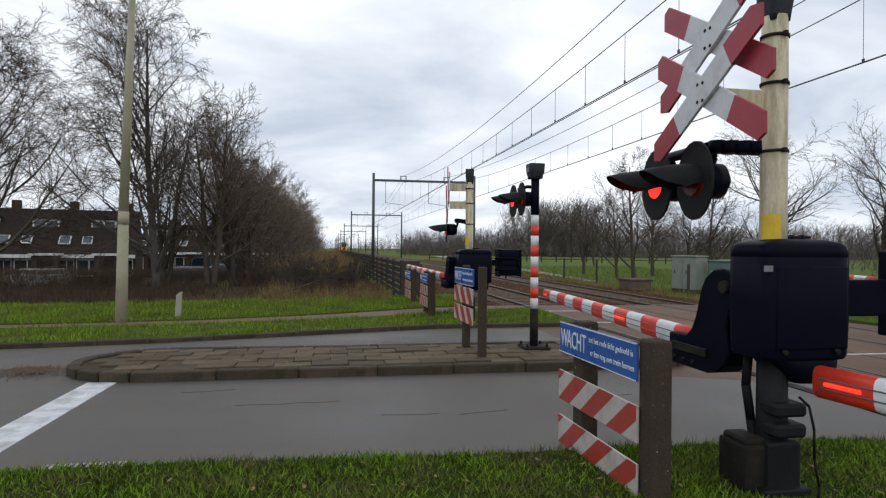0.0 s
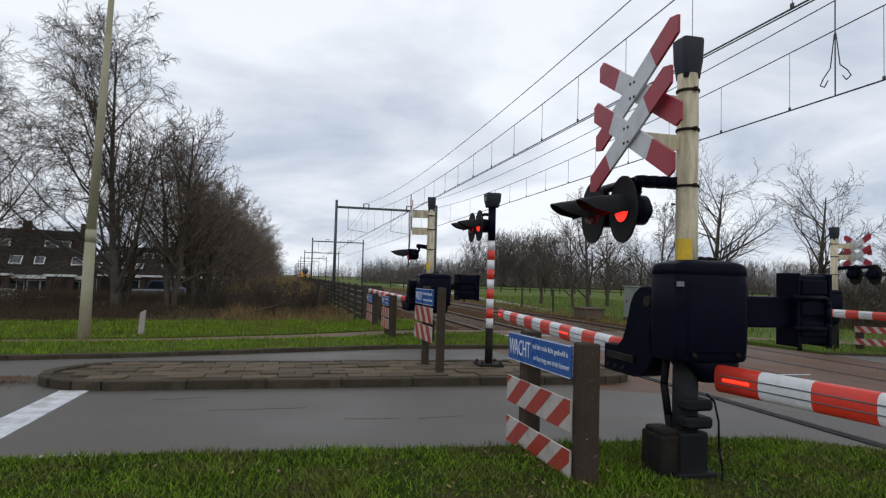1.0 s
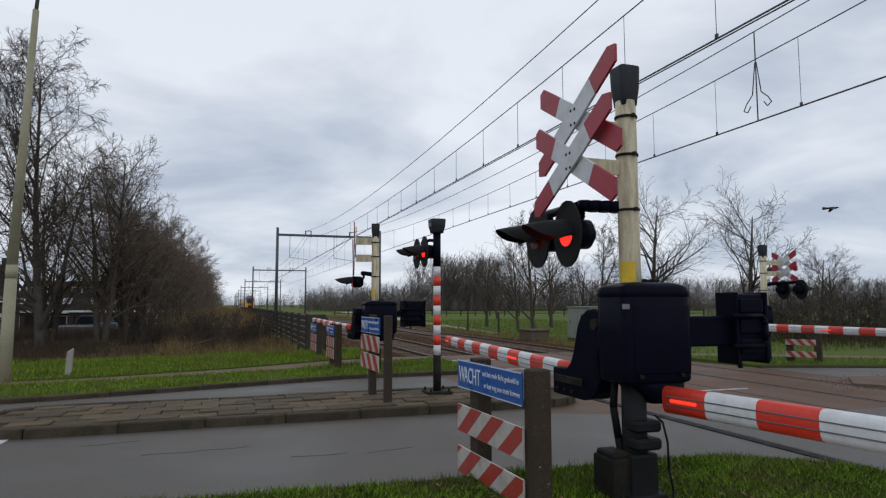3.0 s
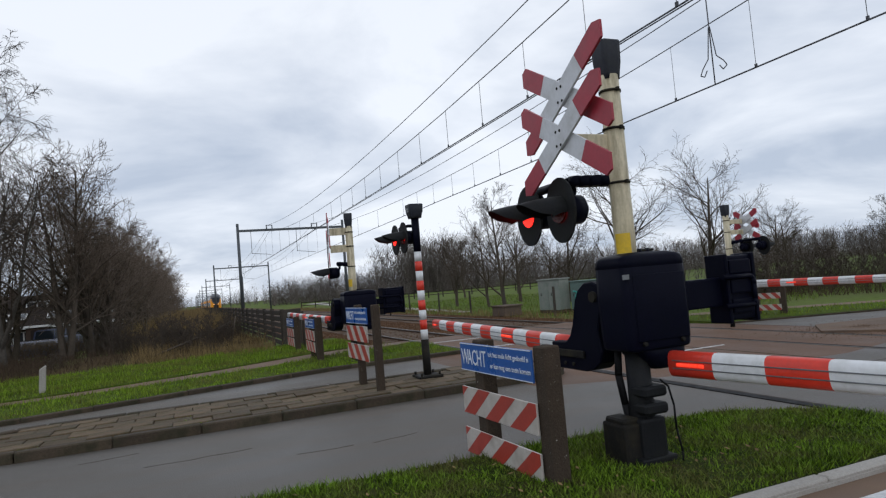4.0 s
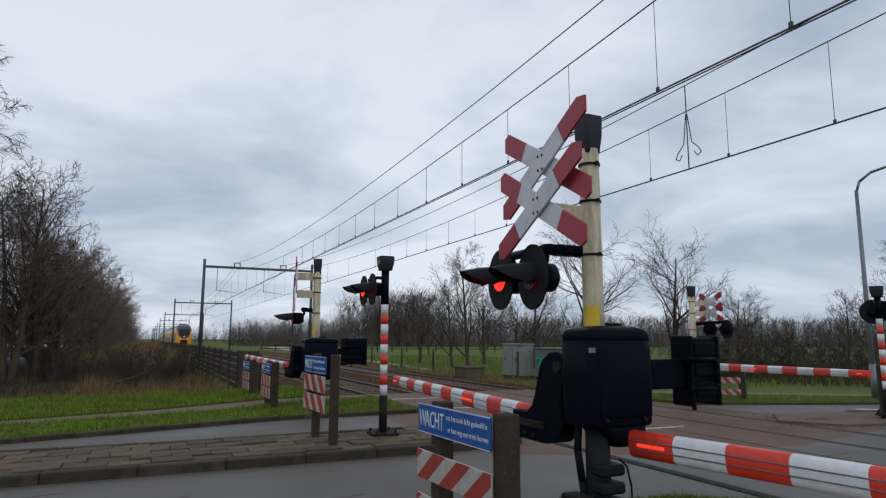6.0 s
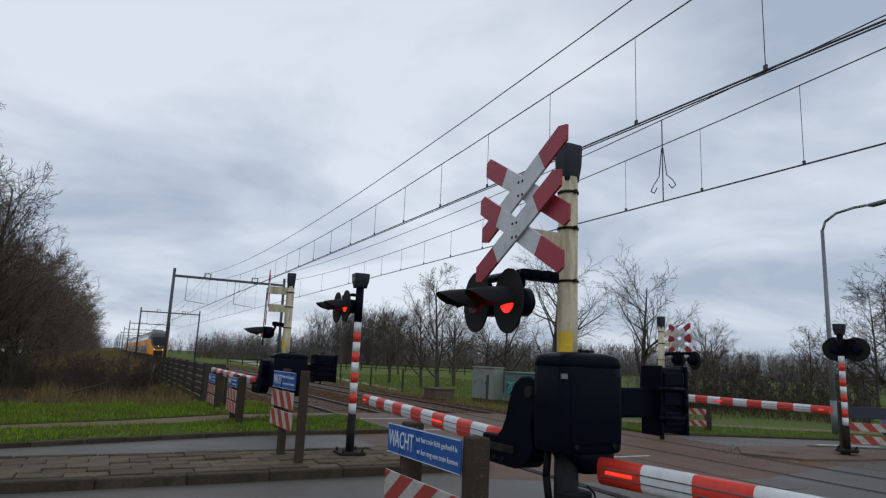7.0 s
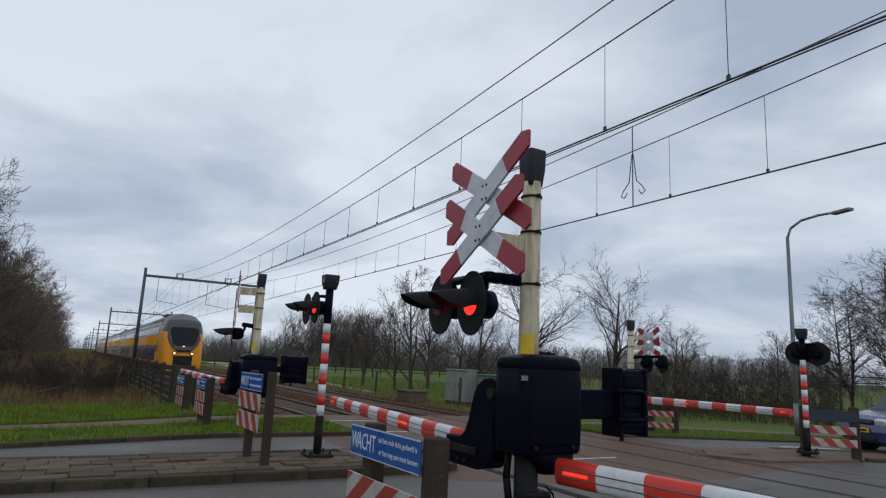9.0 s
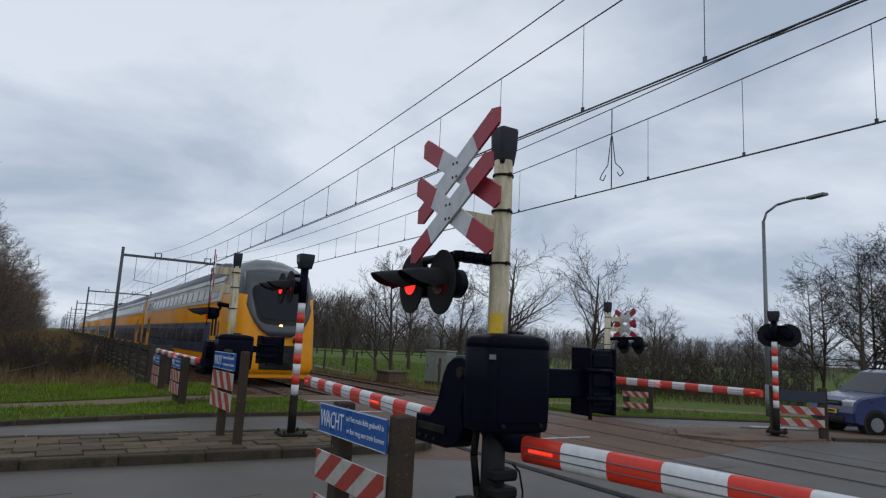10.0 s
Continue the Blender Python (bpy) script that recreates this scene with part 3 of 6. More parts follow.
# ---------------------------------------------------------------- warning signals
def lamp_head(parent, y, z, s=1.0, lit=False, back=0.29, oval=0.78):
    """A signal head facing -x: round back board, drum, long hood, red lens."""
    x = -0.02
    bm = B()
    ring = [(0, back * oval * math.cos(a) * s, back * math.sin(a) * s) for a in np.linspace(0, 2 * math.pi, 25)[:-1]]
    vs0 = [bm.verts.new((x - 0.006, y + p[1], z + p[2])) for p in ring]
    vs1 = [bm.verts.new((x + 0.014, y + p[1], z + p[2])) for p in ring]
    bm.faces.new(vs0)
    bm.faces.new(vs1[::-1])
    for i in range(24):
        bm.faces.new((vs0[i], vs1[i], vs1[(i + 1) % 24], vs0[(i + 1) % 24]))
    bmesh.ops.recalc_face_normals(bm, faces=bm.faces)
    head = part("back_board", bm, MATT, parent, "oval black back board")
    bm = B()
    cyl(bm, (x + 0.014, y, z), (x + 0.2 * s, y, z), 0.135 * s, 0.13 * s, 20)
    cyl(bm, (x + 0.2 * s, y, z), (x + 0.25 * s, y, z), 0.12 * s, 0.07 * s, 20)
    part("drum", bm, BLACK, head)
    # hood: the upper part of a tube, longer on top, drooping to a beak
    bm = B()
    n, m = 18, 7
    rows = []
    for j in range(m + 1):
        f = j / m
        row = []
        for i in range(n + 1):
            a = radians(-14 + 208 * i / n)
            reach = 0.42 * s * f * (0.35 + 0.65 * max(0.0, math.sin(a)) ** 0.45)
            rad = 0.125 * s * (1 - 0.14 * f)
            row.append((x - 0.006 - reach, y + rad * math.cos(a), z + rad * math.sin(a) - 0.045 * s * f * f))
        rows.append(row)
    for off in (0.0, 0.008):
        grid = [[bm.verts.new((p[0], y + (p[1] - y) * (1 - off * 8), z + (p[2] - z) * (1 - off * 6))) for p in row] for row in rows]
        for j in range(m):
            for i in range(n):
                f = bm.faces.new((grid[j][i], grid[j][i + 1], grid[j + 1][i + 1], grid[j + 1][i]))
                f.smooth = True
    part("hood", bm, MATT, head, "long black visor over the lens")
    # two-faced disc added to imitate blinking: glowing face in front on, behind off
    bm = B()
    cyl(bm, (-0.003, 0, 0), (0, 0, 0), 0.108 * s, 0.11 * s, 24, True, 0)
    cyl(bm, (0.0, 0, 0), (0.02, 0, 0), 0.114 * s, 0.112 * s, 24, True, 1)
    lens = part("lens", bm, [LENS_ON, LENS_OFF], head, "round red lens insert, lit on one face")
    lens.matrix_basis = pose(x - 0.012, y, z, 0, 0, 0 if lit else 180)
    return head


def cap_box(parent, z0, z1, w):
    bm = hull([(z0, w * 0.40, w * 0.40, 0, 0), (z0 + 0.05, w * 0.43, w * 0.43, 0, 0), (z0 + (z1 - z0) * 0.45, w * 0.5, w * 0.5, 0, 0), (z1 - 0.012, w * 0.53, w * 0.53, 0, 0), (z1, w * 0.50, w * 0.50, 0, 0)], 32, 12.0)
    return part("cap", bm, CAPGREY, parent, "slate grey flared cap on the pole top")


def cross_arm(parent, y, z, x, ang, length, width, name):
    """One plank of a crossing cross, white with red ends."""
    bm = B()
    rot = Matrix.Rotation(radians(ang), 3, "X")
    L = length
    c, w, tn = L * 0.24, width / 2, math.tan(radians(abs(ang))) * (1 if ang > 0 else -1)
    end = [(L / 2 - tn * w, -w), (L / 2 + tn * w * 0.3, w * 0.3), (L / 2 - w * 0.5 + tn * w * 0.4, w)] if ang > 0 else [(L / 2 - w * 0.5 - tn * w * -0.4, -w), (L / 2 - tn * w * 0.3, -w * 0.3), (L / 2 + tn * w, w)]
    tips = [((c, -w), *end, (c, w), 1), ((-c, -w), (c, -w), (c, w), (-c, w), 0), (*((-a, -b) for a, b in ((c, -w), *end, (c, w))), 1)]
    for *outline, mi in tips:
        pts = [rot @ Vector((0, a, b)) for a, b in outline]
        lo = [bm.verts.new((x - 0.011, y + p.y, z + p.z)) for p in pts]
        hi = [bm.verts.new((x + 0.011, y + p.y, z + p.z)) for p in pts]
        n = len(pts)
        fs = [bm.faces.new(lo), bm.faces.new(hi[::-1])] + [bm.faces.new((lo[k], hi[k], hi[(k + 1) % n], lo[(k + 1) % n])) for k in range(n)]
        for f in fs:
            f.material_index = mi
    bmesh.ops.recalc_face_normals(bm, faces=bm.faces)
    arm = part(name, bm, [SIGNWHITE, SIGNRED], parent, "white plank with red ends")
    return arm


def cross_board(parent, y, z, x, turn, L=1.42, w=0.175, flip=1):
    a = cross_arm(parent, y, z, x - 0.028, -30, L, w, "cross_plank")
    b = cross_arm(parent, y, z, x, 30, L, w, "cross_plank")
    for dy, dz in ((-0.03, 0.06), (0.03, 0.06), (-0.03, -0.06), (0.03, -0.06)):
        part("bolt", cyl(B(), (x - 0.042, y + dy, z + dz), (x - 0.03, y + dy, z + dz), 0.013, 0.013, 8), DARKSTEEL, a)
    return a, b


def crossing_signal(name, m, label, top=3.63, crosses=True, heads=((0.31, 0.0), (0.85, 0.0)), lit=(0,), shade=True):
    """Cream pole with cap, two crosses and two signal heads on an arm; faces -x."""
    th = thing(name, m, label, "crossing signal", "crossing signals")
    bm = B()
    cyl(bm, (0, 0, 0.75), (0, 0, top - 0.3), 0.092, 0.086, 24)
    part("pole", bm, CREAM, th, "cream painted steel pole with streaks")
    bm = B()
    cyl(bm, (0, 0, 0.0), (0, 0, 0.95), 0.105, 0.1, 16)
    box(bm, (0, 0, 0.03), (0.36, 0.36, 0.06), None, 0.01)
    part("pole_foot", bm, MATT, th, "black painted foot of the pole")
    cap_box(th, top - 0.34, top, 0.182)
    bm = B()
    arc = [radians(a) for a in range(178, 263, 12)]
    for z0, z1 in ((1.75, 1.92),):
        lo = [bm.verts.new((0.0935 * math.cos(a), 0.0935 * math.sin(a), z0)) for a in arc]
        hi = [bm.verts.new((0.0935 * math.cos(a), 0.0935 * math.sin(a), z1)) for a in arc]
        for i in range(len(arc) - 1):
            bm.faces.new((lo[i], lo[i + 1], hi[i + 1], hi[i]))
    part("sticker", bm, YELLOW, th, "worn yellow notice wrapped round the pole")
    for z in (top - 0.45, top - 0.78, top - 1.25):
        bm = cyl(B(), (0, 0, z), (0, 0, z + 0.02), 0.096, 0.096, 18)
        box(bm, (0.0, -0.105, z + 0.01), (0.03, 0.03, 0.03), None, 0.004)
        part("clamp", bm, DARKSTEEL, th)
    return th


def bracket(parent, z, y0, y1, x, side=-1):
    bm = B()
    pts = [(0, 0, z), (x * 0.5, y0 * 0.5 + 0.05, z + 0.05), (x + 0.12, y0, z + 0.06), (x + 0.12, y1, z + 0.06)]
    tube(bm, pts, 0.042, 10)
    for y in (y0, y1):
        tube(bm, [(x + 0.12, y, z + 0.06), (x + 0.16, y, z - 0.02), (x + 0.12, y, z - 0.1)], 0.028, 8)
    for k in range(5):
        f = k / 5
        cyl(bm, (x * 0.5 * f * 1.6, (y0 * 0.5 + 0.05) * f * 1.6, z + 0.05 * f - 0.03), (x * 0.5 * f * 1.6, (y0 * 0.5 + 0.05) * f * 1.6, z + 0.05 * f + 0.06), 0.068, 0.058, 10)
    return part("signal_arm", bm, BLACK, parent, "black cable-wrapped bracket arm")


def boom(parent, p0, p1, n, label, h0=0.19, h1=0.15, first=0, lamps=(0.06, 0.35, 0.95)):
    """A striped barrier boom of flat oval section, with ribs and small lamps."""
    p0, p1 = Vector(p0), Vector(p1)
    bm = B()
    d = (p1 - p0).normalized()
    side = d.cross(Vector((0, 0, 1))).normalized()
    up = side.cross(d).normalized()
    seg = 14
    rings = []
    for k in range(n + 1):
        c = p0.lerp(p1, k / n)
        h = (h0 + (h1 - h0) * k / n) / 2
        rings.append([bm.verts.new(c + up * (h * math.copysign(abs(math.sin(a)) ** 0.7, math.sin(a))) + side * (0.055 * math.copysign(abs(math.cos(a)) ** 0.7, math.cos(a)))) for a in np.linspace(0, 2 * math.pi, seg + 1)[:-1]])
    for k in range(n):
        for i in range(seg):
            f = bm.faces.new((rings[k][i], rings[k][(i + 1) % seg], rings[k + 1][(i + 1) % seg], rings[k + 1][i]))
            f.material_index = (k + first) % 2
            f.smooth = True
    bm.faces.new(rings[0][::-1]).material_index = first % 2
    bm.faces.new(rings[n]).material_index = (n - 1 + first) % 2
    bmesh.ops.recalc_face_normals(bm, faces=bm.faces)
    ob = part("boom", bm, [BOOMRED, BOOMWHITE], parent, label)
    for sgn in (-1, 1):
        rib = B()
        for dz in (-0.028, 0.03):
            a = p0 + d * 0.05 + up * dz + side * (sgn * 0.056)
            b = p1 - d * 0.05 + up * dz * h1 / h0 + side * (sgn * 0.056)
            cyl(rib, a, b, 0.0045, 0.004, 5)
        part("rib", rib, GALV, ob)
    for f in lamps:
        for sgn in (-1, 1):
            c = p0.lerp(p1, f) + side * (sgn * 0.056)
            lm = box(B(), (0, 0, 0), (0.02, 0.27 if f < 0.9 else 0.12, 0.026), None, 0.006)
            lo = part("boom_lamp", lm, STRIP, ob, "lit red lamp strip")
            lo.matrix_basis = Matrix.Translation(c) @ Matrix((side, d, up)).transposed().to_4x4()
    return ob


def hull(rings, n=48, power=16.0):
    """A rounded moulded body: (z, half width x, half width y, centre x, centre y) from below upwards."""
    bm = B()
    vs = []
    for z, hx, hy, cx, cy in rings:
        ring = []
        for k in range(n):
            a = 2 * math.pi * (k + 0.5) / n
            c, s = math.cos(a), math.sin(a)
            r = (abs(c) ** power + abs(s) ** power) ** (-1 / power)
            ring.append(bm.verts.new((cx + hx * r * c, cy + hy * r * s, z)))
        vs.append(ring)
    for p, q in zip(vs, vs[1:]):
        for k in range(n):
            bm.faces.new((p[k], p[(k + 1) % n], q[(k + 1) % n], q[k])).smooth = True
    bm.faces.new(vs[0][::-1])
    bm.faces.new(vs[-1])
    bmesh.ops.recalc_face_normals(bm, faces=bm.faces)
    return bm


def drive_box(parent, c, s, detail=True):
    cx, cy, cz = c
    hx, hy, h = s[0] / 2, s[1] / 2, s[2] / 2
    body = part("drive_housing", hull([(cz + h * f, hx * g, hy * g, cx, cy) for f, g in ((-1.0, 0.86), (-0.985, 0.93), (-0.93, 0.965), (-0.6, 0.985), (0.0, 1.0), (0.74, 0.985), (0.75, 0.97))]), BLACK, parent, "black moulded barrier drive housing with rounded edges")
    lid = hull([(cz + h * f, hx * g, hy * g, cx, cy) for f, g in ((0.735, 0.97), (0.742, 0.986), (0.86, 0.982), (0.93, 0.955), (0.985, 0.88), (1.04, 0.62), (1.065, 0.2))])
    part("housing_lid", lid, BLACK, body, "domed lid of the housing")
    for k in range(3):
        part("hinge_lug", cyl(B(), (cx - 0.10 + 0.08 * k, cy - 0.05, cz + h - 0.01), (cx - 0.10 + 0.08 * k, cy - 0.05, cz + h + 0.05), 0.024, 0.018, 8), BLACK, body)
    strap = box(B(), (cx - 0.02, cy - 0.05, cz + h + 0.035), (0.3, 0.03, 0.02), None, 0.006)
    part("lid_strap", strap, DARKSTEEL, body)
    door = hull([(cz - h * 0.8, hx * 0.80, 0.002, cx + 0.02, cy - hy), (cz - h * 0.78, hx * 0.82, 0.005, cx + 0.02, cy - hy), (cz + h * 0.56, hx * 0.82, 0.005, cx + 0.02, cy - hy), (cz + h * 0.58, hx * 0.80, 0.002, cx + 0.02, cy - hy)], 16, 4.0)
    part("service_door", door, BLACK, body)
    for x in (cx - hx * 0.6, cx + hx * 0.6):
        bl = cyl(B(), (x, cy - hy - 0.03, cz - h * 0.84), (x, cy - hy - 0.005, cz - h * 0.84), 0.018, 0.02, 8)
        part("latch", bl, DARKSTEEL, body)
    gear = hull([(cz - h - 0.17, hx * 0.42, hy * 0.6, cx + hx * 0.34, cy), (cz - h - 0.15, hx * 0.5, hy * 0.72, cx + hx * 0.34, cy), (cz - h - 0.06, hx * 0.68, hy * 0.84, cx + hx * 0.2, cy), (cz - h + 0.03, hx * 0.8, hy * 0.88, cx + hx * 0.1, cy)], 32, 5.0)
    part("gear_case", gear, BLACK, body, "tapered gear case under the housing")
    return body


def swing_arm(parent, x, y0, y1, z0, z1, z_low, w=0.1):
    """Black forked arm from the drive axle down to the boom clamp."""
    bm = B()
    prof = [(y0 + 0.02, z1 + 0.0), (y0 + 0.14, z1 + 0.04), (y0 + 0.26, z1 + 0.03), (y0 + 0.36, z1 - 0.03), (y0 + 0.42, z1 - 0.12), (y0 + 0.46, z1 - 0.24), (y0 + 0.50, z1 - 0.36), (y0 + 0.56, z0 + 0.07), (y0 + 0.64, z0 + 0.01), (y1, z0), (y1, z_low), (y0 + 0.34, z_low), (y0 + 0.2, z_low + 0.03), (y0 + 0.1, z_low + 0.1), (y0 + 0.06, z_low + 0.2), (y0 + 0.08, z0 + 0.0), (y0 + 0.1, z0 + 0.12), (y0 + 0.06, z1 - 0.3), (y0 + 0.02, z1 - 0.2), (y0 + 0.0, z1 - 0.1)]
    lo = [bm.verts.new((x - w, y, z)) for y, z in prof]
    hi = [bm.verts.new((x + w, y, z)) for y, z in prof]
    bm.faces.new(lo)
    bm.faces.new(hi[::-1])
    for i in range(len(prof)):
        j = (i + 1) % len(prof)
        bm.faces.new((lo[i], hi[i], hi[j], lo[j]))
    bmesh.ops.recalc_face_normals(bm, faces=bm.faces)
    bmesh.ops.bevel(bm, geom=[e for e in bm.edges], offset=0.012, segments=1, affect="EDGES", clamp_overlap=True)
    arm = part("swing_arm", bm, BLACK, parent, "black cast swing arm holding the boom")
    for s in (-1, 1):
        bm = box(B(), (x + s * (w + 0.012), (y0 + y1) / 2 + 0.12, (z0 + z_low) / 2 + 0.03), (0.02, (y1 - y0) * 0.55, 0.07), None, 0.005)
        part("clamp_plate", bm, DARKSTEEL, arm)
        part("axle_cap", cyl(B(), (x, y0 + 0.1, z1 - 0.1), (x + s * (w + 0.03), y0 + 0.1, z1 - 0.1), 0.05, 0.05, 12), DARKSTEEL, arm)
        for k in range(3):
            part("bolt", cyl(B(), (x, y1 - 0.1 - 0.14 * k, z_low + 0.06), (x + s * (w + 0.018), y1 - 0.1 - 0.14 * k, z_low + 0.06), 0.018, 0.018, 8), DARKSTEEL, arm)
    return arm


def weight_block(parent, c, s):
    cx, cy, cz = c
    sx, sy, sz = s
    blk = part("counterweight", box(B(), c, (sx, sy, sz), None, 0.03, 3), BLACK, parent, "ribbed black counterweight block")
    for k in range(3):
        part("weight_plate", box(B(), (cx - 0.01, cy - sy / 2 - 0.012, cz + sz * (0.32 - 0.3 * k)), (sx * 0.8, 0.04, sz * 0.22), None, 0.015, 2), BLACK, blk)
    for dx in (-0.5, 0.5):
        part("weight_frame", box(B(), (cx + dx * sx, cy - 0.01, cz - 0.005), (0.04, sy + 0.03, sz + 0.04), None, 0.015, 2), BLACK, blk)
    yl = cy - sy / 2 - 0.045
    bm = tube(B(), [(cx - sx * 0.75, yl, cz + sz * 0.17), (cx + sx * 0.25, yl, cz + sz * 0.17), (cx + sx * 0.33, yl, cz + sz * 0.12), (cx + sx * 0.36, yl, cz + sz * 0.04), (cx + sx * 0.36, yl, cz - sz * 0.2), (cx + sx * 0.3, yl, cz - sz * 0.27), (cx - sx * 0.75, yl, cz - sz * 0.27)], 0.024, 8)
    part("weight_loop", bm, BLACK, blk, "bent black bar clamping the weight")
    part("weight_bolt", cyl(B(), (cx - sx * 0.1, cy, cz - sz / 2 - 0.07), (cx - sx * 0.1, cy, cz - sz / 2 + 0.01), 0.022, 0.016, 8), DARKSTEEL, blk)
    return blk


# the signal and barrier beside the verge
near_sig = crossing_signal("crossing_signal", pose(-2.868, -0.06, 0.03), "cream crossing signal pole with double red-white cross and red lamps", 3.6)
cross_board(near_sig, 0.0, 3.12, -0.48, 0)
cross_board(near_sig, 0.02, 2.75, -0.52, 0)
for z in (3.05, 2.72):
    part("cross_bracket", box(B(), (-0.22, 0.0, z), (0.46, 0.02, 0.13), None, 0.004), CREAM, near_sig, "cream flat bracket holding a cross")
bracket(near_sig, 2.37, 0.3, 0.85, -0.42)
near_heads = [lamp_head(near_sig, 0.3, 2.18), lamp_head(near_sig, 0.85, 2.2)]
for head in near_heads:
    head.location.x = -0.4

near_bar = thing("barrier_machine", pose(-2.878, -0.06, 0), "black half-barrier machine with two lowered red-white booms", "level crossing barrier", "barrier machines")
drive_box(near_bar, (0.13, 0.0, 1.36), (0.66, 0.42, 0.80))
swing_arm(near_bar, 0.02, 0.3, 1.2, 0.98, 1.52, 0.72)
boom(near_bar, (0.05, 0.95, 0.93), (0.2, 5.2, 1.02), 13, "red and white striped boom across the lane", 0.2, 0.15, 0, (0.35, 0.97))
boom(near_bar, (-0.02, -0.47, 0.885), (0.05, -5.3, 1.025), 11, "red and white striped boom across the path", 0.2, 0.15, 0, (0.047, 0.95))
weight_block(near_bar, (1.26, 0.1, 1.39), (0.33, 0.22, 0.60))
bm = B()
box(bm, (0.78, 0.08, 1.36), (0.8, 0.07, 0.27), None, 0.02, 2)
part("weight_arm", bm, BLACK, near_bar, "deep black arm to the counterweight")
bm = B()
tube(bm, [(-0.06, 0.15, 1.0), (-0.12, 0.1, 0.75), (-0.08, 0.1, 0.5), (-0.04, 0.08, 0.2)], 0.032, 8)
part("conduit", bm, RUBBER, near_bar, "thick black cable conduit")
bm = B()
tube(bm, [(0.06, -0.2, 0.72), (0.12, -0.22, 0.66), (0.16, -0.22, 0.5), (0.18, -0.2, 0.3), (0.2, -0.22, 0.12), (0.18, -0.24, 0.05)], 0.009, 6)
part("loose_cable", bm, RUBBER, near_bar, "thin loose black cable hanging to the grass")
bm = B()
box(bm, (-0.16, 0.06, 0.2), (0.2, 0.3, 0.34), None, 0.025, 2)
box(bm, (-0.16, 0.06, 0.385), (0.17, 0.25, 0.05), None, 0.015)
part("connection_box", bm, DARKSTEEL, near_bar, "dark connection box at the pole foot")
bm = B()
for z in (0.62, 0.48):
    box(bm, (0.03, -0.08, z), (0.24, 0.2, 0.09), None, 0.02)
box(bm, (0.02, 0, 0.2), (0.26, 0.24, 0.4), None, 0.03, 2)
part("foot_clamp", bm, MATT, near_bar, "black clamp blocks on the pole foot")
part("rating_plate", box(B(), (-0.2, -0.228, 1.58), (0.065, 0.006, 0.04)), GALV, near_bar, "small grey rating plate")


def striped_signal(name, m, label, top, side=-1, base=0.65, bands=9, lit=0, ys=(0.16, 0.62), oval=0.78):
    """Red-white banded island post with two heads facing -x, and a cap."""
    th = thing(name, m, label, "crossing signal", "island signals")
    bm = B()
    cyl(bm, (0, 0, 0.0), (0, 0, base), 0.068, 0.066, 16)
    part("post_foot", bm, DARKSTEEL, th, "black lower post")
    for k in range(bands):
        part("band", cyl(B(), (0, 0, base + 0.166 * k), (0, 0, base + 0.166 * (k + 1)), 0.062, 0.062, 16), BOOMRED if k % 2 else BOOMWHITE, th, "red painted band" if k % 2 else "white painted band")
    part("upper_post", cyl(B(), (0, 0, base + 0.166 * bands), (0, 0, top - 0.22), 0.066, 0.066, 16), BLACK, th)
    cap_box(th, top - 0.24, top, 0.24)
    part("cap_plate", box(B(), (-0.124, 0, top - 0.1), (0.006, 0.12, 0.07)), GALV, th)
    bm = B()
    box(bm, (0, 0, 0.03), (0.42, 0.42, 0.06), None, 0.015)
    for dx in (-0.16, 0.16):
        for dy in (-0.16, 0.16):
            cyl(bm, (dx, dy, 0.05), (dx, dy, 0.11), 0.02, 0.02, 6)
    part("base_plate", bm, DARKSTEEL, th, "bolted dark base plate")
    zc = top - 0.55
    bm = B()
    tube(bm, [(0, 0, zc + 0.18), (-0.08, ys[0], zc + 0.2), (-0.08, ys[1], zc + 0.2), (-0.05, ys[1], zc)], 0.028, 8)
    part("signal_arm", bm, BLACK, th)
    for k, y in enumerate(ys):
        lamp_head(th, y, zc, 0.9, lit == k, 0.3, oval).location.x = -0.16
    return th


isle_sig = striped_signal("crossing_signal", pose(-2.7, 5.64, 0.1), "island post in red and white bands with hooded red lamps", 2.96, lit=1)
striped_signal("crossing_signal", pose(8.06, 3.97, 0.1, 0, 0, 206), "banded island post seen from behind, on the second island", 2.75, base=0.55, bands=9, lit=5, ys=(-0.1, 0.28), oval=1.0)

far_sig = crossing_signal("crossing_signal", pose(-2.83, 9.86, 0.03, 0, 0, -11.5), "cream crossing signal pole beside the far verge", 3.46)
for z in (3.05, 2.65):
    part("cross_bracket", box(B(), (-0.22, 0.0, z), (0.46, 0.03, 0.17), None, 0.004), CREAM, far_sig, "cream flat bracket holding a cross")
cross_board(far_sig, 0.05, 3.05, -0.46, 0)
cross_board(far_sig, 0.05, 2.65, -0.49, 0)
bracket(far_sig, 2.25, 0.1, 0.2, -0.42)
lamp_head(far_sig, 0.16, 2.1, 1.0, False).location.x = -0.5
far_bar = thing("barrier_machine", pose(-2.83, 9.86, 0), "black barrier machine with a lowered boom over the far path", "level crossing barrier", "barrier machines")
drive_box(far_bar, (0.1, 0.0, 1.3), (0.76, 0.5, 0.74))
swing_arm(far_bar, -0.3, 0.3, 1.35, 1.0, 1.5, 0.76)
boom(far_bar, (-0.32, 1.2, 1.0), (-0.62, 6.2, 1.1), 12, "red and white striped boom across the far path", 0.2, 0.16, 0, (0.5,))
weight_block(far_bar, (1.0, 0.3, 1.38), (0.5, 0.34, 0.6))
part("weight_arm", box(B(), (0.6, 0.2, 1.38), (0.6, 0.1, 0.14), None, 0.02), BLACK, far_bar)
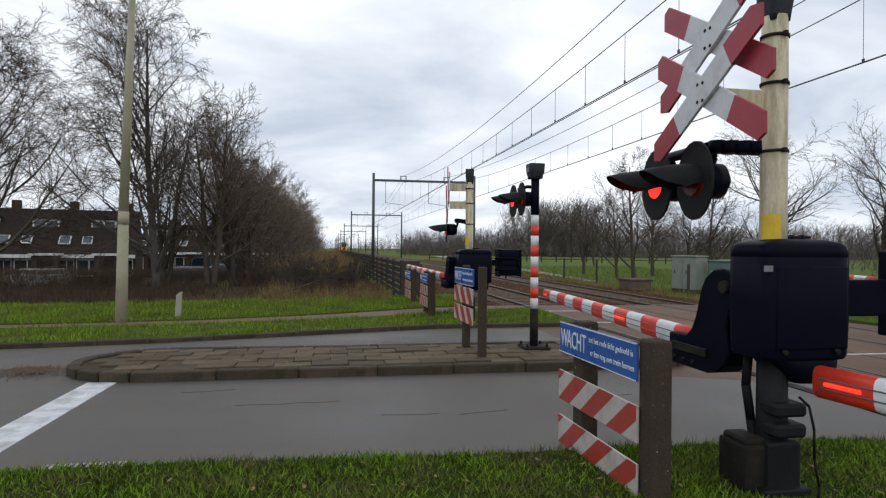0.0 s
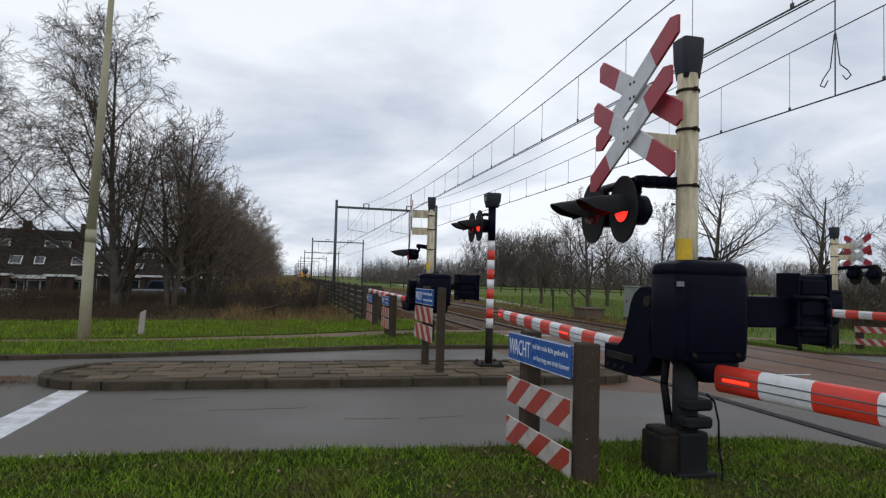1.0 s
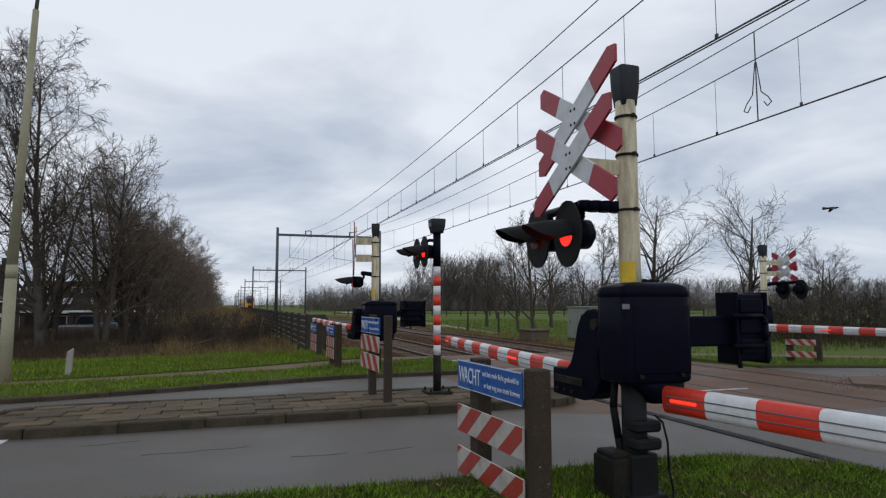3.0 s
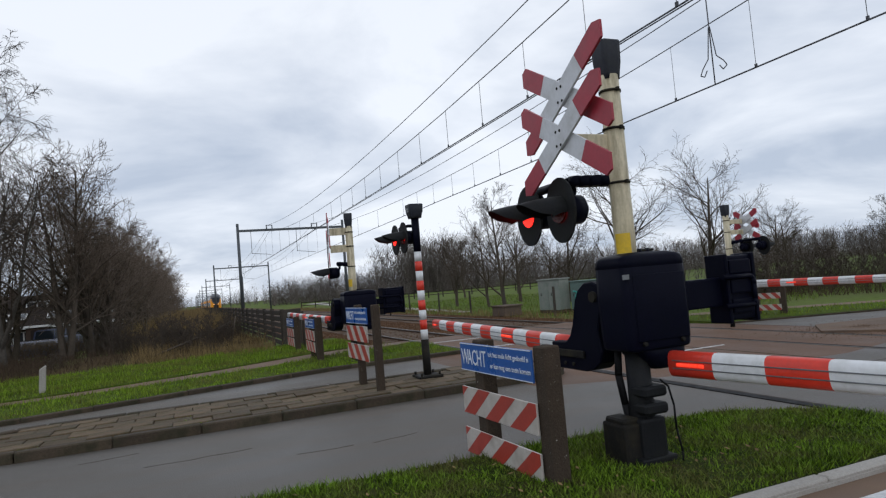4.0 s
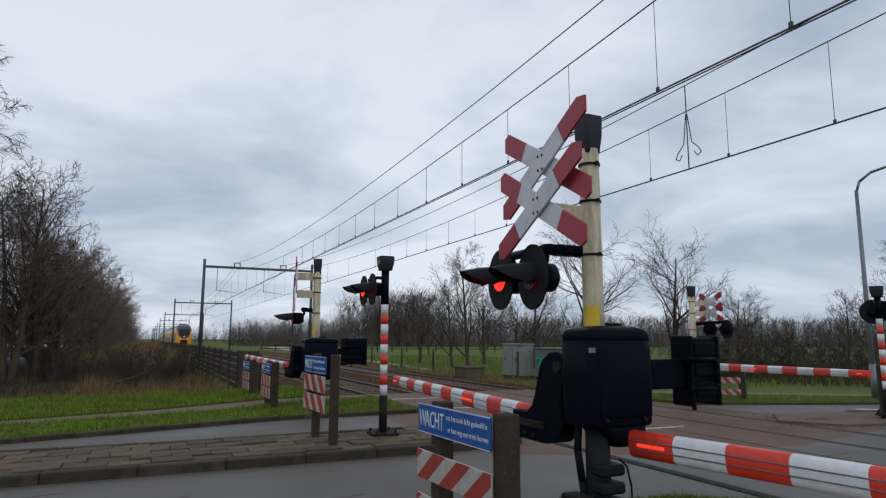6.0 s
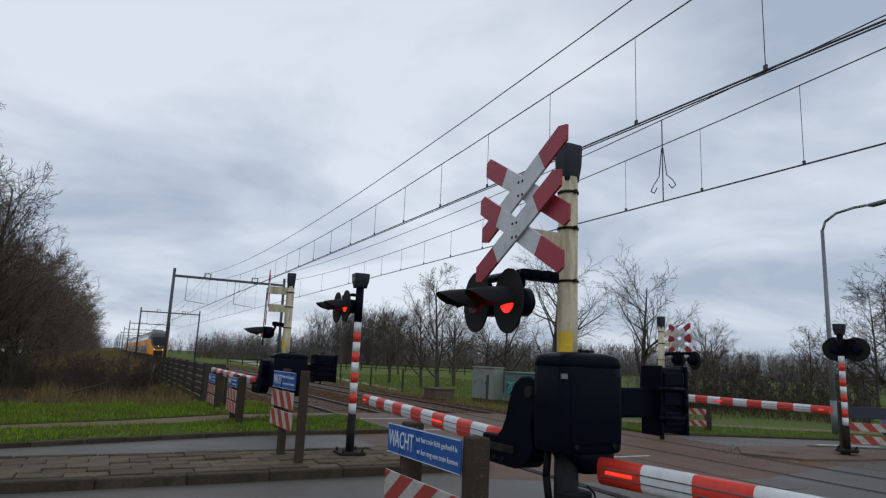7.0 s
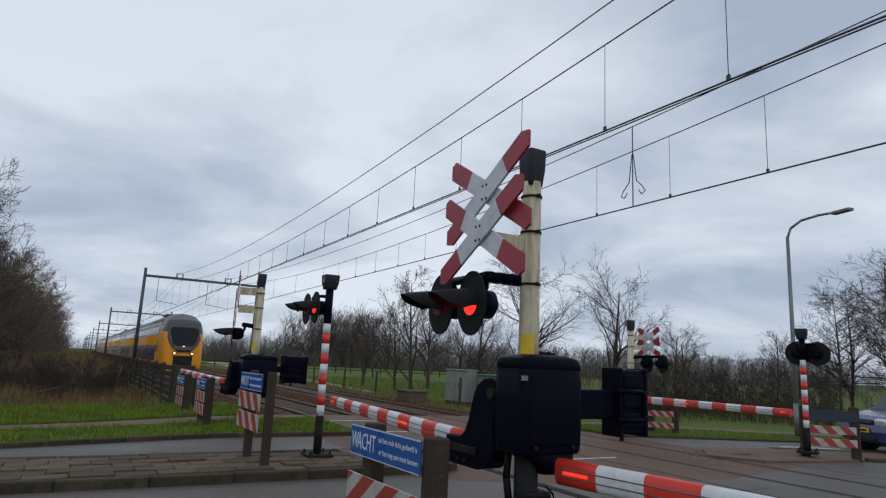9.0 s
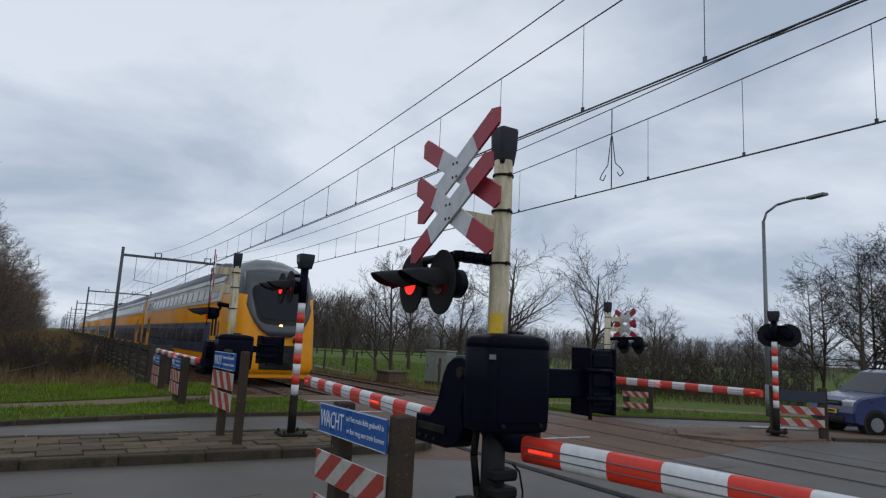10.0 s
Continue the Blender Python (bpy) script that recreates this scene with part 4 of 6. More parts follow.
part("foot_clamp", box(B(), (0.0, 0, 0.3), (0.26, 0.24, 0.6), None, 0.03, 2), DARKSTEEL, far_bar)

right_sig = crossing_signal("crossing_signal", pose(7.75, 8.85, 0.0, 0, 0, 180), "cream crossing signal pole across the tracks, seen from behind", 3.2)
for z in (2.72, 2.42):
    part("cross_bracket", box(B(), (-0.3, 0.0, z), (0.6, 0.03, 0.13), None, 0.004), CREAM, right_sig, "cream flat bracket")
cross_board(right_sig, 0.1, 2.75, -0.62, 0, 0.95, 0.15)
cross_board(right_sig, 0.1, 2.45, -0.62, 0, 0.95, 0.15)
bracket(right_sig, 2.1, 0.2, 0.8, -0.42)
lamp_head(right_sig, 0.25, 1.97, 0.9, False).location.x = -0.4
lamp_head(right_sig, 0.8, 1.97, 0.9, False).location.x = -0.4
right_bar = thing("barrier_machine", pose(7.0, 8.4, 0.0), "black barrier machine across the tracks with lowered boom", "level crossing barrier", "barrier machines")
drive_box(right_bar, (0.3, 0.3, 1.2), (0.7, 0.5, 0.7))
part("foot_clamp", box(B(), (0.55, 0.4, 0.45), (0.26, 0.24, 0.9), None, 0.03, 2), DARKSTEEL, right_bar)
boom(right_bar, (-0.25, -0.2, 1.0), (-0.9, -5.3, 1.04), 13, "red and white striped boom across the far lane", 0.2, 0.15, 0, (0.45, 0.97))
right_boom2 = boom(right_bar, (0.2, 0.7, 1.0), (1.2, 5.0, 1.04), 9, "red and white striped boom across the far path", 0.2, 0.15, 0, ())


# ---------------------------------------------------------------- warning boards
def letters(parent, text, size, m, material, name="lettering"):
    cu = bpy.data.curves.new(name, "FONT")
    cu.body, cu.size, cu.extrude, cu.resolution_u = text, size, 0.0015, 2
    tmp = bpy.data.objects.new(name, cu)
    scene.collection.objects.link(tmp)
    dg = bpy.context.evaluated_depsgraph_get()
    me = bpy.data.meshes.new_from_object(tmp.evaluated_get(dg))
    bpy.data.objects.remove(tmp)
    me.materials.clear()
    me.materials.append(material)
    ob = new(name, me)
    ob.parent = parent
    ob.matrix_basis = m
    return ob


def hazard(parent, y0, y1, z0, z1, x, lean=1, n=3):
    """Board with slanting red and white stripes."""
    bm = B()
    L, h = y1 - y0, z1 - z0
    box(bm, (x, (y0 + y1) / 2, (z0 + z1) / 2), (0.02, L, h), None, 0.004)
    bd = part("hazard_board", bm, PANELWHITE, parent, "board with slanting red and white stripes")
    bm = B()
    step = L / n
    for k in range(-3, n + 3):
        a, b = y1 - step * k, y1 - step * (k + 0.52)
        sh = h * (0.9 if lean > 0 else -1.35)
        a, b = (a, b) if lean > 0 else (a - h * 1.35, b - h * 1.35)
        quad = [(a, z1), (b, z1), (b - sh, z0), (a - sh, z0)]
        # clip to the board
        pts = list(quad)
        def clip(poly, lim, keep):
            out = []
            for i in range(len(poly)):
                p, q = poly[i], poly[(i + 1) % len(poly)]
                ip, iq = keep(p[0], lim), keep(q[0], lim)
                if ip:
                    out.append(p)
                if ip != iq:
                    f = (lim - p[0]) / (q[0] - p[0])
                    out.append((lim, p[1] + f * (q[1] - p[1])))
            return out
        pts = clip(pts, y1 - 0.004, lambda v, L_: v <= L_)
        if len(pts) > 2:
            pts = clip(pts, y0 + 0.004, lambda v, L_: v >= L_)
        if len(pts) > 2:
            lo = [bm.verts.new((x - 0.0125, p[0], p[1])) for p in pts]
            hi = [bm.verts.new((x - 0.0095, p[0], p[1])) for p in pts]
            bm.faces.new(lo)
            for i in range(len(pts)):
                j = (i + 1) % len(pts)
                bm.faces.new((lo[i], hi[i], hi[j], lo[j]))
    bmesh.ops.recalc_face_normals(bm, faces=bm.faces)
    part("stripes", bm, PANELRED, bd, "faded red stripes")
    return bd


def warning_board(m, label, L=1.3, top=1.08, post_y=(-0.16, 0.95), sign=(0.81, 1.07), boards=((0.4, 0.65), (0.02, 0.26)), text=True, post=0.15, lean=1):
    """Blue sign and two striped boards on two concrete posts; faces -x."""
    th = thing("warning_board", m, label, "warning sign", "warning boards")
    for y in post_y:
        bm = box(B(), (0.085, y, (top + 0.02) / 2 - 0.05), (post, post + 0.02, top + 0.12), None, 0.012)
        part("post", bm, POSTC, th, "pitted aggregate concrete post")
    bm = box(B(), (-0.012, L / 2 - 0.06, (sign[0] + sign[1]) / 2), (0.02, L, sign[1] - sign[0]), None, 0.004)
    bl = part("blue_sign", bm, SIGNBLUE if text else NAVY, th, "blue enamel sign with white words" if text else "dull navy sheet")
    y1 = L - 0.06
    h = sign[1] - sign[0]
    edge = B()
    for z in () if not text else (sign[0] + 0.006, sign[1] - 0.006):
        box(edge, (-0.0235, L / 2 - 0.06, z), (0.003, L, 0.006))
    if text:
        part("border", edge, LETTER, bl)
    if text:
        rot = Matrix(((0, 0, -1), (-1, 0, 0), (0, 1, 0))).to_4x4()
        mm = lambda y, z: Matrix.Translation((-0.0245, y, z)) @ rot
        step = 0.0
        for ch, wide in (("W", 0.93), ("A", 0.66), ("C", 0.70), ("H", 0.75), ("T", 0.6)):
            letters(bl, ch, h * 0.80, mm(y1 - 0.03 - step * h * 0.80 * 0.66 * L / 1.3, sign[0] + h * 0.24) @ Matrix.Diagonal((0.66 * L / 1.3, 1, 1, 1)), LETTER, "letter")
            step += wide
        letters(bl, "tot het rode licht gedoofd is", h * 0.245, mm(y1 - 0.575 * L / 1.3, sign[0] + h * 0.62) @ Matrix.Diagonal((0.94 * L / 1.3, 1, 1, 1)), LETTER)
        letters(bl, "er kan nog een trein komen", h * 0.245, mm(y1 - 0.60 * L / 1.3, sign[0] + h * 0.24) @ Matrix.Diagonal((0.94 * L / 1.3, 1, 1, 1)), LETTER)
    for z0, z1 in boards:
        hazard(th, -0.02 if lean > 0 else -0.07, y1 + 0.02, z0, z1, -0.012, lean)
    return th


warning_board(pose(-3.87, 0.0, 0.0, 0, 0, 2), "blue WACHT warning sign above two red-white boards on concrete posts", post_y=(-0.12, 0.95), lean=-1)
warning_board(pose(-3.8, 5.2, 0.08, 0, 0, 2), "blue WACHT warning sign with striped boards on the traffic island", 1.2, 1.33, (-0.2, 0.75), (1.05, 1.31), ((0.76, 1.01), (0.46, 0.71)), post=0.11)
warning_board(pose(-3.6, 10.95, 0.05), "blue warning sign with striped boards beside the far path", 1.2, 1.05, (-0.1, 0.7), (0.8, 1.03), ((0.5, 0.74), (0.22, 0.46)))
warning_board(pose(-3.55, 14.6, 0.05), "blue warning sign with striped boards behind the far path", 1.3, 1.0, (-0.1, 0.8), (0.72, 0.96), ((0.42, 0.66), (0.14, 0.38)))
warning_board(pose(8.75, 3.3, 0.08, 0, 0, 45), "warning board with red and white stripes on the second island", 1.05, 1.05, (-0.02, 0.98), (0.74, 0.98), ((0.47, 0.64), (0.2, 0.37)), text=False)
warning_board(pose(8.72, 8.2, 0.0, 0, 0, 30), "warning board with red and white stripes beyond the tracks", 0.75, 1.0, (-0.05, 0.62), (0.84, 0.9), ((0.48, 0.64), (0.16, 0.32)), text=False)


# ---------------------------------------------------------------- train
TY, TB = (mat("train_yellow", (0.82, 0.315, 0.004), 0.4, vary=0.05, scale=0.5, fine=8, bump=0.0, dirt=(0.50, 0.21, 0.01), dirt_amount=0.3, dirt_scale=0.8, coat=0.0, spec=0.3),
          mat("train_blue", (0.022, 0.034, 0.085), 0.35, vary=0.1, scale=0.5, fine=8, bump=0.0, coat=0.3))
TGREY = mat("train_roof_grey", (0.16, 0.17, 0.185), 0.6, vary=0.15, scale=0.5, fine=8, bump=0.05)
TMASK = mat("train_front_grey", (0.05, 0.055, 0.064), 0.5, vary=0.1, scale=1, fine=10, bump=0.0, coat=0.3)
TWHITE = mat("train_window_band", (0.34, 0.34, 0.33), 0.4, vary=0.08, scale=0.5, fine=8, bump=0.0)
TUNDER = mat("train_underframe", (0.012, 0.011, 0.011), 0.8, vary=0.3, scale=2, fine=20, bump=0.2)
TGLASS = glass("train_glass", (0.02, 0.023, 0.028), 0.08)
TGLASS.node_tree.nodes["Principled BSDF"].inputs["Specular IOR Level"].default_value = 0.12
HEADLAMP = mat("train_headlamp", (1.0, 0.62, 0.25), 0.3, vary=0, bump=0, emit=2.2)
SECTION = [(1.30, 0.42), (1.46, 0.62), (1.50, 1.0), (1.50, 2.3), (1.49, 3.2), (1.40, 3.75), (1.22, 4.2), (0.92, 4.48), (0.5, 4.62), (0.0, 4.67)]
FULL = SECTION + [(-x, z) for x, z in SECTION[-2::-1]]


def loft(rings, cap0=True, cap1=True):
    bm = B()
    vs = [[bm.verts.new(p) for p in r] for r in rings]
    n = len(vs[0])
    for a, b in zip(vs, vs[1:]):
        for i in range(n):
            f = bm.faces.new((a[i], a[(i + 1) % n], b[(i + 1) % n], b[i]))
            f.smooth = True
    if cap0:
        bm.faces.new(vs[0][::-1])
    if cap1:
        bm.faces.new(vs[-1])
    bmesh.ops.recalc_face_normals(bm, faces=bm.faces)
    return bm


def car_sides(parent, y0, y1, doors):
    for sx in (-1, 1):
        bm = box(B(), (sx * 1.502, (y0 + y1) / 2, 1.55), (0.02, y1 - y0 - 0.3, 1.25), None, 0.0)
        bb = part("blue_band", bm, TB, parent, "dark blue lower band")
        yy = y0 + 1.2
        while yy < y1 - 1.6:
            if all(abs(yy + 0.75 - d) > 1.5 for d in doors):
                part("lower_window", box(B(), (sx * 1.507, yy + 0.75, 1.62), (0.022, 1.35, 0.62), None, 0.01), TGLASS, bb, "dark window")
            yy += 1.75
        tilt = Matrix.Rotation(radians(-sx * 7), 3, "Y")
        ub = part("upper_band", box(B(), (sx * 1.462, (y0 + y1) / 2, 3.36), (0.03, y1 - y0 - 0.4, 0.78), tilt, 0.0), TWHITE, parent, "pale grey upper window band")
        part("roof_edge", box(B(), (sx * 1.40, (y0 + y1) / 2, 3.86), (0.05, y1 - y0 - 0.4, 0.22), Matrix.Rotation(radians(-sx * 22), 3, "Y")), TWHITE, parent, "pale strip below the roof")
        yy = y0 + 0.9
        while yy < y1 - 1.4:
            part("upper_window", box(B(), (sx * 1.474, yy + 0.6, 3.36), (0.03, 1.1, 0.5), tilt, 0.01), TGLASS, ub, "dark rounded window")
            yy += 1.4
        for d in doors:
            part("door", box(B(), (sx * 1.508, d, 1.75), (0.02, 1.3, 2.1), None, 0.01), TY, parent, "yellow passenger door")
            for o in (-0.3, 0.3):
                part("door_window", box(B(), (sx * 1.515, d + o, 2.1), (0.02, 0.36, 0.95), None, 0.01), TGLASS, parent)


def bogie(parent, y):
    bm = B()
    box(bm, (0, y, 0.5), (2.3, 2.6, 0.35), None, 0.04)
    for dy in (-1.1, 1.1):
        for x in (-0.75, 0.75):
            cyl(bm, (x - 0.07, y + dy, 0.44), (x + 0.07, y + dy, 0.44), 0.45, 0.45, 20)
    return part("bogie", bm, TUNDER, parent, "black bogie with wheels")


def train_set():
    th = thing("train", pose(TRACKS[0], 308, 0.0), "yellow and blue double-deck electric train running with lit headlamps", "train")
    # cab with a raked, rounded front
    steps = [(0.0, 0.70, 0.40), (0.06, 0.80, 0.40), (0.22, 0.89, 0.40), (0.55, 0.955, 0.36), (1.1, 0.985, 0.26), (1.9, 1.0, 0.12), (2.8, 1.0, 0.0)]
    rings = []
    for y, s, lean in steps:
        ring = []
        for x, z in FULL:
            zz = 0.42 + (z - 0.42) * (0.90 + 0.10 * s)
            xx = x * s
            if z < 1.0:
                xx = x * (0.55 * s + 0.45)
            ring.append((xx, y + lean * max(0.0, zz - 1.75) * (0.75 if zz < 3.4 else 0.95), zz if zz < 4.0 else 4.0 + (zz - 4.0) * (0.35 + 0.65 * min(1, y / 1.9))))
        rings.append(ring)
    bm = loft(rings, False, False)
    bm.verts.ensure_lookup_table()
    nr = len(FULL)
    for i in range(nr // 2):
        bm.faces.new([bm.verts[k] for k in dict.fromkeys((i, i + 1, nr - 2 - i, nr - 1 - i))])
    bmesh.ops.recalc_face_normals(bm, faces=bm.faces)
    for f in bm.faces:
        c = f.calc_center_median()
        if c.z > 3.45 or (c.z > 2.9 and c.y < 1.5 and abs(c.x) < 1.36):
            f.material_index = 1
    cab = part("cab", bm, [TY, TMASK], th, "rounded yellow driving cab with grey top", True)
    # grey mask over the upper front, following the cab
    bm = B()
    grid = []
    for j in range(11):
        z = 1.72 + (4.02 - 1.72) * j / 10
        row = []
        half = 1.27 * math.sqrt(max(0.02, 1 - ((z - 3.35) / 1.72) ** 2)) if z < 3.35 else 1.27 * (1 - 0.10 * (z - 3.35))
        for i in range(13):
            u = i / 12 * 2 - 1
            x = half * u
            edge = abs(x) / 1.5
            y = 0.40 * max(0.0, z - 1.75) * (0.75 if z < 3.4 else 0.95 - 0.2 * max(0, (4.02 - z) / 0.62)) + (0.0 if edge < 0.66 else 1.5 * (edge - 0.66) ** 2 * 4.6) - 0.075
            row.append(bm.verts.new((x, y, z)))
        grid.append(row)
    back = [[bm.verts.new(v.co + Vector((0, 0.28, 0))) for v in row] for row in grid]
    for j in range(10):
        for i in range(12):
            bm.faces.new((grid[j][i], grid[j][i + 1], grid[j + 1][i + 1], grid[j + 1][i])).smooth = True
            bm.faces.new((back[j][i], back[j + 1][i], back[j + 1][i + 1], back[j][i + 1]))
    for i in range(12):
        bm.faces.new((grid[0][i + 1], grid[0][i], back[0][i], back[0][i + 1]))
        bm.faces.new((grid[10][i], grid[10][i + 1], back[10][i + 1], back[10][i]))
    for j in range(10):
        bm.faces.new((grid[j][0], grid[j + 1][0], back[j + 1][0], back[j][0]))
        bm.faces.new((grid[j + 1][12], grid[j][12], back[j][12], back[j + 1][12]))
    bmesh.ops.recalc_face_normals(bm, faces=bm.faces)
    mask = part("front_mask", bm, TMASK, cab, "dark grey front round the windscreen")
    rk = Matrix.Rotation(radians(-17), 3, "X")
    def panel(cz, cy, w, h, thick):
        """A rounded panel, narrower below, laid on the raked front."""
        out = B()
        loop = []
        for k in range(40):
            a = 2 * math.pi * k / 40
            c, q = math.cos(a), math.sin(a)
            r = (abs(c) ** 5 + abs(q) ** 5) ** -0.2
            loop.append((w / 2 * r * c * (0.86 + 0.14 * r * q), h / 2 * r * q))
        fr = [out.verts.new(rk @ Vector((u, -thick / 2, v)) + Vector((0, cy, cz))) for u, v in loop]
        bk = [out.verts.new(rk @ Vector((u, thick / 2, v)) + Vector((0, cy, cz))) for u, v in loop]
        out.faces.new(fr)
        out.faces.new(bk[::-1])
        for k in range(40):
            out.faces.new((fr[k], bk[k], bk[(k + 1) % 40], fr[(k + 1) % 40]))
        bmesh.ops.recalc_face_normals(out, faces=out.faces)
        return out

    part("windscreen_surround", panel(2.84, 0.264, 2.24, 1.5, 0.05), TUNDER, cab, "black windscreen surround")
    part("windscreen", panel(2.88, 0.258, 2.06, 1.22, 0.05), TGLASS, cab, "wide dark rounded windscreen")
    bm = B()
    for x, a in ((-0.45, 20), (0.4, 12)):
        rr = rk @ Matrix.Rotation(radians(a), 3, "Y")
        box(bm, (x, 0.2, 2.72), (0.85, 0.03, 0.03), rr)
    part("wipers", bm, TUNDER, cab)
    part("coupler_recess", box(B(), (0, 0.0, 0.98), (1.35, 0.1, 0.86), None, 0.06, 2), TUNDER, cab, "black coupler opening")
    bm = B()
    cyl(bm, (0, -0.35, 0.95), (0, 0.1, 0.95), 0.16, 0.2, 14)
    box(bm, (0, -0.3, 0.95), (0.5, 0.22, 0.34), None, 0.05, 2)
    part("coupler", bm, TUNDER, cab, "black automatic coupler")
    for x in (-0.62, 0.62):
        part("lamp_housing", cyl(B(), (x, -0.06, 1.58), (x, 0.08, 1.58), 0.13, 0.13, 16), TUNDER, cab)
        part("headlamp", cyl(B(), (x, -0.09, 1.58), (x, -0.05, 1.58), 0.075, 0.075, 16), HEADLAMP, cab, "lit warm headlamp")
    part("top_lamp", cyl(B(), (0, 0.02, 2.08), (0, 0.12, 2.1), 0.07, 0.07, 16), HEADLAMP, cab, "lit warm centre lamp")
    part("snow_plough", box(B(), (0, 0.25, 0.36), (2.4, 0.4, 0.22), None, 0.05, 2), TY, cab)
    y = 2.8
    for k in range(6):
        L = 24.4 if k == 0 else 26.6
        bm = loft([[(x, y, z) for x, z in FULL], [(x, y + L, z) for x, z in FULL]])
        car = part("carriage", bm, TY, th, "yellow double-deck carriage with blue lower band")
        top = [(x * 1.006, z + 0.012) for x, z in FULL if z > 3.74]
        part("roof", loft([[(x, y + 0.1, z) for x, z in top], [(x, y + L - 0.1, z) for x, z in top]]), TGREY, car, "grey roof")
        car_sides(car, y, y + L, (y + 1.0 if k == 0 else y + 3.0, y + L - 3.0))
        for d in (4.0, L - 4.0):
            bogie(car, y + d)
        if k in (0, 2):
            bm = box(B(), (0, y + 5, 4.74), (1.6, 3.0, 0.16), None, 0.03)
            part("roof_equipment", bm, TGREY, car)
        y += L
        if k < 5:
            bm = box(B(), (0, y + 0.35, 2.3), (2.5, 0.8, 3.6), None, 0.05)
            part("gangway", bm, TUNDER, th, "black concertina gangway")
        y += 0.7
    return th


train = train_set()


# ---------------------------------------------------------------- bare winter trees
def ring_tube(V, F, pts, radii, sides):
    base = len(V)
    for i, p in enumerate(pts):
        q = pts[min(i + 1, len(pts) - 1)] - pts[max(i - 1, 0)]
        q = q.normalized() if q.length > 1e-6 else Vector((0, 0, 1))
        u = q.orthogonal().normalized()
        v = q.cross(u)
        for k in range(sides):
            a = 2 * math.pi * k / sides
            V.append(p + (u * math.cos(a) + v * math.sin(a)) * radii[i])
    for i in range(len(pts) - 1):
        for k in range(sides):
            a, b = base + i * sides + k, base + i * sides + (k + 1) % sides
            F.append((a, b, b + sides, a + sides))


def grow(rnd, h, r, limbs=12, subs=7, twigs=6, fine=3, lift=0.5, droop=0.0, start=0.22, spread=1.0, stems=1, dome=False):
    trunk, crown = ([], []), ([], [])

    def branch(p, d, L, rad, level):
        segs = (7, 5, 3, 2, 1)[level]
        sides = (9, 6, 4, 3, 3)[level]
        pts, rr = [p.copy()], [rad]
        q = p.copy()
        d = d.normalized()
        for i in range(segs):
            wob = (0.05, 0.16, 0.22, 0.25, 0.2)[level]
            d = d + Vector((rnd.uniform(-wob, wob), rnd.uniform(-wob, wob), rnd.uniform(-wob, wob)))
            if level == 0:
                d.z += 0.12
            elif level in (1, 2):
                d.z += 0.10 * lift
            else:
                d.z -= droop
            d.normalize()
            q = q + d * (L / segs)
            pts.append(q.copy())
            f = (i + 1) / segs
            rr.append(max(0.0055, rad * (1 - f * (0.86 if level < 3 else 0.6))))
        if level == 4:
            V, F = crown
            sd = (pts[1] - pts[0]).orthogonal().normalized() * min(rad, 0.006)
            i = len(V)
            V.extend((pts[0] - sd, pts[0] + sd, pts[1]))
            F.append((i, i + 1, i + 2))
            return
        ring_tube(*(trunk if level < 2 else crown), pts, rr, sides)
        n = (limbs, subs, twigs, fine)[level]
        for k in range(n):
            f = start + (1 - start) * (k + rnd.random()) / n if level == 0 else 0.18 + 0.82 * (k + rnd.random()) / n
            f = min(f, 0.99)
            i = min(int(f * segs), segs - 1)
            a = f * segs - i
            pos = pts[i].lerp(pts[i + 1], a)
            ax = (pts[i + 1] - pts[i]).normalized()
            ang = radians(rnd.uniform(28, 58) * (spread if level == 0 else 1.0))
            side = ax.orthogonal().normalized()
            side = Matrix.Rotation(rnd.uniform(0, 2 * math.pi), 3, ax) @ side
            nd = ax * math.cos(ang) + side * math.sin(ang)
            if level == 0:
                nl = L * rnd.uniform(0.42, 0.62) * (0.55 + 2.0 * f * (1 - f)) if dome else L * rnd.uniform(0.40, 0.60) * (1.12 - 0.72 * f)
            else:
                nl = L * rnd.uniform(0.38, 0.62) * (1.1 - 0.5 * f)
            rad_i = rr[i] + (rr[i + 1] - rr[i]) * a
            branch(pos, nd, nl, max(0.009 if level < 3 else 0.006, rad_i * rnd.uniform(0.42, 0.64)), level + 1)

    for s in range(stems):
        tilt = Vector((rnd.uniform(-0.22, 0.22), rnd.uniform(-0.22, 0.22), 1)) if stems > 1 else Vector((rnd.uniform(-0.04, 0.04), rnd.uniform(-0.04, 0.04), 1))
        branch(Vector((rnd.uniform(-0.2, 0.2) * (stems > 1), rnd.uniform(-0.2, 0.2) * (stems > 1), -0.4)), tilt, h * rnd.uniform(0.85, 1.0), r, 0)
    return trunk, crown


def tree(name, seed, m, label, bark, twig=None, **kw):
    rnd = random.Random(seed)
    (tv, tf), (cv, cf) = grow(rnd, **kw)
    th = thing(name, m, label, "tree", "bare trees")
    raw("trunk", tv, tf, bark, th, "", True)
    raw("crown", cv, cf, twig or TWIGS, th, "crown of fine bare twigs")
    return th


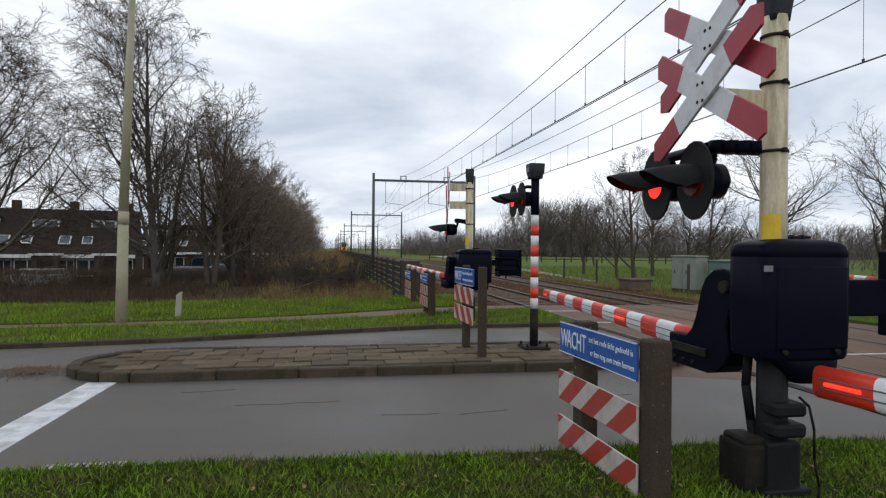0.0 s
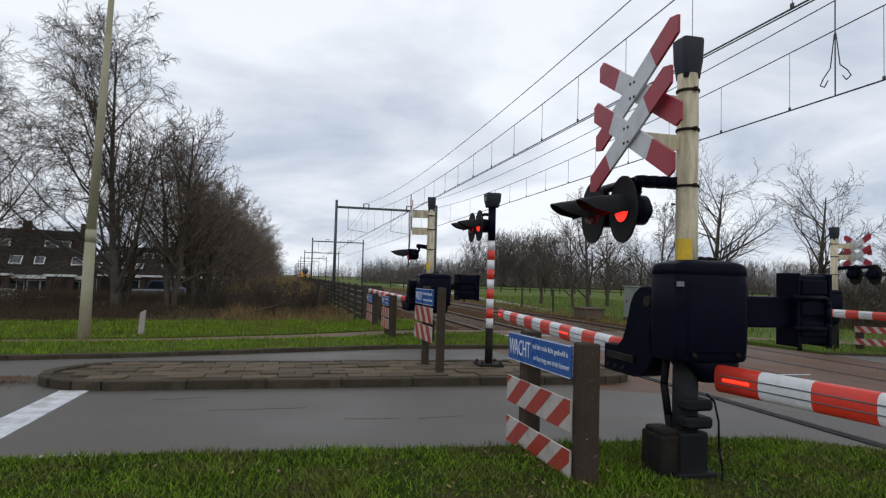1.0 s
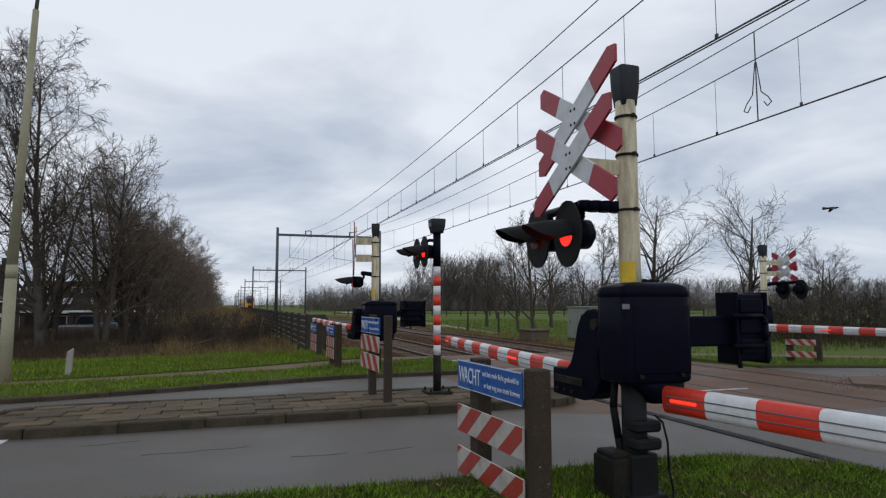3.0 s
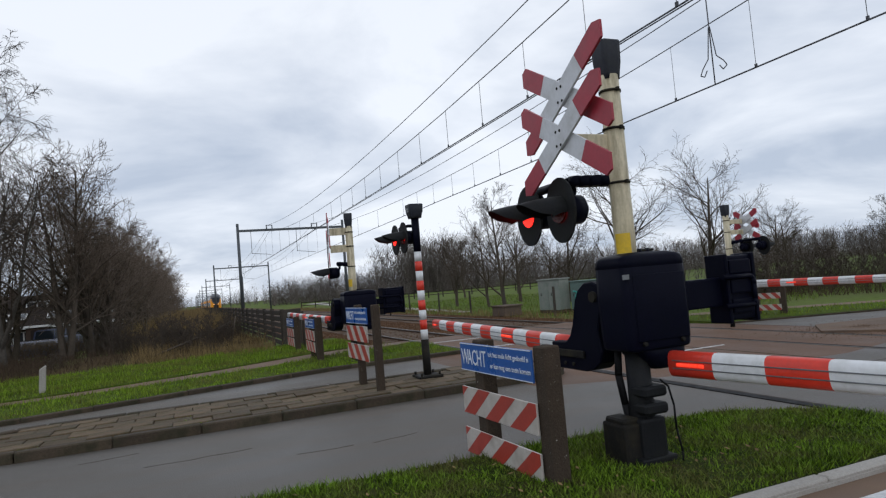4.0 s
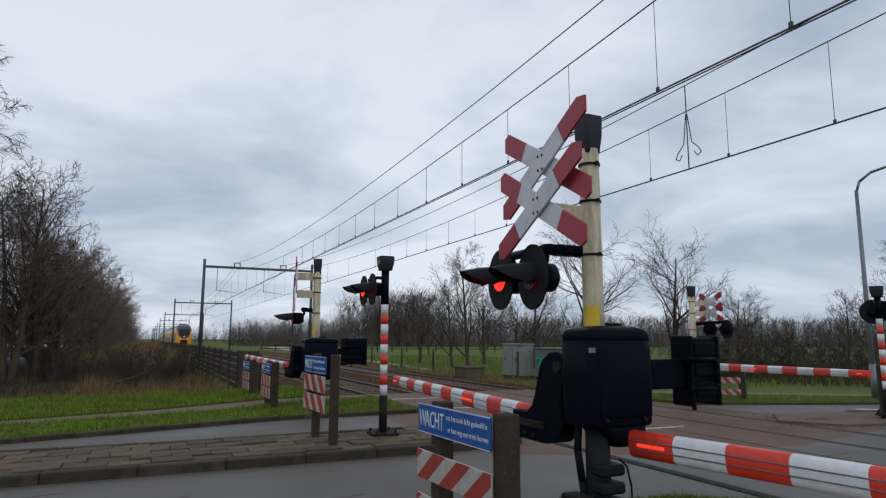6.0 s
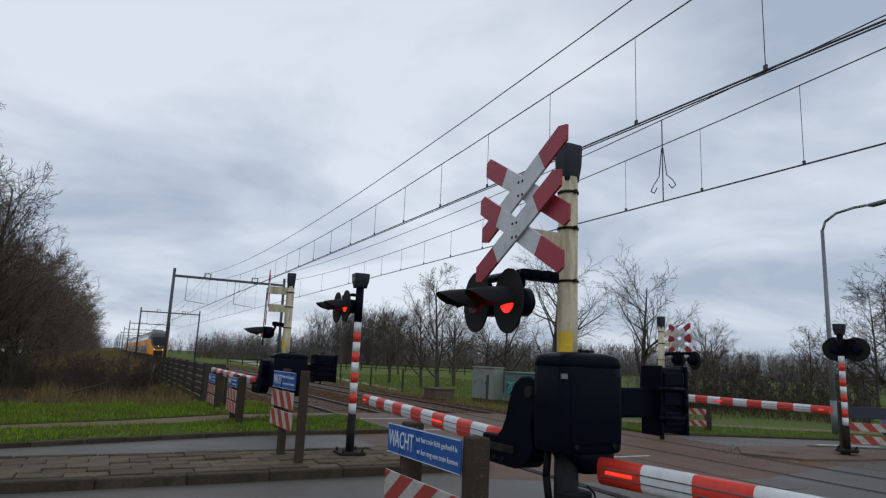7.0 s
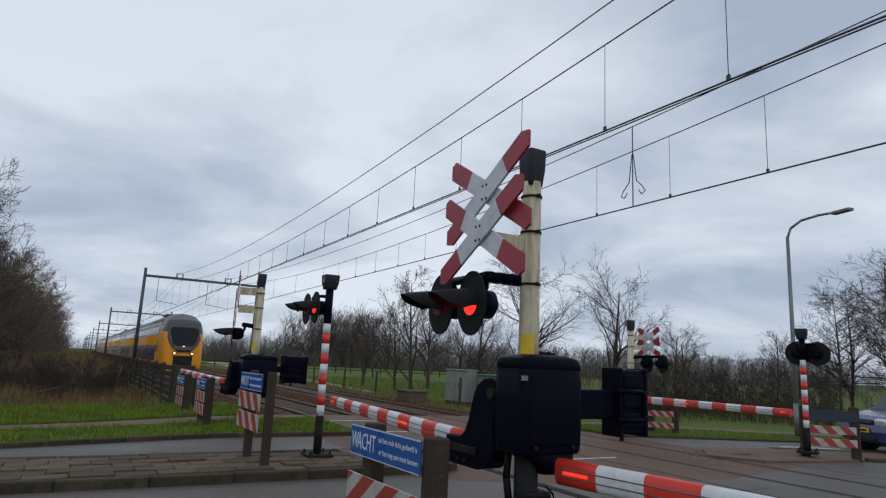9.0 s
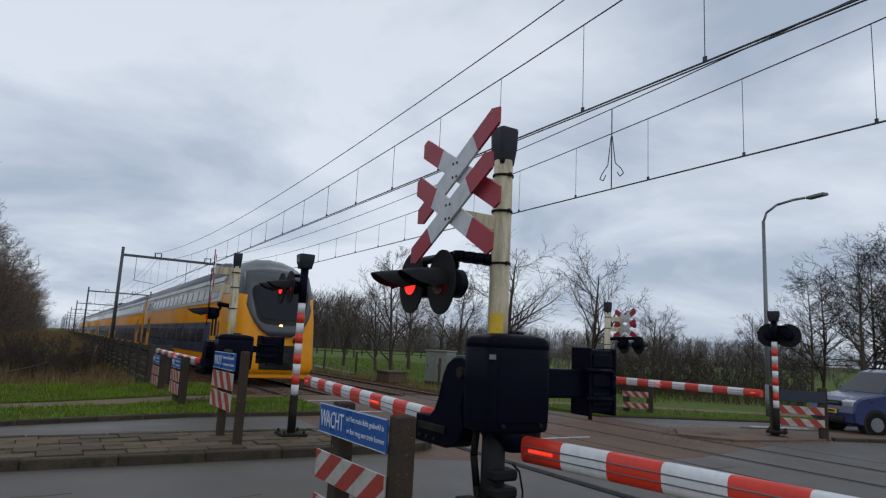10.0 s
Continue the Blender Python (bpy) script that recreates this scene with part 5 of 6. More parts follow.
TALL = dict(h=7.6, r=0.13, limbs=16, subs=8, twigs=6, fine=6, lift=0.8, start=0.14)
birch = tree("birch_tree", 3, pose(-12.5, 22.0, -0.3), "tall bare birch with drooping twigs", BIRCH, h=11.3, r=0.17, limbs=30, subs=11, twigs=9, fine=6, lift=0.7, droop=0.22, start=0.1, spread=0.95)
oak = tree("bare_tree", 5, pose(-10.9, 23.5, -0.1), "bare broad tree with dense brown twigs", BARK, OAKTWIG, h=8.3, r=0.14, limbs=20, subs=8, twigs=6, fine=4, lift=0.7, start=0.14, spread=1.0, stems=2)
slim = tree("bare_tree", 8, pose(10.0, 27.0, 0), "slender bare tree in the field", BARK, **TALL)
wide = tree("bare_tree", 11, pose(21.4, 23.1, 0), "bare tree with an open round crown", BARK, h=7.4, r=0.19, limbs=18, subs=8, twigs=5, fine=4, lift=0.95, start=0.2, spread=1.3, dome=True)
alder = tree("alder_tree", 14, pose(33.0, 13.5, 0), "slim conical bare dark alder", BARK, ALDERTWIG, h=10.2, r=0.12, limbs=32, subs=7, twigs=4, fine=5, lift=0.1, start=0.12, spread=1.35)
thick = tree("bare_tree", 17, pose(-10.2, 46.0, 0), "dense bare trackside tree", BARK, OAKTWIG, h=7.2, r=0.13, limbs=18, subs=8, twigs=5, fine=6, lift=0.6, start=0.05, spread=1.15, stems=2)
shrub = tree("shrub", 19, pose(-7.0, 20.5, 0), "low bare brown shrub on the bank", BARK, h=1.7, r=0.02, limbs=5, subs=4, twigs=4, fine=5, lift=0.5, start=0.1, spread=1.1, stems=6)
SPOTS = []
for k in range(24):
    f = k / 23
    SPOTS.append((shrub, -10.3 + 6 * ((k * 0.618) % 1.0), 18.4 + 10 * ((k * 0.37) % 1.0), 0.45 + 0.5 * ((k * 0.21) % 1.0)))
# left: birches beside the houses, thicket along the railway
for x, y, s, src in ((-18.3, 21.5, 0.9, birch), (-13.1, 26.0, 0.85, oak), (-10.0, 25.2, 0.86, oak), (-8.9, 39.5, 0.6, oak), (-9.5, 26.5, 0.72, oak), (-10.6, 28.5, 0.8, oak),
                     (-10.0, 31, 0.75, oak), (-11.0, 34, 0.8, oak), (-9.6, 36, 0.65, oak), (-11.0, 39, 0.85, oak), (-9.6, 42, 0.65, oak), (-9.8, 51, 0.85, thick),
                     (-11, 54, 1.1, thick), (-9.8, 59, 0.85, thick), (-10.5, 64, 1.1, thick), (-9.8, 70, 0.9, thick), (-10.5, 77, 1.1, thick), (-9.8, 84, 0.95, thick), (-10.5, 92, 1.15, thick),
                     (-9.8, 101, 1, thick), (-10, 112, 1.15, thick), (-9.8, 124, 1, thick), (-10, 138, 1.2, thick)):
    SPOTS.append((src, x, y, s))
# right of the tracks: field trees, then the row by the road
for x, y, s, src in ((12.2, 33.6, 0.85, slim), (14.6, 29.5, 0.6, wide), (16.0, 29.5, 0.9, slim), (17.6, 26.6, 1.12, wide), (16.5, 37.0, 0.75, wide),
                     (12.6, 40.0, 0.7, wide), (24, 64, 1.0, slim), (29, 60, 0.95, wide),
                     (36, 30, 0.7, wide), (42, 36, 0.85, wide), (48, 30, 0.9, slim),
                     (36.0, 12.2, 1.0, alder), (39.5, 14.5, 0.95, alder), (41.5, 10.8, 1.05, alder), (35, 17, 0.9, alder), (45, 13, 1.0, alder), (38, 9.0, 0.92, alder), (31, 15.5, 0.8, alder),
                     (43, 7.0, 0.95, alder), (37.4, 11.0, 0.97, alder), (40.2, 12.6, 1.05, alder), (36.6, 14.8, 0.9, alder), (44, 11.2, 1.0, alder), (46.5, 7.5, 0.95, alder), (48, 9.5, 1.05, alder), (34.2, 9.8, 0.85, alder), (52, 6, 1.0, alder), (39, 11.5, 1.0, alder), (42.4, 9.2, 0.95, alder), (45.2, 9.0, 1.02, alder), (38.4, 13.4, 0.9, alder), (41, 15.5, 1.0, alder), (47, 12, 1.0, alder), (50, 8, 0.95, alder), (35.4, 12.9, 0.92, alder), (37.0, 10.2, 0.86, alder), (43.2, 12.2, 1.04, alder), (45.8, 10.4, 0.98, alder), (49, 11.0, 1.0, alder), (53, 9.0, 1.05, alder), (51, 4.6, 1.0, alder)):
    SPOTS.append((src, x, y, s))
for k in range(20):          # brown thicket across the tracks, behind the second road
    a, d = radians(29 + 16 * ((k * 0.618) % 1.0)), 31 + 13 * ((k * 0.37) % 1.0)
    SPOTS.append((shrub, -6.2 + d * math.cos(a), -4.5 + d * math.sin(a), 0.9 + 0.6 * ((k * 0.21) % 1.0)))
rt = random.Random(4)
for src, x, y, s in SPOTS:
    copy_thing(src, pose(x, y, 0, 0, 0, rt.uniform(0, 360))).scale = (s, s, s * rt.uniform(0.93, 1.07))


# Colour paled to carry the haze of distance; nearer scrub shares it.
HAZETWIG = mat("haze_paled_twigs", (0.128, 0.108, 0.094), 0.95, vary=0.35, scale=0.05, fine=0.8, bump=0)


def far_wood(name, label, spots, seed):
    """A distant wood: many thin stems with fine twig fans, one object."""
    rnd = random.Random(seed)
    V, F = [], []
    for x, y, h in spots:
        n = 44
        lx, ly, sw = rnd.uniform(-0.1, 0.1) * h, rnd.uniform(-0.1, 0.1) * h, 0.015 + 0.004 * h
        V += [Vector((x - sw, y, -0.3)), Vector((x + sw, y, -0.3)), Vector((x + lx, y + ly, h * 0.6))]
        F.append((len(V) - 3, len(V) - 2, len(V) - 1))
        for k in range(n):
            f = rnd.random() ** 1.35
            z = h * (0.78 * f - 0.03)
            a = rnd.uniform(0, 2 * math.pi)
            L = h * rnd.uniform(0.18, 0.46) * (1.3 - 0.7 * f)
            el = rnd.uniform(0.15, 1.15)
            dx, dy, dz = L * math.cos(el) * math.cos(a), L * math.cos(el) * math.sin(a), L * math.sin(el)
            w = 0.010 + h * 0.0034
            b = len(V)
            V += [Vector((x - w * math.sin(a), y + w * math.cos(a), z)), Vector((x + w * math.sin(a), y - w * math.cos(a), z)), Vector((x + dx, y + dy, z + dz))]
            F.append((b, b + 1, b + 2))
            for _ in range(3):
                g = rnd.uniform(0.3, 0.9)
                px, py, pz = x + dx * g, y + dy * g, z + dz * g
                a2, l2 = rnd.uniform(0, 2 * math.pi), L * rnd.uniform(0.2, 0.45)
                b = len(V)
                V += [Vector((px, py, pz)), Vector((px + w * 0.9, py, pz - w * 0.9)), Vector((px + l2 * math.cos(a2) * 0.6, py + l2 * math.sin(a2) * 0.6, pz + l2 * 0.75))]
                F.append((b, b + 1, b + 2))
    ob = raw(name, V, F, HAZETWIG)
    return tagged(ob, label, "woodland", kind="stuff")


rw = random.Random(21)
spots = []
for k in range(1150):          # belt behind the field
    f = rw.random()
    x = 14 + 190 * f
    y = 175 - 70 * f + rw.uniform(-14, 14)
    spots.append((x, y, rw.uniform(5.5, 8.5) + 2.5 * min(1, f / 0.4) + (8 if 0.16 < f < 0.27 else 0)))
for k in range(150):          # low scrub nearer, right of the field trees
    x = rw.uniform(36, 100)
    spots.append((x, 58 - 0.35 * x + rw.uniform(-4, 10), rw.uniform(1.6, 3.4)))
for k in range(420):          # scrub in front of the belt
    f = rw.random()
    spots.append((12 + 190 * f, 158 - 72 * f + rw.uniform(-9, 9), rw.uniform(2.5, 5.0)))
for k in range(140):          # beyond the railway on the horizon
    spots.append((rw.uniform(-70, 40), rw.uniform(420, 640), rw.uniform(6, 11)))
for k in range(170):          # closing the field far off
    spots.append((rw.uniform(11, 120), rw.uniform(230, 420), rw.uniform(6, 10)))
for k in range(150):          # far along the left embankment
    spots.append((-13 + rw.uniform(-12, 4), rw.uniform(60, 330), rw.uniform(4.5, 7)))
for k in range(70):          # hedge behind the second road
    spots.append((rw.uniform(26, 95), rw.uniform(10, 28), rw.uniform(0.8, 2.2)))
far_wood("distant_wood", "distant belt of bare brown trees", spots, 5)


def blades(name, label, count, area, h0, h1, w, material, seed, z=0.0, lean=0.4, keep=None, cat="grass"):
    rnd = np.random.RandomState(seed)
    x = rnd.uniform(area[0], area[1], count)
    y = rnd.uniform(area[2], area[3], count)
    if keep is not None:
        ok = np.array([keep(a, b) for a, b in zip(x, y)])
        x, y = x[ok], y[ok]
    n = len(x)
    clump = np.array([noise.noise((a * 1.3, b * 1.3, seed)) for a, b in zip(x, y)])
    hh = rnd.uniform(h0, h1, n) * np.clip(1.0 + 1.0 * clump, 0.3, 1.7)
    a = rnd.uniform(0, 2 * math.pi, n)
    la, ll = rnd.uniform(0, 2 * math.pi, n), rnd.uniform(0, lean, n) * hh
    V = np.zeros((n, 3, 3))
    V[:, 0] = np.stack([x - w * np.cos(a), y - w * np.sin(a), np.full(n, z)], 1)
    V[:, 1] = np.stack([x + w * np.cos(a), y + w * np.sin(a), np.full(n, z)], 1)
    V[:, 2] = np.stack([x + ll * np.cos(la), y + ll * np.sin(la), z + hh], 1)
    me = bpy.data.meshes.new(name)
    me.from_pydata(V.reshape(-1, 3).tolist(), [], np.arange(n * 3).reshape(-1, 3).tolist())
    me.materials.append(material)
    return tagged(new(name, me), label, cat, kind="stuff")


blades("grass", "short tufty green grass of the near verge", 70000, (-9.5, -0.27, -1.1, 1.36), 0.02, 0.062, 0.0065, BLADE, 2, 0.04, 1.5, lambda a, b: b < lerp_line(VERGE, a) + 0.02)
blades("grass", "coarse bright tufts in the near verge", 9000, (-9.5, -0.27, -1.1, 1.3), 0.045, 0.085, 0.006, BLADE, 22, 0.04, 1.2, lambda a, b: noise.noise((a * 2.6, b * 2.6, 7)) > 0.22 and b < lerp_line(VERGE, a) - 0.05)
blades("grass", "longer grass along the road edge", 14000, (-9.5, -0.4, 0.0, 1.12), 0.03, 0.075, 0.004, BLADE, 3, 0.04, 1.0, lambda a, b: -0.2 < b - lerp_line(VERGE, a) < 0.01)
blades("grass", "bright grass of the far verge", 54000, (-17, -0.4, 6.6, 12.9), 0.04, 0.10, 0.008, LUSHBLADE, 4, 0.06, 0.8, lambda a, b: lerp_line(FAR_EDGE, a) + 0.13 < b < lerp_line(PATH_LO, a))
blades("grass", "bright grass behind the far path", 60000, (-18, -1.7, 9.8, 17.6), 0.05, 0.13, 0.009, LUSHBLADE, 5, 0.05, 0.8, lambda a, b: b > lerp_line(PATH_HI, a) and b < 16.6 + 0.22 * min(a + 6, 3) + 0.5 * noise.noise((a, b, 5)))
blades("grass", "grass of the verge across the tracks", 22000, (6.7, 22, 1, 13), 0.04, 0.11, 0.009, LUSHBLADE, 6, 0.04, 0.8, lambda a, b: lerp_line(FAR_EDGE, a) + 0.13 < b < lerp_line(PATH_LO, a))
blades("dry_grass", "pale dry stalks on the bank", 5200, (-8.2, -3.8, 15.8, 24), 0.1, 0.5, 0.008, STRAW, 7, 0.03, 0.8, lambda a, b: noise.noise((a * 0.5, b * 0.5, 3)) > -0.1, "dry grass")
blades("brush", "dense brown brush below the trees", 38000, (-30, -3.9, 15.2, 42), 0.10, 0.42, 0.010, TWIG, 8, 0.0, 0.9, lambda a, b: b > 15.4 + max(0, a + 9) * 0.9, "bushes")
blades("hedge", "dark brown hedge in front of the houses", 26000, (-34, -10.5, 15.0, 24.0), 0.12, 0.42, 0.010, TWIG, 15, -0.02, 0.8, None, "bushes")
blades("brush", "brown brush along the railway fence", 20000, (-10, -4.1, 30, 150), 0.3, 1.2, 0.018, STRAW, 9, 0.0, 0.8, None, "bushes")
blades("brush", "brown brush below the thicket across the tracks", 9000, (16, 36, 10, 26), 0.25, 0.9, 0.012, TWIG, 16, -0.1, 0.9, lambda a, b: 0.50 < math.atan2(b + 4.5, a + 6.2) < 0.80 and 29 < math.hypot(a + 6.2, b + 4.5) < 45, "bushes")
blades("grass", "taller ragged tufts along the far path and kerb", 9000, (-17, -0.5, 6.6, 14.0), 0.10, 0.24, 0.008, LUSHBLADE, 41, 0.05, 0.9, lambda a, b: (0 < b - lerp_line(PATH_HI, a) < 0.5 or -0.35 < b - lerp_line(PATH_LO, a) < 0 or 0.13 < b - lerp_line(FAR_EDGE, a) < 0.4) and noise.noise((a * 1.7, b * 1.7, 4)) > 0.0)
blades("field_tufts", "rough grass and weeds beside the tracks", 24000, (7.4, 26, 12.5, 60), 0.05, 0.22, 0.012, BLADE, 10, -0.12, 0.8, lambda a, b: b > 14.4 - 0.4 * max(0, a - 7), "grass")
blades("dead_weeds", "brown weeds along the ballast", 6000, (6.6, 9.0, 15, 90), 0.08, 0.35, 0.012, STRAW, 12, -0.1, 0.9, None, "dry grass")
blades("moss", "moss and small weeds in the island joints", 9000, (-9.0, -0.9, 4.55, 6.15), 0.006, 0.02, 0.006, BLADE, 33, 0.095, 1.5, lambda a, b: (abs((b - 4.635) / 0.325 - round((b - 4.635) / 0.325)) < 0.07 or abs(b - 4.56) < 0.03) and noise.noise((a * 1.1, b * 2, 9)) > -0.05, "moss")
V, F = [], []
rl = random.Random(31)
for k in range(160):
    x, y, a, s = rl.uniform(-9, -1.3), rl.uniform(-0.95, 0.8), rl.uniform(0, 6.28), rl.uniform(0.012, 0.03)
    b = len(V)
    c, d = math.cos(a) * s, math.sin(a) * s
    V += [(x - c, y - d, 0.07), (x + d * 0.6, y - c * 0.6, 0.078), (x + c, y + d, 0.085), (x - d * 0.6, y + c * 0.6, 0.075)]
    F.append((b, b + 1, b + 2, b + 3))
tagged(raw("fallen_leaves", V, F, STRAW), "scattered tan dead leaves on the grass", "leaves", kind="stuff")

# ---------------------------------------------------------------- things by the left verge
lp = thing("street_lamp", pose(-10.4, 10.75, 0), "tall pale green-stained concrete street lamp", "street lamp", "street lamps")
bm = B()
cyl(bm, (0, 0, -0.2), (0.03, 0, 2.4), 0.13, 0.108, 14)
cyl(bm, (0.03, 0, 2.4), (0.2, 0, 8.0), 0.104, 0.062, 14)
part("column", bm, LAMPC, lp, "tapering concrete column with green algae")
part("service_ring", cyl(B(), (0.03, 0, 2.16), (0.034, 0, 2.44), 0.116, 0.112, 14), LAMPC, lp)
bm = tube(B(), [(0.2, 0, 7.95), (0.3, -0.15, 8.9), (0.42, -0.6, 9.25), (0.42, -1.3, 9.4)], 0.04, 8)
part("lamp_arm", bm, GALV, lp)
part("lamp_head", box(B(), (0.42, -1.7, 9.42), (0.25, 0.8, 0.12), None, 0.04, 2), GALV, lp)

bm = B()
box(bm, (0, 0, 0.27), (0.13, 0.13, 0.62), None, 0.02)
for v in bm.verts:
    if v.co.z > 0.5:
        v.co.z += v.co.x * 0.7
bo = part("marker_post", bm, EDGE)
bo.matrix_basis = pose(-9.4, 11.5, 0.03, 0, 3, 10)
tagged(bo, "short pale concrete marker post in the grass", "post")

rlamp = thing("street_lamp", pose(12.75, 7.0, 0), "slender grey steel street lamp with curved arm", "street lamp", "street lamps")
part("column", cyl(B(), (0, 0, -0.1), (0, 0, 6.15), 0.075, 0.05, 12), GALV, rlamp)
part("door_sleeve", cyl(B(), (0, 0, 0.0), (0, 0, 1.0), 0.09, 0.088, 12), GALV, rlamp)
part("lamp_arm", tube(B(), [(0, 0, 6.1), (0.02, -0.1, 6.4), (0.1, -0.4, 6.62), (0.25, -0.85, 6.73), (0.36, -1.15, 6.76)], 0.04, 8), GALV, rlamp)
part("lamp_head", box(B(), (0.46, -1.45, 6.78), (0.24, 0.65, 0.1), Matrix.Rotation(radians(-16), 3, "Z"), 0.04, 2), GALV, rlamp)

# slatted fence along the railway
def fence():
    th = thing("railway_fence", pose(-3.55, 17.0, 0), "dark slatted timber fence beside the railway", "fence")
    post_me = slat_me = None
    for k in range(36):
        y = 2.5 * k
        sl = -0.012 * y * 0.6
        if post_me is None:
            p = part("post", box(B(), (0, 0, 0.62), (0.12, 0.12, 1.34), None, 0.01), TIMBER, th)
            post_me = p.data
        else:
            p = new("post", post_me)
            p.parent = th
        p.location = (sl, y, 0)
        if k < 35:
            for j in range(6):
                if slat_me is None:
                    s = part("slat", box(B(), (0.0, 1.25, 0), (0.035, 2.46, 0.15), None, 0.006), TIMBER, th)
                    slat_me = s.data
                else:
                    s = new("slat", slat_me)
                    s.parent = th
                s.location = (sl - 0.03, y, 0.16 + 0.2 * j)
    bm = box(B(), (0.28, -0.2, 0.62), (0.62, 0.08, 1.3), None, 0.01)
    part("end_panel", bm, TIMBER, th, "dark end panel of the fence")
    bm = box(B(), (0.45, -1.4, 0.6), (0.07, 0.07, 1.2), None, 0.01)
    part("end_post", bm, TIMBER, th)
    return th


fence()
bm = B()
tube(bm, [(0, 0, 0.1), (1.2, 0.6, 0.45), (2.6, 1.0, 0.95)], 0.035, 6)
cyl(bm, (2.5, 0.9, 0.0), (2.75, 1.05, 1.15), 0.035, 0.03, 6)
fb = part("fallen_branch", bm, BARK)
fb.matrix_basis = pose(-7.6, 18.6, 0.0)
tagged(fb, "fallen bare branch leaning on the bank", "branch")

# ---------------------------------------------------------------- things across the tracks
CABG = mat("cabinet_grey_green", (0.20, 0.23, 0.20), 0.6, vary=0.15, scale=2, fine=20, bump=0.05, dirt=(0.30, 0.29, 0.26), dirt_amount=0.6, dirt_scale=3)
CABT = mat("cabinet_teal", (0.11, 0.17, 0.15), 0.6, vary=0.2, scale=2, fine=20, bump=0.05, dirt=(0.09, 0.12, 0.12), dirt_amount=0.6, dirt_scale=2)
GRAF = mat("graffiti_paint", (0.05, 0.36, 0.31), 0.6, vary=0.2, bump=0)


def cabinet(m, sx, sy, sz, material, label, scrawl=False):
    th = thing("relay_cabinet", m, label, "cabinet", "trackside cabinets")
    part("body", box(B(), (0, 0, sz / 2), (sx, sy, sz), None, 0.02), material, th)
    part("lid", box(B(), (0, 0, sz + 0.03), (sx + 0.1, sy + 0.1, 0.06), None, 0.015), material, th)
    part("plinth", box(B(), (0, 0, 0.0), (sx + 0.04, sy + 0.04, 0.16), None, 0.01), KERB, th)
    n = max(1, round(sy / 0.8))
    for k in range(n):
        y = -sy / 2 + sy * (k + 0.5) / n
        d = part("door", box(B(), (-sx / 2 - 0.012, y, sz / 2), (0.024, sy / n - 0.05, sz - 0.14), None, 0.006), material, th)
        part("handle", box(B(), (-sx / 2 - 0.035, y + 0.2 * sy / n, sz * 0.55), (0.025, 0.03, 0.14), None, 0.006), DARKSTEEL, d)
    if scrawl:
        rnd = random.Random(3)
        bm = B()
        for k in range(5):
            y0 = -sy / 2 + 0.2 + k * (sy - 0.3) / 5
            pts = [(-sx / 2 - 0.03, y0 + 0.16 * math.cos(t * 1.3 + k) + 0.03 * t, sz * 0.5 + 0.26 * math.sin(t * 1.1 + k * 2)) for t in range(7)]
            tube(bm, pts, 0.04, 5)
        part("graffiti", bm, GRAF, th, "dark sprayed scrawl")
    return th


cabinet(pose(9.35, 20.8, -0.02, 0, 0, 8), 0.6, 1.5, 1.45, CABG, "grey-green metal relay cabinet beside the track")
cabinet(pose(10.0, 18.6, -0.02, 0, 0, 8), 0.6, 2.3, 1.28, CABT, "low teal cabinet covered with sprayed scrawl", True)
lb = thing("cable_trough", pose(7.55, 22.2, -0.1), "low grey concrete cable chamber beside the track", "concrete box")
part("chamber", box(B(), (0, 0, 0.24), (0.9, 1.3, 0.44), None, 0.02), SLEEPER, lb)
part("cover", box(B(), (0, 0, 0.49), (1.0, 1.4, 0.07), None, 0.012), SLEEPER, lb)
for y in (19.0, 23.8, 28.0, 33.0, 39.0, 46.0):
    pst = part("fence_post", box(B(), (0, 0, 0.6), (0.09, 0.09, 1.4), None, 0.01), TIMBER)
    pst.matrix_basis = pose(8.2 + 0.012 * (y - 19), y, -0.14, 0, random.uniform(-2, 2), 0)
    tagged(pst, "weathered dark fence post beside the track", "fence post", "trackside fence posts")
ff = thing("field_fence", pose(0, 0, -0.14), "low wooden fence across the field", "fence")
for k in range(26):
    x = 9 + 1.9 * k
    part("post", box(B(), (x, 95 - 0.5 * x, 0.5), (0.14, 0.14, 1.1)), TIMBER, ff)
    if k < 25:
        for z in (0.45, 0.9):
            part("fence_rail", cyl(B(), (x, 95 - 0.5 * x, z), (x + 1.9, 95 - 0.5 * (x + 1.9), z), 0.05, 0.05, 6), TIMBER, ff)
slab("pale_field_path", [(8.6, 30), (9.3, 30), (22, 140), (18, 140)], -0.2, -0.1, EDGE, "pale path along the field", "path")


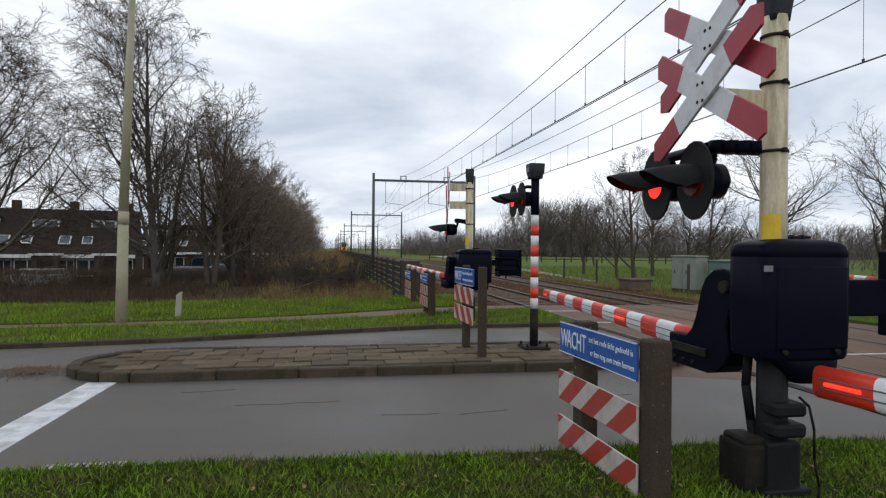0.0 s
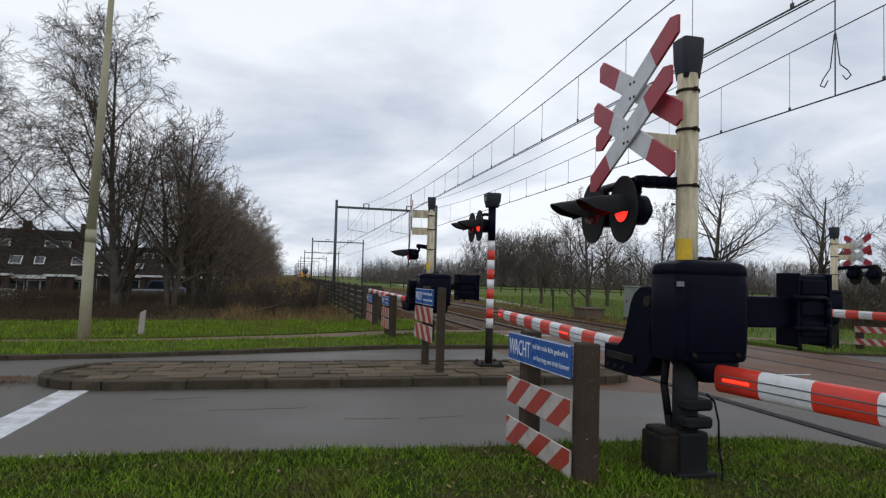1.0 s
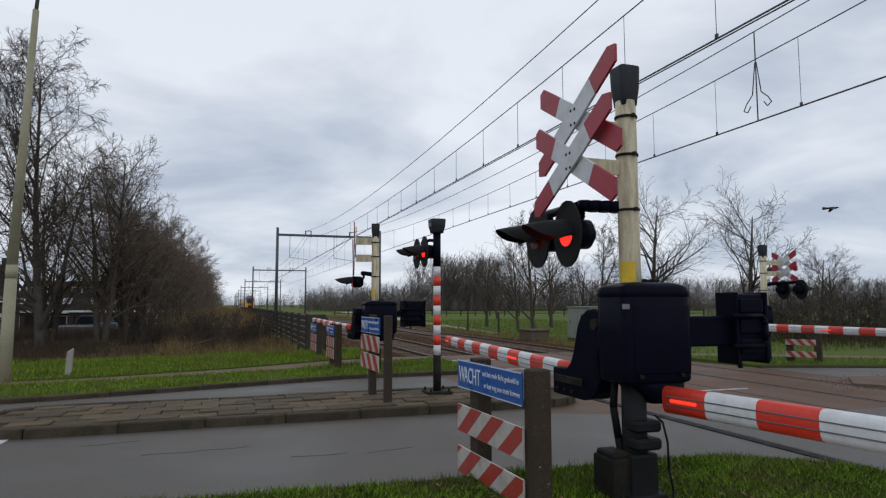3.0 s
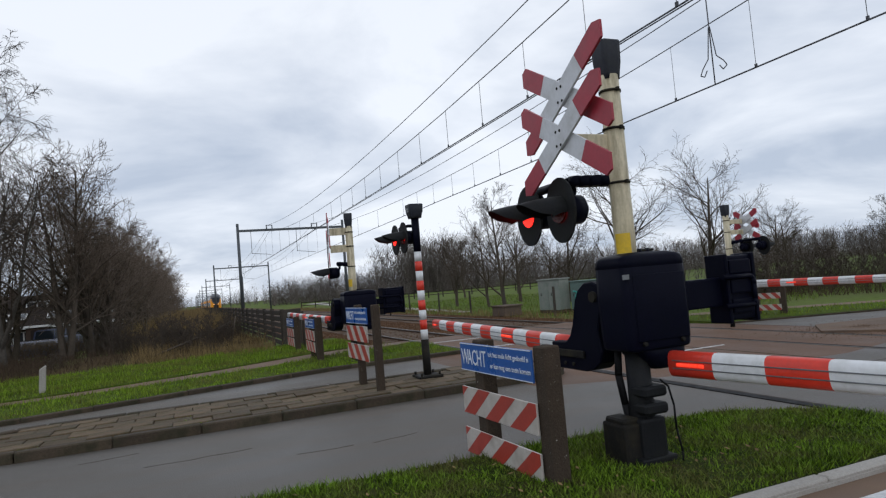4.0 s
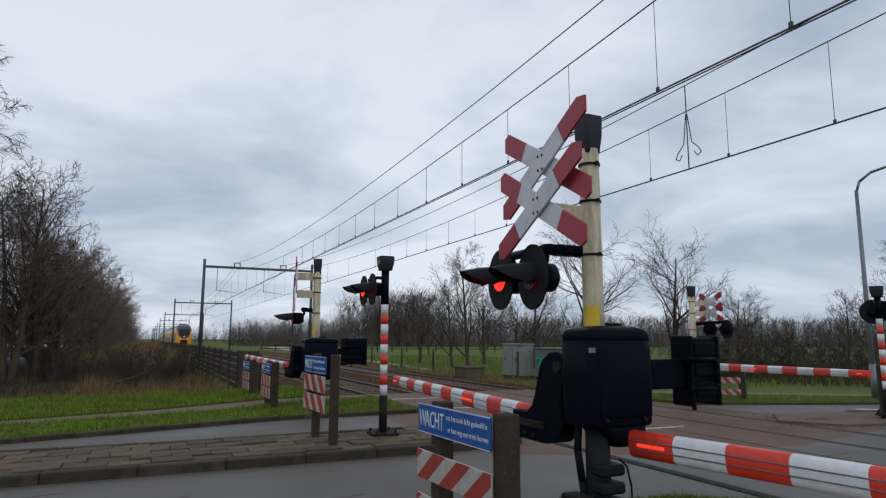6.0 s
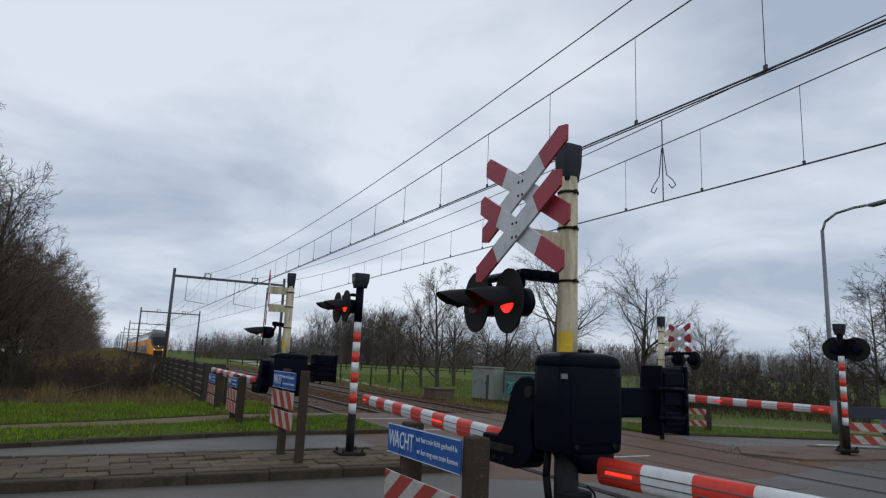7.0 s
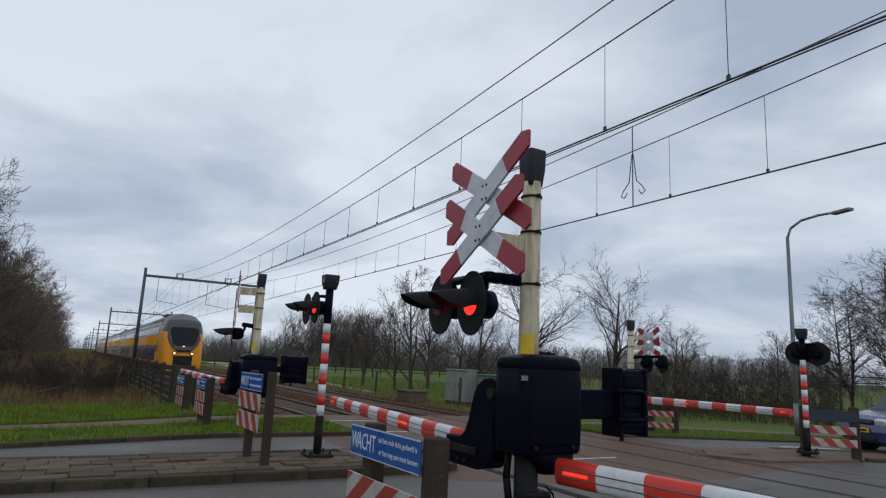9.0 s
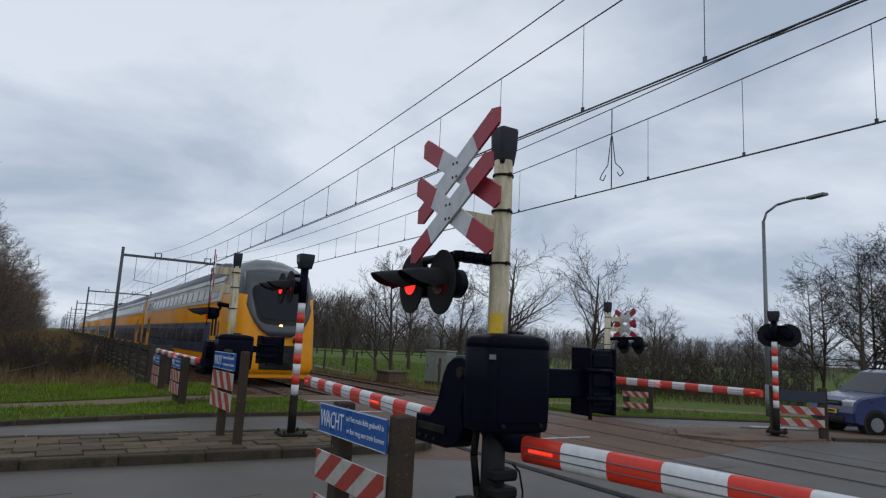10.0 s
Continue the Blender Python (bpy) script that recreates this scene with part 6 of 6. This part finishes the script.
# ---------------------------------------------------------------- cars
def car(m, paint, label, L=3.55, W=1.62, H=1.62, plate=True, glass_m=None):
    """A small high-roofed car, front towards -x, origin on the ground under the front bumper."""
    th = thing("car", m, label, "car", "cars")
    prof = [(0.02, 0.30), (0.0, 0.52), (0.05, 0.78), (0.22, 0.90), (0.85, 1.02), (1.05, 1.06), (L - 0.1, 1.02), (L, 0.8), (L, 0.32), (L - 0.1, 0.26), (0.12, 0.24)]
    bm = B()
    lay = []
    for y, s in ((-W / 2, 0.03), (-W / 2 + 0.05, 0.0), (W / 2 - 0.05, 0.0), (W / 2, 0.03)):
        lay.append([bm.verts.new((x + (s if x < L / 2 else -s), y, z - (s if z > 0.7 else -s))) for x, z in prof])
    n = len(prof)
    for a, b in zip(lay, lay[1:]):
        for i in range(n):
            bm.faces.new((a[i], a[(i + 1) % n], b[(i + 1) % n], b[i]))
    bm.faces.new(lay[0][::-1])
    bm.faces.new(lay[-1])
    bmesh.ops.recalc_face_normals(bm, faces=bm.faces)
    body = part("body", bm, paint, th)
    cab = [(0.80, 1.0), (1.42, H - 0.06), (1.7, H), (L - 0.5, H - 0.02), (L - 0.22, H - 0.14), (L - 0.06, 1.0)]
    bm = B()
    lay = [[bm.verts.new((x, sg * (W / 2 - 0.03 - 0.16 * (z - 1.0) / (H - 1.0)), z)) for x, z in cab] for sg in (-1, 1)]
    n = len(cab)
    for i in range(n):
        bm.faces.new((lay[0][i], lay[0][(i + 1) % n], lay[1][(i + 1) % n], lay[1][i]))
    bm.faces.new(lay[0][::-1])
    bm.faces.new(lay[1])
    bmesh.ops.recalc_face_normals(bm, faces=bm.faces)
    roof = part("cabin", bm, paint, th)
    g = CARGLASS
    yw = W / 2 - 0.06
    bm = B()
    q = [(0.845, -yw, 1.04), (0.845, yw, 1.04), (1.395, yw - 0.14, H - 0.09), (1.395, -yw + 0.14, H - 0.09)]
    vs = [bm.verts.new((x - 0.012, y, z + 0.004)) for x, y, z in q]
    vb = [bm.verts.new((x + 0.01, y, z - 0.004)) for x, y, z in q]
    bm.faces.new(vs)
    bm.faces.new(vb[::-1])
    for i in range(4):
        bm.faces.new((vs[i], vb[i], vb[(i + 1) % 4], vs[(i + 1) % 4]))
    bmesh.ops.recalc_face_normals(bm, faces=bm.faces)
    part("windscreen", bm, g, roof, "dark reflecting windscreen")
    for sg in (-1, 1):
        for x0, x1, x2, x3 in ((1.0, 1.78, 1.78, 1.46), (1.86, 2.62, 2.62, 1.86), (2.70, L - 0.2, L - 0.36, 2.70)):
            bm = B()
            out = lambda z: sg * (W / 2 - 0.018 - 0.16 * (z - 1.0) / (H - 1.0))
            pts = [(x0, 1.08), (x1, 1.08), (x2, H - 0.13), (x3, H - 0.13)]
            vs = [bm.verts.new((x, out(z), z)) for x, z in pts]
            vb = [bm.verts.new((x, out(z) - sg * 0.03, z)) for x, z in pts]
            bm.faces.new(vs)
            bm.faces.new(vb[::-1])
            for i in range(4):
                bm.faces.new((vs[i], vb[i], vb[(i + 1) % 4], vs[(i + 1) % 4]))
            bmesh.ops.recalc_face_normals(bm, faces=bm.faces)
            part("side_window", bm, g, roof)
        part("headlight", box(B(), (0.1, sg * (W / 2 - 0.24), 0.74), (0.16, 0.36, 0.2), Matrix.Rotation(radians(-18), 3, "Y"), 0.04, 2), CARLAMP, body, "clear headlight")
        part("mirror", box(B(), (1.12, sg * (W / 2 + 0.1), 1.1), (0.1, 0.18, 0.13), None, 0.03, 2), paint, th)
        for xw in (0.6, L - 0.58):
            wh = B()
            cyl(wh, (xw, sg * (W / 2 - 0.2), 0.28), (xw, sg * (W / 2 + 0.01), 0.28), 0.285, 0.285, 24)
            w_ob = part("tyre", wh, RUBBER, th)
            part("rim", cyl(B(), (xw, sg * (W / 2 - 0.02), 0.28), (xw, sg * (W / 2 + 0.022), 0.28), 0.18, 0.17, 16), GALV, w_ob, "silver wheel rim")
            arch = cyl(B(), (xw, sg * (W / 2 - 0.25), 0.3), (xw, sg * (W / 2 + 0.004), 0.3), 0.345, 0.345, 24)
            part("wheel_arch", arch, TUNDER, th)
        for xd in (1.82, 2.66):
            part("door_seam", box(B(), (xd, sg * (W / 2 + 0.001), 0.68), (0.012, 0.004, 0.7)), TUNDER, body)
        part("door_handle", box(B(), (1.7, sg * (W / 2 + 0.012), 0.93), (0.16, 0.025, 0.03), None, 0.006), paint, body)
    part("grille", box(B(), (0.035, 0, 0.74), (0.06, 0.72, 0.13), None, 0.02), TUNDER, body, "dark front grille")
    part("grille_bar", box(B(), (0.0, 0, 0.75), (0.02, 0.6, 0.025)), GALV, body)
    part("air_intake", box(B(), (0.0, 0, 0.36), (0.06, 0.9, 0.12), None, 0.02), TUNDER, body)
    if plate:
        pl = part("number_plate", box(B(), (-0.018, 0, 0.54), (0.015, 0.5, 0.11), None, 0.004), PLATE, body, "yellow number plate with dark bars")
        part("plate_bars", box(B(), (-0.0265, 0, 0.54), (0.003, 0.36, 0.05)), TUNDER, pl)
    bm = B()
    for sg in (-1, 1):
        tube(bm, [(1.6, sg * 0.58, H + 0.03), (L - 0.6, sg * 0.58, H + 0.03)], 0.018, 6)
    part("roof_rails", bm, DARKSTEEL, roof)
    return th


CARGLASS = glass("car_glass", (0.012, 0.016, 0.02), 0.08)
CARGLASS.node_tree.nodes["Principled BSDF"].inputs["Specular IOR Level"].default_value = 0.35
CARLAMP = mat("car_headlight", (0.55, 0.57, 0.6), 0.15, vary=0.1, bump=0, coat=0.5)
PLATE = mat("yellow_plate", (0.8, 0.5, 0.02), 0.5, vary=0.05, bump=0)
CBLUE = mat("car_blue", (0.012, 0.022, 0.115), 0.3, vary=0.08, scale=1, fine=10, bump=0, coat=0.6)
CNAVY = mat("car_navy", (0.02, 0.03, 0.07), 0.3, vary=0.08, scale=1, fine=10, bump=0, coat=0.6)
CSILVER = mat("car_silver", (0.36, 0.38, 0.40), 0.3, metal=0.3, vary=0.08, scale=1, fine=10, bump=0, coat=0.6)
car(pose(11.12, 4.36, 0, 0, 0, -25.5), CBLUE, "small dark blue high-roofed car waiting at the crossing")
car(pose(-19.6, 50.5, -1.35, 0, 0, -4), CNAVY, "dark blue parked estate car by the houses", 4.3, 1.7, 1.45, False)
car(pose(-11.9, 52.5, -1.35, 0, 0, 186), CNAVY, "blue parked car in front of the houses", 4.2, 1.7, 1.6, False)
car(pose(-14.2, 57.0, -1.35, 0, 0, 170), CNAVY, "dark parked van in front of the houses", 4.4, 1.8, 2.1, False)
car(pose(-28.2, 43.6, -1.35, 0, 0, 0), CSILVER, "silver parked car by the bushes", 4.3, 1.7, 1.45, False)
slab("parking_lane", [(-60, 40), (-19.2, 40), (-9.5, 49), (-9.5, 60), (-60, 60)], -1.6, -1.35, ASPHALT, "grey parking lane in front of the houses", "road")

# ---------------------------------------------------------------- houses
ROOF = mat("roof_tiles", (0.028, 0.022, 0.019), 0.95, spec=0.1, vary=0.25, scale=1.5, fine=14, bump=0.4)
BRICKM = mat("dark_brick", (0.06, 0.042, 0.033), 0.95, spec=0.1, vary=0.25, scale=2, fine=24, bump=0.3)
FRAMEW = mat("white_frame", (0.62, 0.62, 0.60), 0.6, vary=0.08, bump=0)
HGLASS = glass("house_glass", (0.03, 0.035, 0.04), 0.05)


def house(m, W, eaves, ridge, depth, label, seed=0):
    th = thing("house", m, label, "house", "terraced houses")
    part("wall", box(B(), (0, depth / 2, eaves / 2), (W - 0.02, depth, eaves)), BRICKM, th, "dark brick wall")
    bm = B()
    a = [(-W / 2, -0.5, eaves - 0.15), (W / 2, -0.5, eaves - 0.15), (W / 2, depth / 2, ridge), (-W / 2, depth / 2, ridge), (-W / 2, depth + 0.4, eaves - 0.1), (W / 2, depth + 0.4, eaves - 0.1)]
    v = [bm.verts.new(p) for p in a]
    for f in ((0, 1, 2, 3), (3, 2, 5, 4), (0, 3, 4), (1, 5, 2), (0, 4, 5, 1)):
        bm.faces.new([v[i] for i in f])
    bmesh.ops.recalc_face_normals(bm, faces=bm.faces)
    rf = part("roof", bm, ROOF, th, "dark brown tiled roof")
    part("fascia", box(B(), (0, -0.53, eaves - 0.12), (W - 0.04, 0.06, 0.26)), FRAMEW, th, "white fascia board")
    part("chimney", box(B(), (W * 0.3, depth / 2, ridge + 0.2), (0.6, 0.6, 0.9), None, 0.02), BRICKM, rf)
    slope = (ridge - eaves) / (depth / 2 + 0.5)
    dz = eaves + (ridge - eaves) * 0.62
    yd = (dz - eaves) / slope - 0.5
    dm = part("dormer", box(B(), (-W * 0.12, yd + 0.75, dz + 0.05), (1.8, 1.6, 0.95), None, 0.02), FRAMEW, rf, "white flat-roofed dormer")
    part("dormer_roof", box(B(), (-W * 0.12, yd + 0.7, dz + 0.58), (2.0, 1.9, 0.1)), ROOF, dm)
    for k in (-1, 1):
        part("pane", box(B(), (-W * 0.12 + 0.42 * k, yd - 0.06, dz + 0.06), (0.7, 0.03, 0.62)), HGLASS, dm)
    z2 = eaves + (ridge - eaves) * 0.3
    y2 = (z2 - eaves) / slope - 0.5
    rot = Matrix.Rotation(math.atan(slope), 3, "X")
    sk = part("roof_window", box(B(), (W * 0.26, y2 - 0.02, z2 + 0.02), (0.8, 1.0, 0.1), rot, 0.01), FRAMEW, rf)
    part("pane", box(B(), (W * 0.26, y2 - 0.05, z2 + 0.06), (0.64, 0.84, 0.06), rot), HGLASS, sk)
    sk = part("roof_window", box(B(), (-W * 0.36, y2 - 0.02, z2 + 0.02), (0.7, 0.9, 0.1), rot, 0.01), FRAMEW, rf)
    part("pane", box(B(), (-W * 0.36, y2 - 0.05, z2 + 0.06), (0.54, 0.74, 0.06), rot), HGLASS, sk)
    porch = part("porch", box(B(), (W * 0.04, -0.75, 1.15), (1.7, 1.5, 2.3), None, 0.02), BRICKM, th, "low brick porch")
    part("porch_roof", box(B(), (W * 0.04, -0.8, 2.37), (2.0, 1.8, 0.16), None, 0.01), FRAMEW, porch, "white flat porch roof")
    part("door", box(B(), (W * 0.04, -1.51, 1.05), (0.95, 0.06, 2.05), None, 0.01), ROOF, porch, "dark front door")
    for x, w in ((-W * 0.30, 1.7), (W * 0.33, 0.95)):
        wd = part("window", box(B(), (x, -0.03, 1.35), (w, 0.08, 1.3)), FRAMEW, th, "white framed window")
        for k in (-1, 1):
            part("pane", box(B(), (x + k * w * 0.245, -0.075, 1.35), (w * 0.43, 0.03, 1.14)), HGLASS, wd)
    return th


for k in range(4):
    house(pose(-22.8 - 3.9 * k, 48.0 - 0.83 * k, -1.35, 0, 0, 12), 4.0, 2.35, 5.95, 8.5, "brown terraced house with dark roof and white dormer")
for k in range(4):
    house(pose(-11.5 - 3.8 * k, 62.0, -1.35), 3.8, 2.45, 5.3, 8.0, "brown terraced house with low tiled roof")


# ---------------------------------------------------------------- a passing bird
bird = thing("bird", pose(0, 0, 9), "dark bird in flight above the crossing", "bird")
BIRDM = mat("dark_feathers", (0.03, 0.03, 0.032), 0.8, vary=0.3, scale=20, fine=80, bump=0)
bm = B()
bmesh.ops.create_uvsphere(bm, u_segments=12, v_segments=8, radius=1.0, matrix=Matrix.Diagonal((0.15, 0.045, 0.045, 1)))
cyl(bm, (-0.12, 0, 0), (-0.3, 0, 0.0), 0.03, 0.055, 6)
cyl(bm, (0.12, 0, 0.015), (0.2, 0, 0.01), 0.035, 0.008, 6)
part("bird_body", bm, BIRDM, bird)
wings = []
for sg in (-1, 1):
    bm = B()
    outline = [(0.07, 0.0), (0.06, 0.16), (0.0, 0.34), (-0.06, 0.36), (-0.07, 0.18), (-0.08, 0.0)]
    hi = [bm.verts.new((x, sg * y, 0.006)) for x, y in outline]
    lo = [bm.verts.new((x, sg * y, -0.004)) for x, y in outline]
    bm.faces.new(hi)
    bm.faces.new(lo[::-1])
    for i in range(6):
        bm.faces.new((hi[i], lo[i], lo[(i + 1) % 6], hi[(i + 1) % 6]))
    bmesh.ops.recalc_face_normals(bm, faces=bm.faces)
    wings.append((sg, part("wing", bm, BIRDM, bird)))

# ---------------------------------------------------------------- road edge details
gully = thing("road_gully", pose(-7.75, 1.2, 0.0), "pale slatted concrete gully at the road edge", "drain")
part("gully_frame", box(B(), (0, 0, -0.02), (0.62, 0.2, 0.05), None, 0.005), JOINT, gully)
for k in range(14):
    part("gully_slat", box(B(), (-0.28 + 0.043 * k, 0, 0.006), (0.028, 0.17, 0.02), None, 0.004), EDGE, gully)
rnd = random.Random(77)
V, F = [], []
for k in range(900):
    a, r = rnd.uniform(0, 6.28), abs(rnd.gauss(0, 0.22))
    x, y = -9.8 + r * math.cos(a) * 1.6, 5.15 + r * math.sin(a)
    z, s = 0.05 * math.exp(-r * r * 9), rnd.uniform(0.006, 0.02)
    i = len(V)
    V += [(x - s, y, z), (x + s, y - s, z), (x, y + s, z), (x, y, z + s * 1.4)]
    F += [(i, i + 1, i + 3), (i + 1, i + 2, i + 3), (i + 2, i, i + 3)]
tagged(raw("gravel_spill", V, F, WORN), "brown grit and leaves spilled at the island tip", "gravel", kind="stuff")
V, F = [], []
for k in range(9000):          # loose ballast stones nearest the crossing
    y = 14.4 + 16 * rnd.random() ** 1.5
    x, s = rnd.uniform(-2.2, 7.2), rnd.uniform(0.025, 0.055)
    z = -0.1
    i = len(V)
    q = [rnd.uniform(0.6, 1.3) * s for _ in range(6)]
    V += [(x - q[0], y, z), (x, y - q[1], z), (x + q[2], y, z), (x, y + q[3], z), (x + q[4] * 0.3, y, z + q[5])]
    F += [(i, i + 1, i + 4), (i + 1, i + 2, i + 4), (i + 2, i + 3, i + 4), (i + 3, i, i + 4)]
tagged(raw("ballast_stones", V, F, BALLAST), "loose brown ballast stones between the rails", "ballast", kind="stuff")


# ---------------------------------------------------------------- island paving, piece by piece
tile_me = None
rp = random.Random(9)
for row in range(5):
    y = 4.64 + 0.325 * row
    x = -9.15 + (row % 2) * 0.25
    while x < -0.9:
        inset = 0.0
        yy = y + 0.16
        half = abs(yy - 5.335) / 0.915
        if x > -9.3 + 0.95 * (1 - math.sqrt(max(0.0, 1 - half * half))) + 0.14 and x + 0.5 < -0.5 - 0.7 * (1 - math.sqrt(max(0.0, 1 - half * half))) - 0.1:
            if tile_me is None:
                tl = part("paver", box(B(), (0.245, 0.155, 0), (0.492, 0.317, 0.06), None, 0.008), PAVER, isle)
                tile_me = tl.data
            else:
                tl = new("paver", tile_me)
                tl.parent = isle
            tl.matrix_basis = pose(x, y, 0.085 + rp.uniform(-0.014, 0.012), rp.uniform(-1.8, 1.8), rp.uniform(-1.3, 1.3), rp.uniform(-1.4, 1.4))
        x += 0.5


# ---------------------------------------------------------------- what moves
def lens_of(head):
    return [c for c in head.children if c.name.startswith("lens")][0]


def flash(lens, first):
    """Blinking, imitated by motion: the lens insert turns its lit face to the front and away again, twice a second or
    so.
    """
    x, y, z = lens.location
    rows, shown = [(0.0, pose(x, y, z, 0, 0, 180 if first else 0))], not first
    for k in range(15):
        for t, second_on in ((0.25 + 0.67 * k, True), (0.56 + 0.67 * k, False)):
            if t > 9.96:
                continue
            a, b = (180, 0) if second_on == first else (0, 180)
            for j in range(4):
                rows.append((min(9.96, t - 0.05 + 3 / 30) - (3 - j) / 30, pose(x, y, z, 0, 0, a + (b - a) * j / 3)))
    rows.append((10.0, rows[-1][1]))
    walk(lens, rows)


def motions():
    walk(train, [(t, pose(TRACKS[0], 17.7 + 29.0 * (10.0 - t), 0.0)) for t in (0.0, 2.5, 5.0, 7.5, 10.0)])
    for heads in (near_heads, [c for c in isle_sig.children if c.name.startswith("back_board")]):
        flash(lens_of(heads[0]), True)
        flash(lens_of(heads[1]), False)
    # the bird crosses from above the field towards the second road
    fly = [(0.0, 4.75, 18.0, 4.2), (0.5, 6.35, 16.95, 4.39), (1.0, 7.98, 15.9, 4.59), (1.5, 9.48, 14.74, 4.82), (2.0, 10.77, 13.64, 4.72), (4.0, 16.5, 9.0, 5.2), (10.0, 34.0, -6.0, 7.0)]
    walk(bird, [(t, pose(x, y, z, 0, 0, -38)) for t, x, y, z in fly])
    for sg, wing in wings:
        walk(wing, [(0.1 * k, pose(0, 0, 0.02, sg * (32 if k % 2 else -18), 0, 0)) for k in range(101)])


motions()
